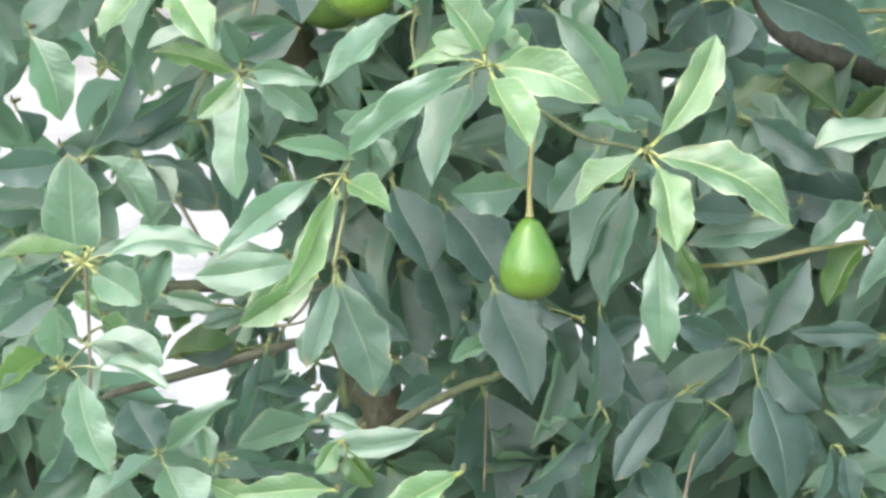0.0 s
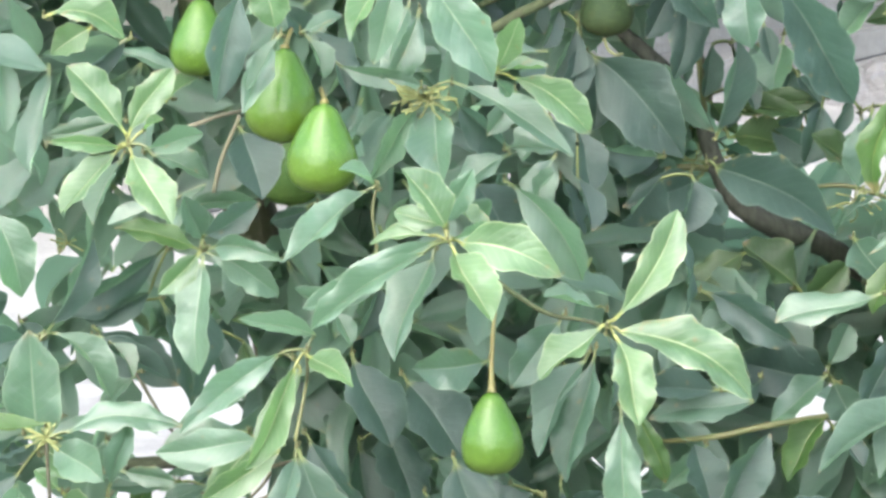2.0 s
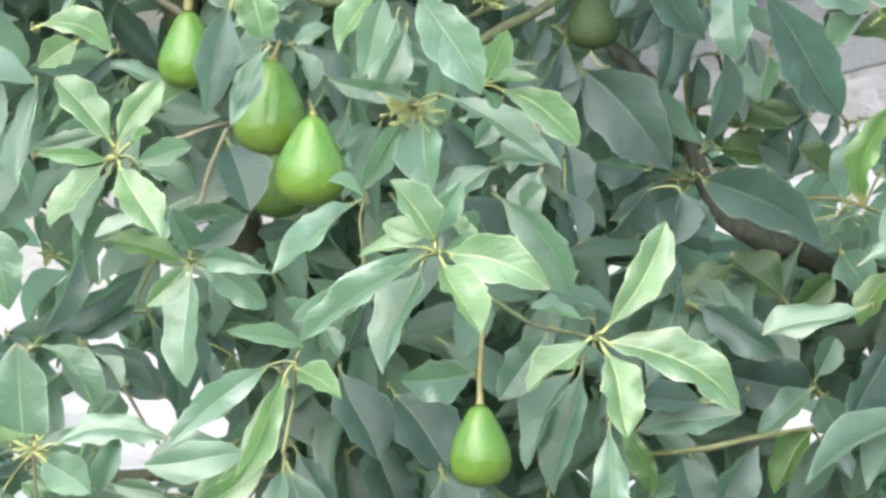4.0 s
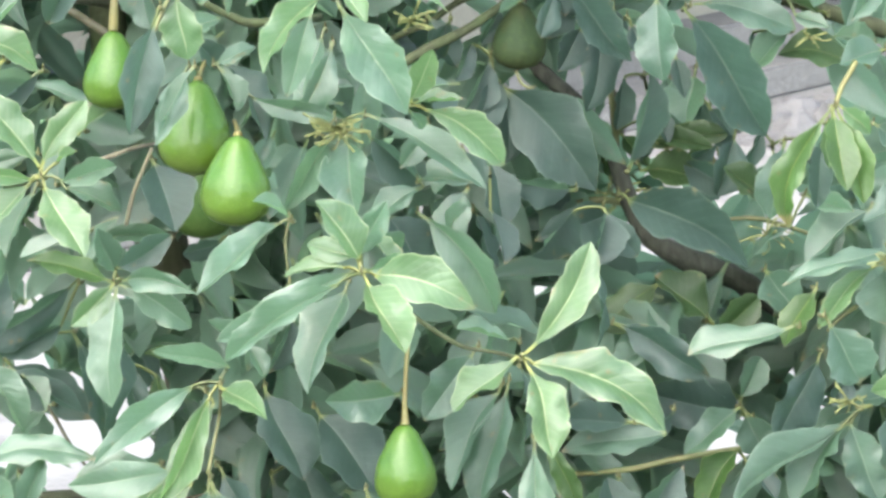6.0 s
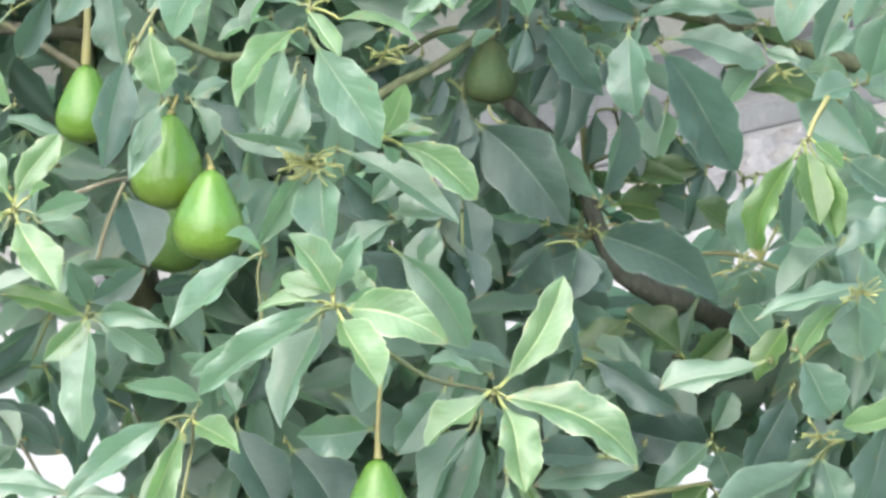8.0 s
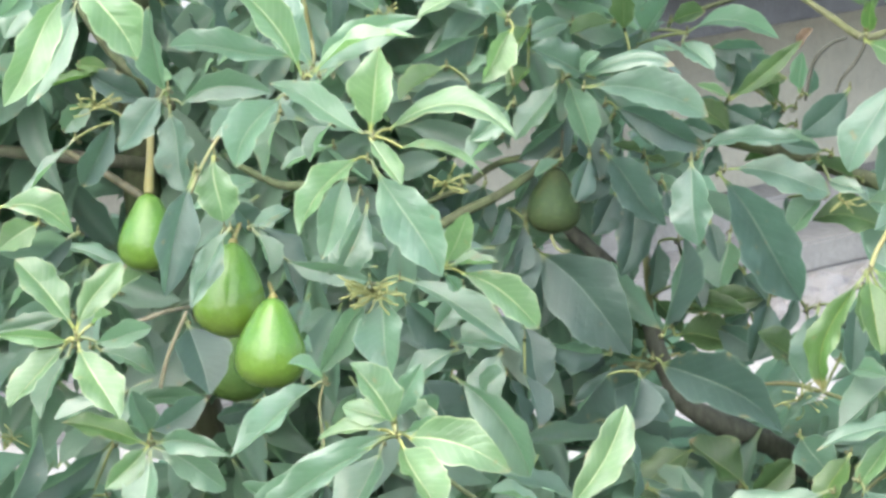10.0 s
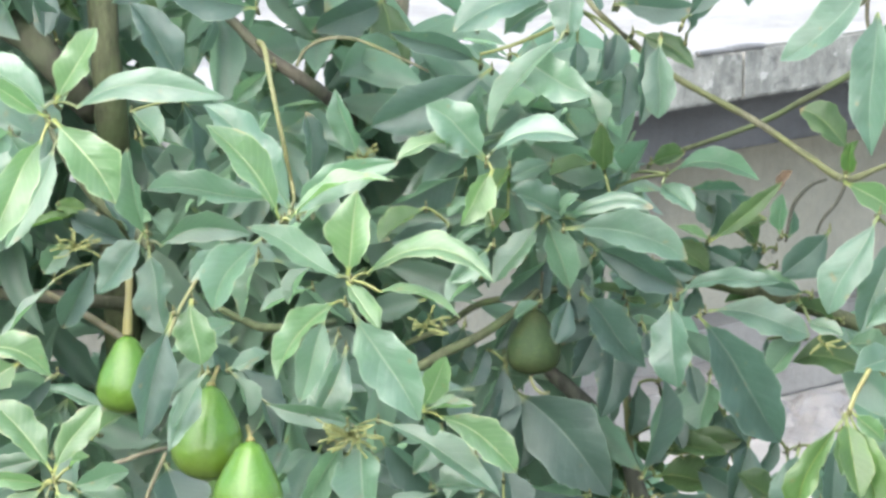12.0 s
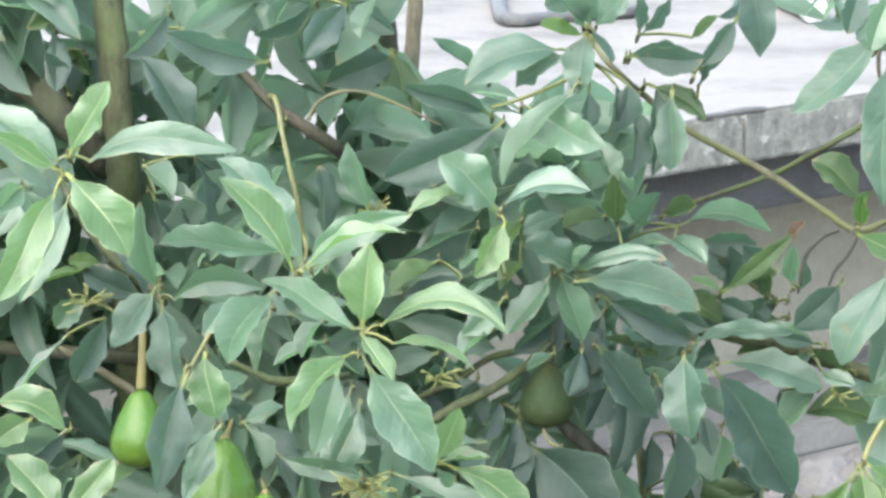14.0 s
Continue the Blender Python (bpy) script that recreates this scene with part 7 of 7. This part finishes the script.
leaf(twig, (0.404, 0.350, 5.220), (0.415, 0.330, 5.289), 0.044, 0.00, 10, SHADED)

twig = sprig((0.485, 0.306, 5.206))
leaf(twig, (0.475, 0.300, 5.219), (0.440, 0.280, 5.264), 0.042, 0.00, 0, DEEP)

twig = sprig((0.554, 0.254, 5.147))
leaf(twig, (0.538, 0.250, 5.152), (0.468, 0.230, 5.174), 0.024, 0.02, 0, SHADED)

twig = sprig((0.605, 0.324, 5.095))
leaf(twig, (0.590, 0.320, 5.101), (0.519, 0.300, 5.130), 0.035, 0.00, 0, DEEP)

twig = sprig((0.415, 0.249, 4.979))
leaf(twig, (0.425, 0.240, 4.968), (0.457, 0.210, 4.933), 0.039, 0.00, 5, SHADED)

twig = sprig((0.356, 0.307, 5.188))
leaf(twig, (0.371, 0.300, 5.186), (0.437, 0.270, 5.176), 0.037, 0.00, 0, SHADED)

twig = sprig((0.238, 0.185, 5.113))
leaf(twig, (0.230, 0.180, 5.099), (0.196, 0.160, 5.039), 0.051, 0.00, 10, SHADED)

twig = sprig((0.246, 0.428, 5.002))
leaf(twig, (0.249, 0.420, 4.987), (0.261, 0.390, 4.930), 0.034, 0.00, 5, SHADED)

twig = sprig((0.373, 0.447, 4.981))
leaf(twig, (0.370, 0.440, 4.966), (0.356, 0.410, 4.900), 0.042, 0.00, 0, MATURE)

twig = sprig((0.360, 0.447, 4.838))
leaf(twig, (0.375, 0.440, 4.842), (0.444, 0.410, 4.858), 0.042, 0.03, 0, DEEP)

twig = sprig((0.309, 0.447, 4.832))
leaf(twig, (0.323, 0.440, 4.825), (0.384, 0.410, 4.796), 0.040, 0.00, 0, SHADED)

twig = sprig((0.632, 0.126, 4.607))
leaf(twig, (0.624, 0.120, 4.593), (0.598, 0.100, 4.547), 0.042, 0.00, 5, SHADED)

twig = sprig((0.698, 0.125, 4.561))
leaf(twig, (0.682, 0.120, 4.559), (0.623, 0.100, 4.551), 0.039, 0.03, 0, TEAL)

twig = sprig((-0.217, 0.426, 5.448))
leaf(twig, (-0.204, 0.420, 5.439), (-0.161, 0.400, 5.411), 0.034, 0.00, 10, SHADED)

twig = sprig((0.360, 0.156, 5.535))
leaf(twig, (0.362, 0.150, 5.551), (0.369, 0.130, 5.604), 0.020, 0.00, 10, SHADED)

twig = sprig((0.507, 0.385, 5.198))
leaf(twig, (0.491, 0.380, 5.196), (0.422, 0.360, 5.188), 0.039, 0.02, 5, SHADED)

twig = sprig((0.341, 0.385, 5.221))
leaf(twig, (0.355, 0.380, 5.213), (0.417, 0.360, 5.176), 0.044, 0.00, 10, SHADED)

twig = sprig((0.502, 0.385, 5.130))
leaf(twig, (0.486, 0.380, 5.128), (0.428, 0.360, 5.120), 0.032, 0.02, 5, DEEP)

twig = sprig((0.508, 0.387, 5.171))
leaf(twig, (0.493, 0.380, 5.170), (0.449, 0.360, 5.166), 0.030, 0.00, 5, DEEP)

twig = sprig((0.422, 0.334, 4.987))
leaf(twig, (0.418, 0.330, 4.971), (0.397, 0.310, 4.891), 0.046, 0.00, 8, SHADED)

twig = sprig((0.424, 0.334, 4.896))
leaf(twig, (0.408, 0.330, 4.899), (0.327, 0.310, 4.916), 0.037, 0.03, 0, DEEP)

twig = sprig((0.454, 0.335, 4.911))
leaf(twig, (0.440, 0.330, 4.902), (0.384, 0.310, 4.867), 0.037, 0.00, 0, SHADED)

florets((-0.119, -0.388, 5.052), 0.059, 44, 40)
florets((-0.655, -0.345, 4.560), 0.033, 22, 41)
florets((0.284, 0.305, 4.827), 0.051, 22, 42)
florets((0.507, 0.197, 4.787), 0.059, 22, 43)
florets((0.568, 0.194, 5.084), 0.038, 12, 44)
florets((-0.658, 0.139, 4.740), 0.030, 12, 45)
florets((-0.479, -0.243, 4.241), 0.040, 10, 46)
florets((-0.686, -0.436, 4.429), 0.024, 8, 47)
florets((-0.173, -0.000, 5.136), 0.024, 8, 48)
florets((0.661, -0.201, 4.830), 0.040, 14, 49)
florets((-0.020, 0.000, 5.140), 0.041, 14, 50)
florets((-0.110, 0.138, 5.368), 0.033, 10, 51)
florets((-0.525, 0.018, 5.253), 0.049, 16, 52)
florets((0.604, -0.200, 4.621), 0.035, 16, 91)

# ---- the fruits ----


PEAR_S = (0.0, 0.015, 0.05, 0.12, 0.22, 0.34, 0.46, 0.57, 0.67, 0.77, 0.86, 0.93, 0.975, 1.0)
PEAR_R = (0.0, 0.17, 0.30, 0.44, 0.58, 0.75, 0.89, 0.97, 1.0, 0.97, 0.86, 0.66, 0.40, 0.0)


def profile(s):
    """The pear's half width at a share s of its height."""
    return sum(float(np.interp(s + d, PEAR_S, PEAR_R)) for d in (-0.02, 0.0, 0.02)) / 3


def avocado(top, width, height, tilt, material, stalk, label, thick=0.0032):
    """A pear-shaped fruit hung by its stalk; `top` is where the stalk enters."""
    fruit = put(new("avocado"), None, top)
    tagged(fruit, label, "avocado", group="fruits on the tree")
    rows, sides = 30, 28
    rng = random.Random(int(abs(top[0]) * 1000) + 7)
    lean = Matrix.Rotation(radians(tilt), 3, "Y")
    ax, ay = rng.uniform(-0.03, 0.03), rng.uniform(-0.03, 0.03)
    verts, faces = [Vector(top)], []
    for i in range(1, rows):
        s = i / rows
        ang = math.pi * s
        zz = -height * (0.5 - 0.5 * math.cos(ang))
        r = width / 2 * profile(0.5 - 0.5 * math.cos(ang))
        for k in range(sides):
            a = 2 * math.pi * k / sides
            lump = 1 + 0.045 * noise.noise(Vector((math.cos(a) * 1.4, math.sin(a) * 1.4, s * 3 + top[0] * 9)))
            v = Vector((math.cos(a) * r * lump + ax * width * s * 2, math.sin(a) * r * lump + ay * width * s * 2, zz))
            verts.append(Vector(top) + lean @ v)
    verts.append(Vector(top) + lean @ Vector((ax * width * 2, ay * width * 2, -height)))
    for k in range(sides):
        faces.append((0, 1 + k, 1 + (k + 1) % sides))
        faces.append((len(verts) - 1, 1 + (rows - 2) * sides + (k + 1) % sides, 1 + (rows - 2) * sides + k))
    for i in range(rows - 2):
        for k in range(sides):
            a, b = 1 + i * sides + k, 1 + i * sides + (k + 1) % sides
            faces.append((a, a + sides, b + sides, b))
    if top[1] > -0.1:
        SHOWN.update(cell(v) for v in verts)
    body = mesh_part("body", verts, faces, material, fruit, top)
    pts = [(*p, thick) for p in stalk]
    pts[0] = (*stalk[0], 0.0068)
    pts.insert(1, (*Vector(stalk[0]).lerp(Vector(stalk[1]), 0.18), thick + 0.0016))
    v, f = tube(pts, 9, 0.15, 4)
    mesh_part("stalk", v, f, STALK, fruit, top, "yellow-brown woody stalk")
    # a tiny dark scar where the flower was
    bm = bmesh.new()
    bmesh.ops.create_uvsphere(bm, u_segments=8, v_segments=5, radius=0.0026, matrix=Matrix.Translation(verts[-1]))
    part("blossom_scar", bm, STEM_DARK, body, top, smooth=True)


avocado((-0.028, -0.482, 4.655), 0.087, 0.118, 0, SKIN, [(-0.028, -0.482, 4.655), (-0.028, -0.475, 4.697), (-0.025, -0.466, 4.751), (-0.018, -0.439, 4.797)], 'single glossy green avocado hanging on a long stalk')
avocado((-0.311, -0.407, 5.124), 0.103, 0.132, 4, SKIN, [(-0.311, -0.407, 5.124), (-0.309, -0.376, 5.129), (-0.306, -0.285, 5.130)], 'glossy green avocado touching its twin below the leaves')
avocado((-0.254, -0.498, 5.063), 0.099, 0.127, 2, SKIN, [(-0.254, -0.498, 5.063), (-0.256, -0.467, 5.066), (-0.264, -0.347, 5.057)], 'bright green avocado hanging in front of its twin')
avocado((-0.319, 0.018, 4.933), 0.092, 0.113, 0, SKIN_GREEN_SHADED, [(-0.319, 0.018, 4.933), (-0.321, 0.071, 4.950), (-0.318, 0.124, 4.965)], 'green avocado behind the twin fruits, coloured darker for the shade there')
avocado((-0.435, -0.248, 5.168), 0.086, 0.112, 0, SKIN, [(-0.435, -0.248, 5.168), (-0.433, -0.242, 5.210), (-0.434, -0.206, 5.245), (-0.435, -0.150, 5.277)], 'green avocado on a thick stalk half behind a leaf', 0.0055)
avocado((0.142, 0.152, 5.143), 0.081, 0.098, 0, SKIN_OLIVE_SHADED, [(0.142, 0.152, 5.143), (0.133, 0.154, 5.153), (0.118, 0.205, 5.154)], 'olive avocado coloured darker for the shade of leaves')
avocado((0.231, 0.644, 5.051), 0.061, 0.074, 0, SKIN_OLIVE_SHADED, [(0.231, 0.644, 5.051), (0.232, 0.697, 5.065), (0.227, 0.749, 5.075)], 'small green avocado mostly hidden by leaves, coloured darker for shade')

# ---- the rest of the crown, leaf tufts behind and around ----
GAPS = []
GAPS += [(-0.75, 4.57, 0.02, 0.03), (-0.82, 4.53, 0.02, 0.03), (-0.62, 4.53, 0.02, 0.02), (-0.84, 4.44, 0.03, 0.03), (-0.54, 4.37, 0.03, 0.03), (-0.44, 4.42, 0.02, 0.04), (-0.68, 4.37, 0.02, 0.02), (-0.79, 4.61, 0.02, 0.02), (-0.60, 4.30, 0.02, 0.02), (-0.74, 4.19, 0.02, 0.02), (-0.57, 4.19, 0.03, 0.02), (-0.19, 4.05, 0.02, 0.03), (-0.00, 4.16, 0.01, 0.01), (0.02, 4.11, 0.01, 0.01), (0.10, 4.17, 0.01, 0.02), (-0.20, 4.19, 0.02, 0.02), (0.13, 4.67, 0.02, 0.03), (0.32, 4.67, 0.03, 0.03), (0.23, 4.55, 0.02, 0.03), (-0.74, 4.00, 0.01, 0.01)]
GAPS += [(-0.57, 4.02, 0.02, 0.02), (0.50, 5.31, 0.18, 0.09), (0.62, 5.21, 0.09, 0.10), (0.52, 5.12, 0.09, 0.06), (0.64, 5.11, 0.05, 0.07), (0.51, 5.01, 0.10, 0.05), (0.06, 5.02, 0.03, 0.02), (0.41, 5.18, 0.01, 0.02), (-0.61, 5.53, 0.02, 0.02), (-0.21, 5.49, 0.01, 0.01), (-0.18, 5.55, 0.02, 0.01), (0.05, 5.55, 0.14, 0.06), (0.36, 5.55, 0.16, 0.07), (0.52, 5.46, 0.16, 0.11), (0.58, 5.31, 0.12, 0.10), (-0.30, 5.51, 0.02, 0.02), (-0.14, 5.40, 0.01, 0.01), (0.28, 4.89, 0.01, 0.03), (0.31, 4.90, 0.02, 0.04), (0.31, 4.81, 0.01, 0.01)]
GAPS += [(0.36, 4.85, 0.02, 0.01), (0.40, 4.81, 0.02, 0.01), (0.38, 4.76, 0.04, 0.01), (0.50, 4.74, 0.04, 0.02), (0.31, 4.70, 0.01, 0.02), (0.35, 4.68, 0.02, 0.02), (0.50, 4.79, 0.01, 0.01), (0.44, 4.89, 0.01, 0.02), (0.43, 4.86, 0.03, 0.01), (0.14, 4.68, 0.01, 0.02), (0.23, 4.92, 0.01, 0.02), (0.58, 4.87, 0.04, 0.06), (0.53, 4.82, 0.03, 0.02), (0.55, 4.67, 0.02, 0.02), (0.55, 4.72, 0.01, 0.01), (0.60, 5.00, 0.03, 0.02), (-0.36, 4.15, 0.02, 0.03), (-0.42, 4.15, 0.01, 0.04), (-0.45, 4.13, 0.02, 0.01), (-0.35, 4.10, 0.02, 0.01)]
GAPS += [(-0.37, 4.05, 0.02, 0.03), (-0.57, 4.11, 0.02, 0.03), (-0.75, 4.15, 0.02, 0.02), (-0.70, 4.11, 0.01, 0.01), (-0.57, 4.21, 0.02, 0.02), (-0.44, 4.22, 0.02, 0.02), (-0.55, 4.38, 0.04, 0.04), (-0.47, 4.39, 0.02, 0.03), (-0.68, 4.37, 0.02, 0.03), (-0.59, 4.30, 0.03, 0.03), (-0.44, 4.44, 0.01, 0.02), (-0.46, 4.33, 0.02, 0.01), (-0.81, 4.52, 0.02, 0.02), (-0.39, 4.65, 0.02, 0.04), (-0.28, 4.03, 0.03, 0.06), (0.34, 4.56, 0.00, 0.00), (0.44, 4.61, 0.00, 0.00), (0.51, 4.59, 0.00, 0.00), (0.24, 4.53, 0.00, 0.00), (0.47, 4.36, 0.00, 0.00)]
GAPS += [(0.48, 4.36, 0.00, 0.00), (0.51, 4.32, 0.00, 0.00), (0.56, 4.27, 0.00, 0.00), (0.49, 4.39, 0.00, 0.00), (0.41, 4.56, 0.00, 0.00), (0.23, 4.58, 0.00, 0.00), (0.02, 4.34, 0.00, 0.00), (-0.11, 4.38, 0.00, 0.00), (-0.16, 4.42, 0.00, 0.00), (0.07, 5.02, 0.00, 0.00), (0.08, 4.99, 0.00, 0.00), (0.43, 5.07, 0.00, 0.00), (0.56, 5.08, 0.00, 0.00), (-0.52, 5.07, 0.00, 0.00), (-0.32, 5.01, 0.00, 0.00), (-0.62, 5.53, 0.00, 0.00), (-0.29, 5.50, 0.00, 0.00)]
GAPS += [(0.07, 5.03, 0.020, 0.018), (0.05, 5.01, 0.012, 0.008), (0.09, 4.99, 0.010, 0.008), (0.07, 4.98, 0.008, 0.008), (0.28, 4.88, 0.010, 0.020), (0.31, 4.89, 0.014, 0.036), (0.22, 4.91, 0.014, 0.010), (0.17, 4.91, 0.006, 0.006), (0.31, 4.81, 0.006, 0.014), (0.37, 4.83, 0.020, 0.012), (0.41, 4.81, 0.018, 0.006), (0.44, 4.89, 0.008, 0.014), (0.50, 4.78, 0.012, 0.012), (0.40, 4.75, 0.040, 0.006), (0.51, 4.73, 0.040, 0.012), (0.51, 4.84, 0.014, 0.010), (0.41, 5.19, 0.007, 0.014), (0.50, 5.14, 0.022, 0.016), (0.43, 5.07, 0.010, 0.016), (0.38, 4.88, 0.005, 0.006)]


def open_sight(p, margin):
    """True where the crown leaves the view through to the yard and the house."""
    k = (0.79 - EYE.y) / (p.y - EYE.y)
    x, z = EYE.x + (p.x - EYE.x) * k, EYE.z + (p.z - EYE.z) * k
    return any(((x - gx) / (rx + margin)) ** 2 + ((z - gz) / (rz + margin)) ** 2 < 1 for gx, gz, rx, rz in GAPS)


def hides_bough(points):
    """True where a leaf would hang in front of one of the bare boughs."""
    for p in points:
        k = (BOUGHS[:, 1] - EYE.y) / (p.y - EYE.y)
        near = (EYE.x + (p.x - EYE.x) * k - BOUGHS[:, 0]) ** 2 + (EYE.z + (p.z - EYE.z) * k - BOUGHS[:, 2]) ** 2
        if ((near < (BOUGHS[:, 3] + 0.012) ** 2) & (p.y < BOUGHS[:, 1] + 0.03)).any():
            return True
    return False


def in_window(p):
    k = (0.79 - EYE.y) / (p.y - EYE.y)
    x, z = EYE.x + (p.x - EYE.x) * k, EYE.z + (p.z - EYE.z) * k
    return -1.05 < x < 0.9 and 3.75 < z < 5.75


def foliage(name, tufts, accept, seed, label):
    rng = random.Random(seed)
    verts, faces, uvs = [], [], []
    made = 0
    while made < tufts:
        c = Vector((rng.uniform(-1.9, 1.8), rng.uniform(-0.6, 2.0), rng.uniform(2.6, 6.5)))
        e = ((c.x + 0.1) / 1.85) ** 2 + ((c.y - 0.6) / 1.3) ** 2 + ((c.z - 4.6) / (1.85 if c.z < 4.6 else 1.3)) ** 2
        if e > 1 + 0.25 * noise.noise(c * 1.3) or not accept(c):
            continue
        made += 1
        start = rng.uniform(0, 6.3)
        for i in range(rng.randint(5, 8)):
            a = start + i * 2.4 + rng.uniform(-0.3, 0.3)
            way = Vector((math.cos(a), math.sin(a), rng.uniform(-1.5, 0.25))).normalized()
            base = c + way * 0.012
            tip = base + way * rng.uniform(0.15, 0.23)
            if in_window(c) and (open_sight(tip, 0.01) or open_sight(base.lerp(tip, 0.5), 0.025) or open_sight(base, 0.01)):
                continue
            if in_window(c) and hides_bough([base, base.lerp(tip, 0.33), base.lerp(tip, 0.66), tip]):
                continue
            v, f, u = blade(base, tip, rng.uniform(0.052, 0.078), rng.uniform(-0.08, 0.08), rng.uniform(-50, 50), rng, 8, 2)
            o = len(verts)
            verts += v
            uvs += u
            faces += [tuple(k + o for k in q) for q in f]
    ob = mesh_part(name, verts, faces, INNER, tree, ROOT, label, uvs)
    tagged(ob, kind="stuff")
    return ob


def middle_foliage(count, seed):
    """Leaves half way into the crown, fitted to the view: kept where they cover nothing else seen from EYE."""
    rng = random.Random(seed)
    verts, faces, uvs = [], [], []
    made = tries = 0
    while made < count and tries < 9000:
        tries += 1
        base = Vector((rng.uniform(-0.95, 0.85), rng.uniform(-0.1, 0.22), rng.uniform(3.8, 5.7)))
        a = rng.uniform(0, 6.3)
        tip = base + Vector((math.cos(a) * 0.9, math.sin(a) * 0.35, rng.uniform(-1.3, 0.3))).normalized() * rng.uniform(0.10, 0.17)
        if open_sight(tip, 0.012) or open_sight(base, 0.012) or open_sight(base.lerp(tip, 0.5), 0.03):
            continue
        v, f, u = blade(base, tip, rng.uniform(0.042, 0.064), rng.uniform(-0.06, 0.06), rng.uniform(-35, 35), rng, 10, 2)
        if sum(cell(p) in SHOWN for p in v) > 0.1 * len(v):
            continue
        made += 1
        o = len(verts)
        verts += v
        uvs += u
        faces += [tuple(k + o for k in q) for q in f]
    ob = mesh_part("middle_foliage", verts, faces, INNER, tree, ROOT, "leaves half way into the crown", uvs)
    tagged(ob, kind="stuff")
    return made


def lower_boughs(count, seed):
    """Boughs that leave the trunk low down and carry the sides and the skirt of the crown."""
    rng = random.Random(seed)
    made = 0
    while made < count:
        z = rng.uniform(2.3, 3.6)
        foot = Vector((-0.22, 0.55, z))
        ang = rng.uniform(0, 2 * math.pi)
        end = Vector((-0.1 + math.cos(ang) * rng.uniform(1.0, 1.6), 0.6 + math.sin(ang) * rng.uniform(0.7, 1.1), z + rng.uniform(0.1, 1.6)))
        bend = foot.lerp(end, 0.55) + Vector((rng.uniform(-0.1, 0.1), rng.uniform(-0.1, 0.1), -0.12))
        rows = [foot, foot.lerp(bend, 0.5), bend, bend.lerp(end, 0.5) + Vector((0, 0, 0.05)), end]
        if end.y < 0.1 or any(in_window(p) for p in rows[1:]):
            continue
        limb("branch", BARK, [(*p, r) for p, r in zip(rows, (0.03, 0.024, 0.018, 0.012, 0.006))])
        made += 1


BOUGHS = np.array(BARE)
lower_boughs(14, 8)
middle_foliage(420, 33)
foliage("inner_foliage", 745, lambda c: in_window(c) and 0.24 < c.y < 0.75, 21, "shaded leaves deep in the crown")
foliage("outer_foliage", 380, lambda c: not in_window(c) and (c.y > 0.6 or c.z < 4.0), 22, "leaves of the rest of the crown")
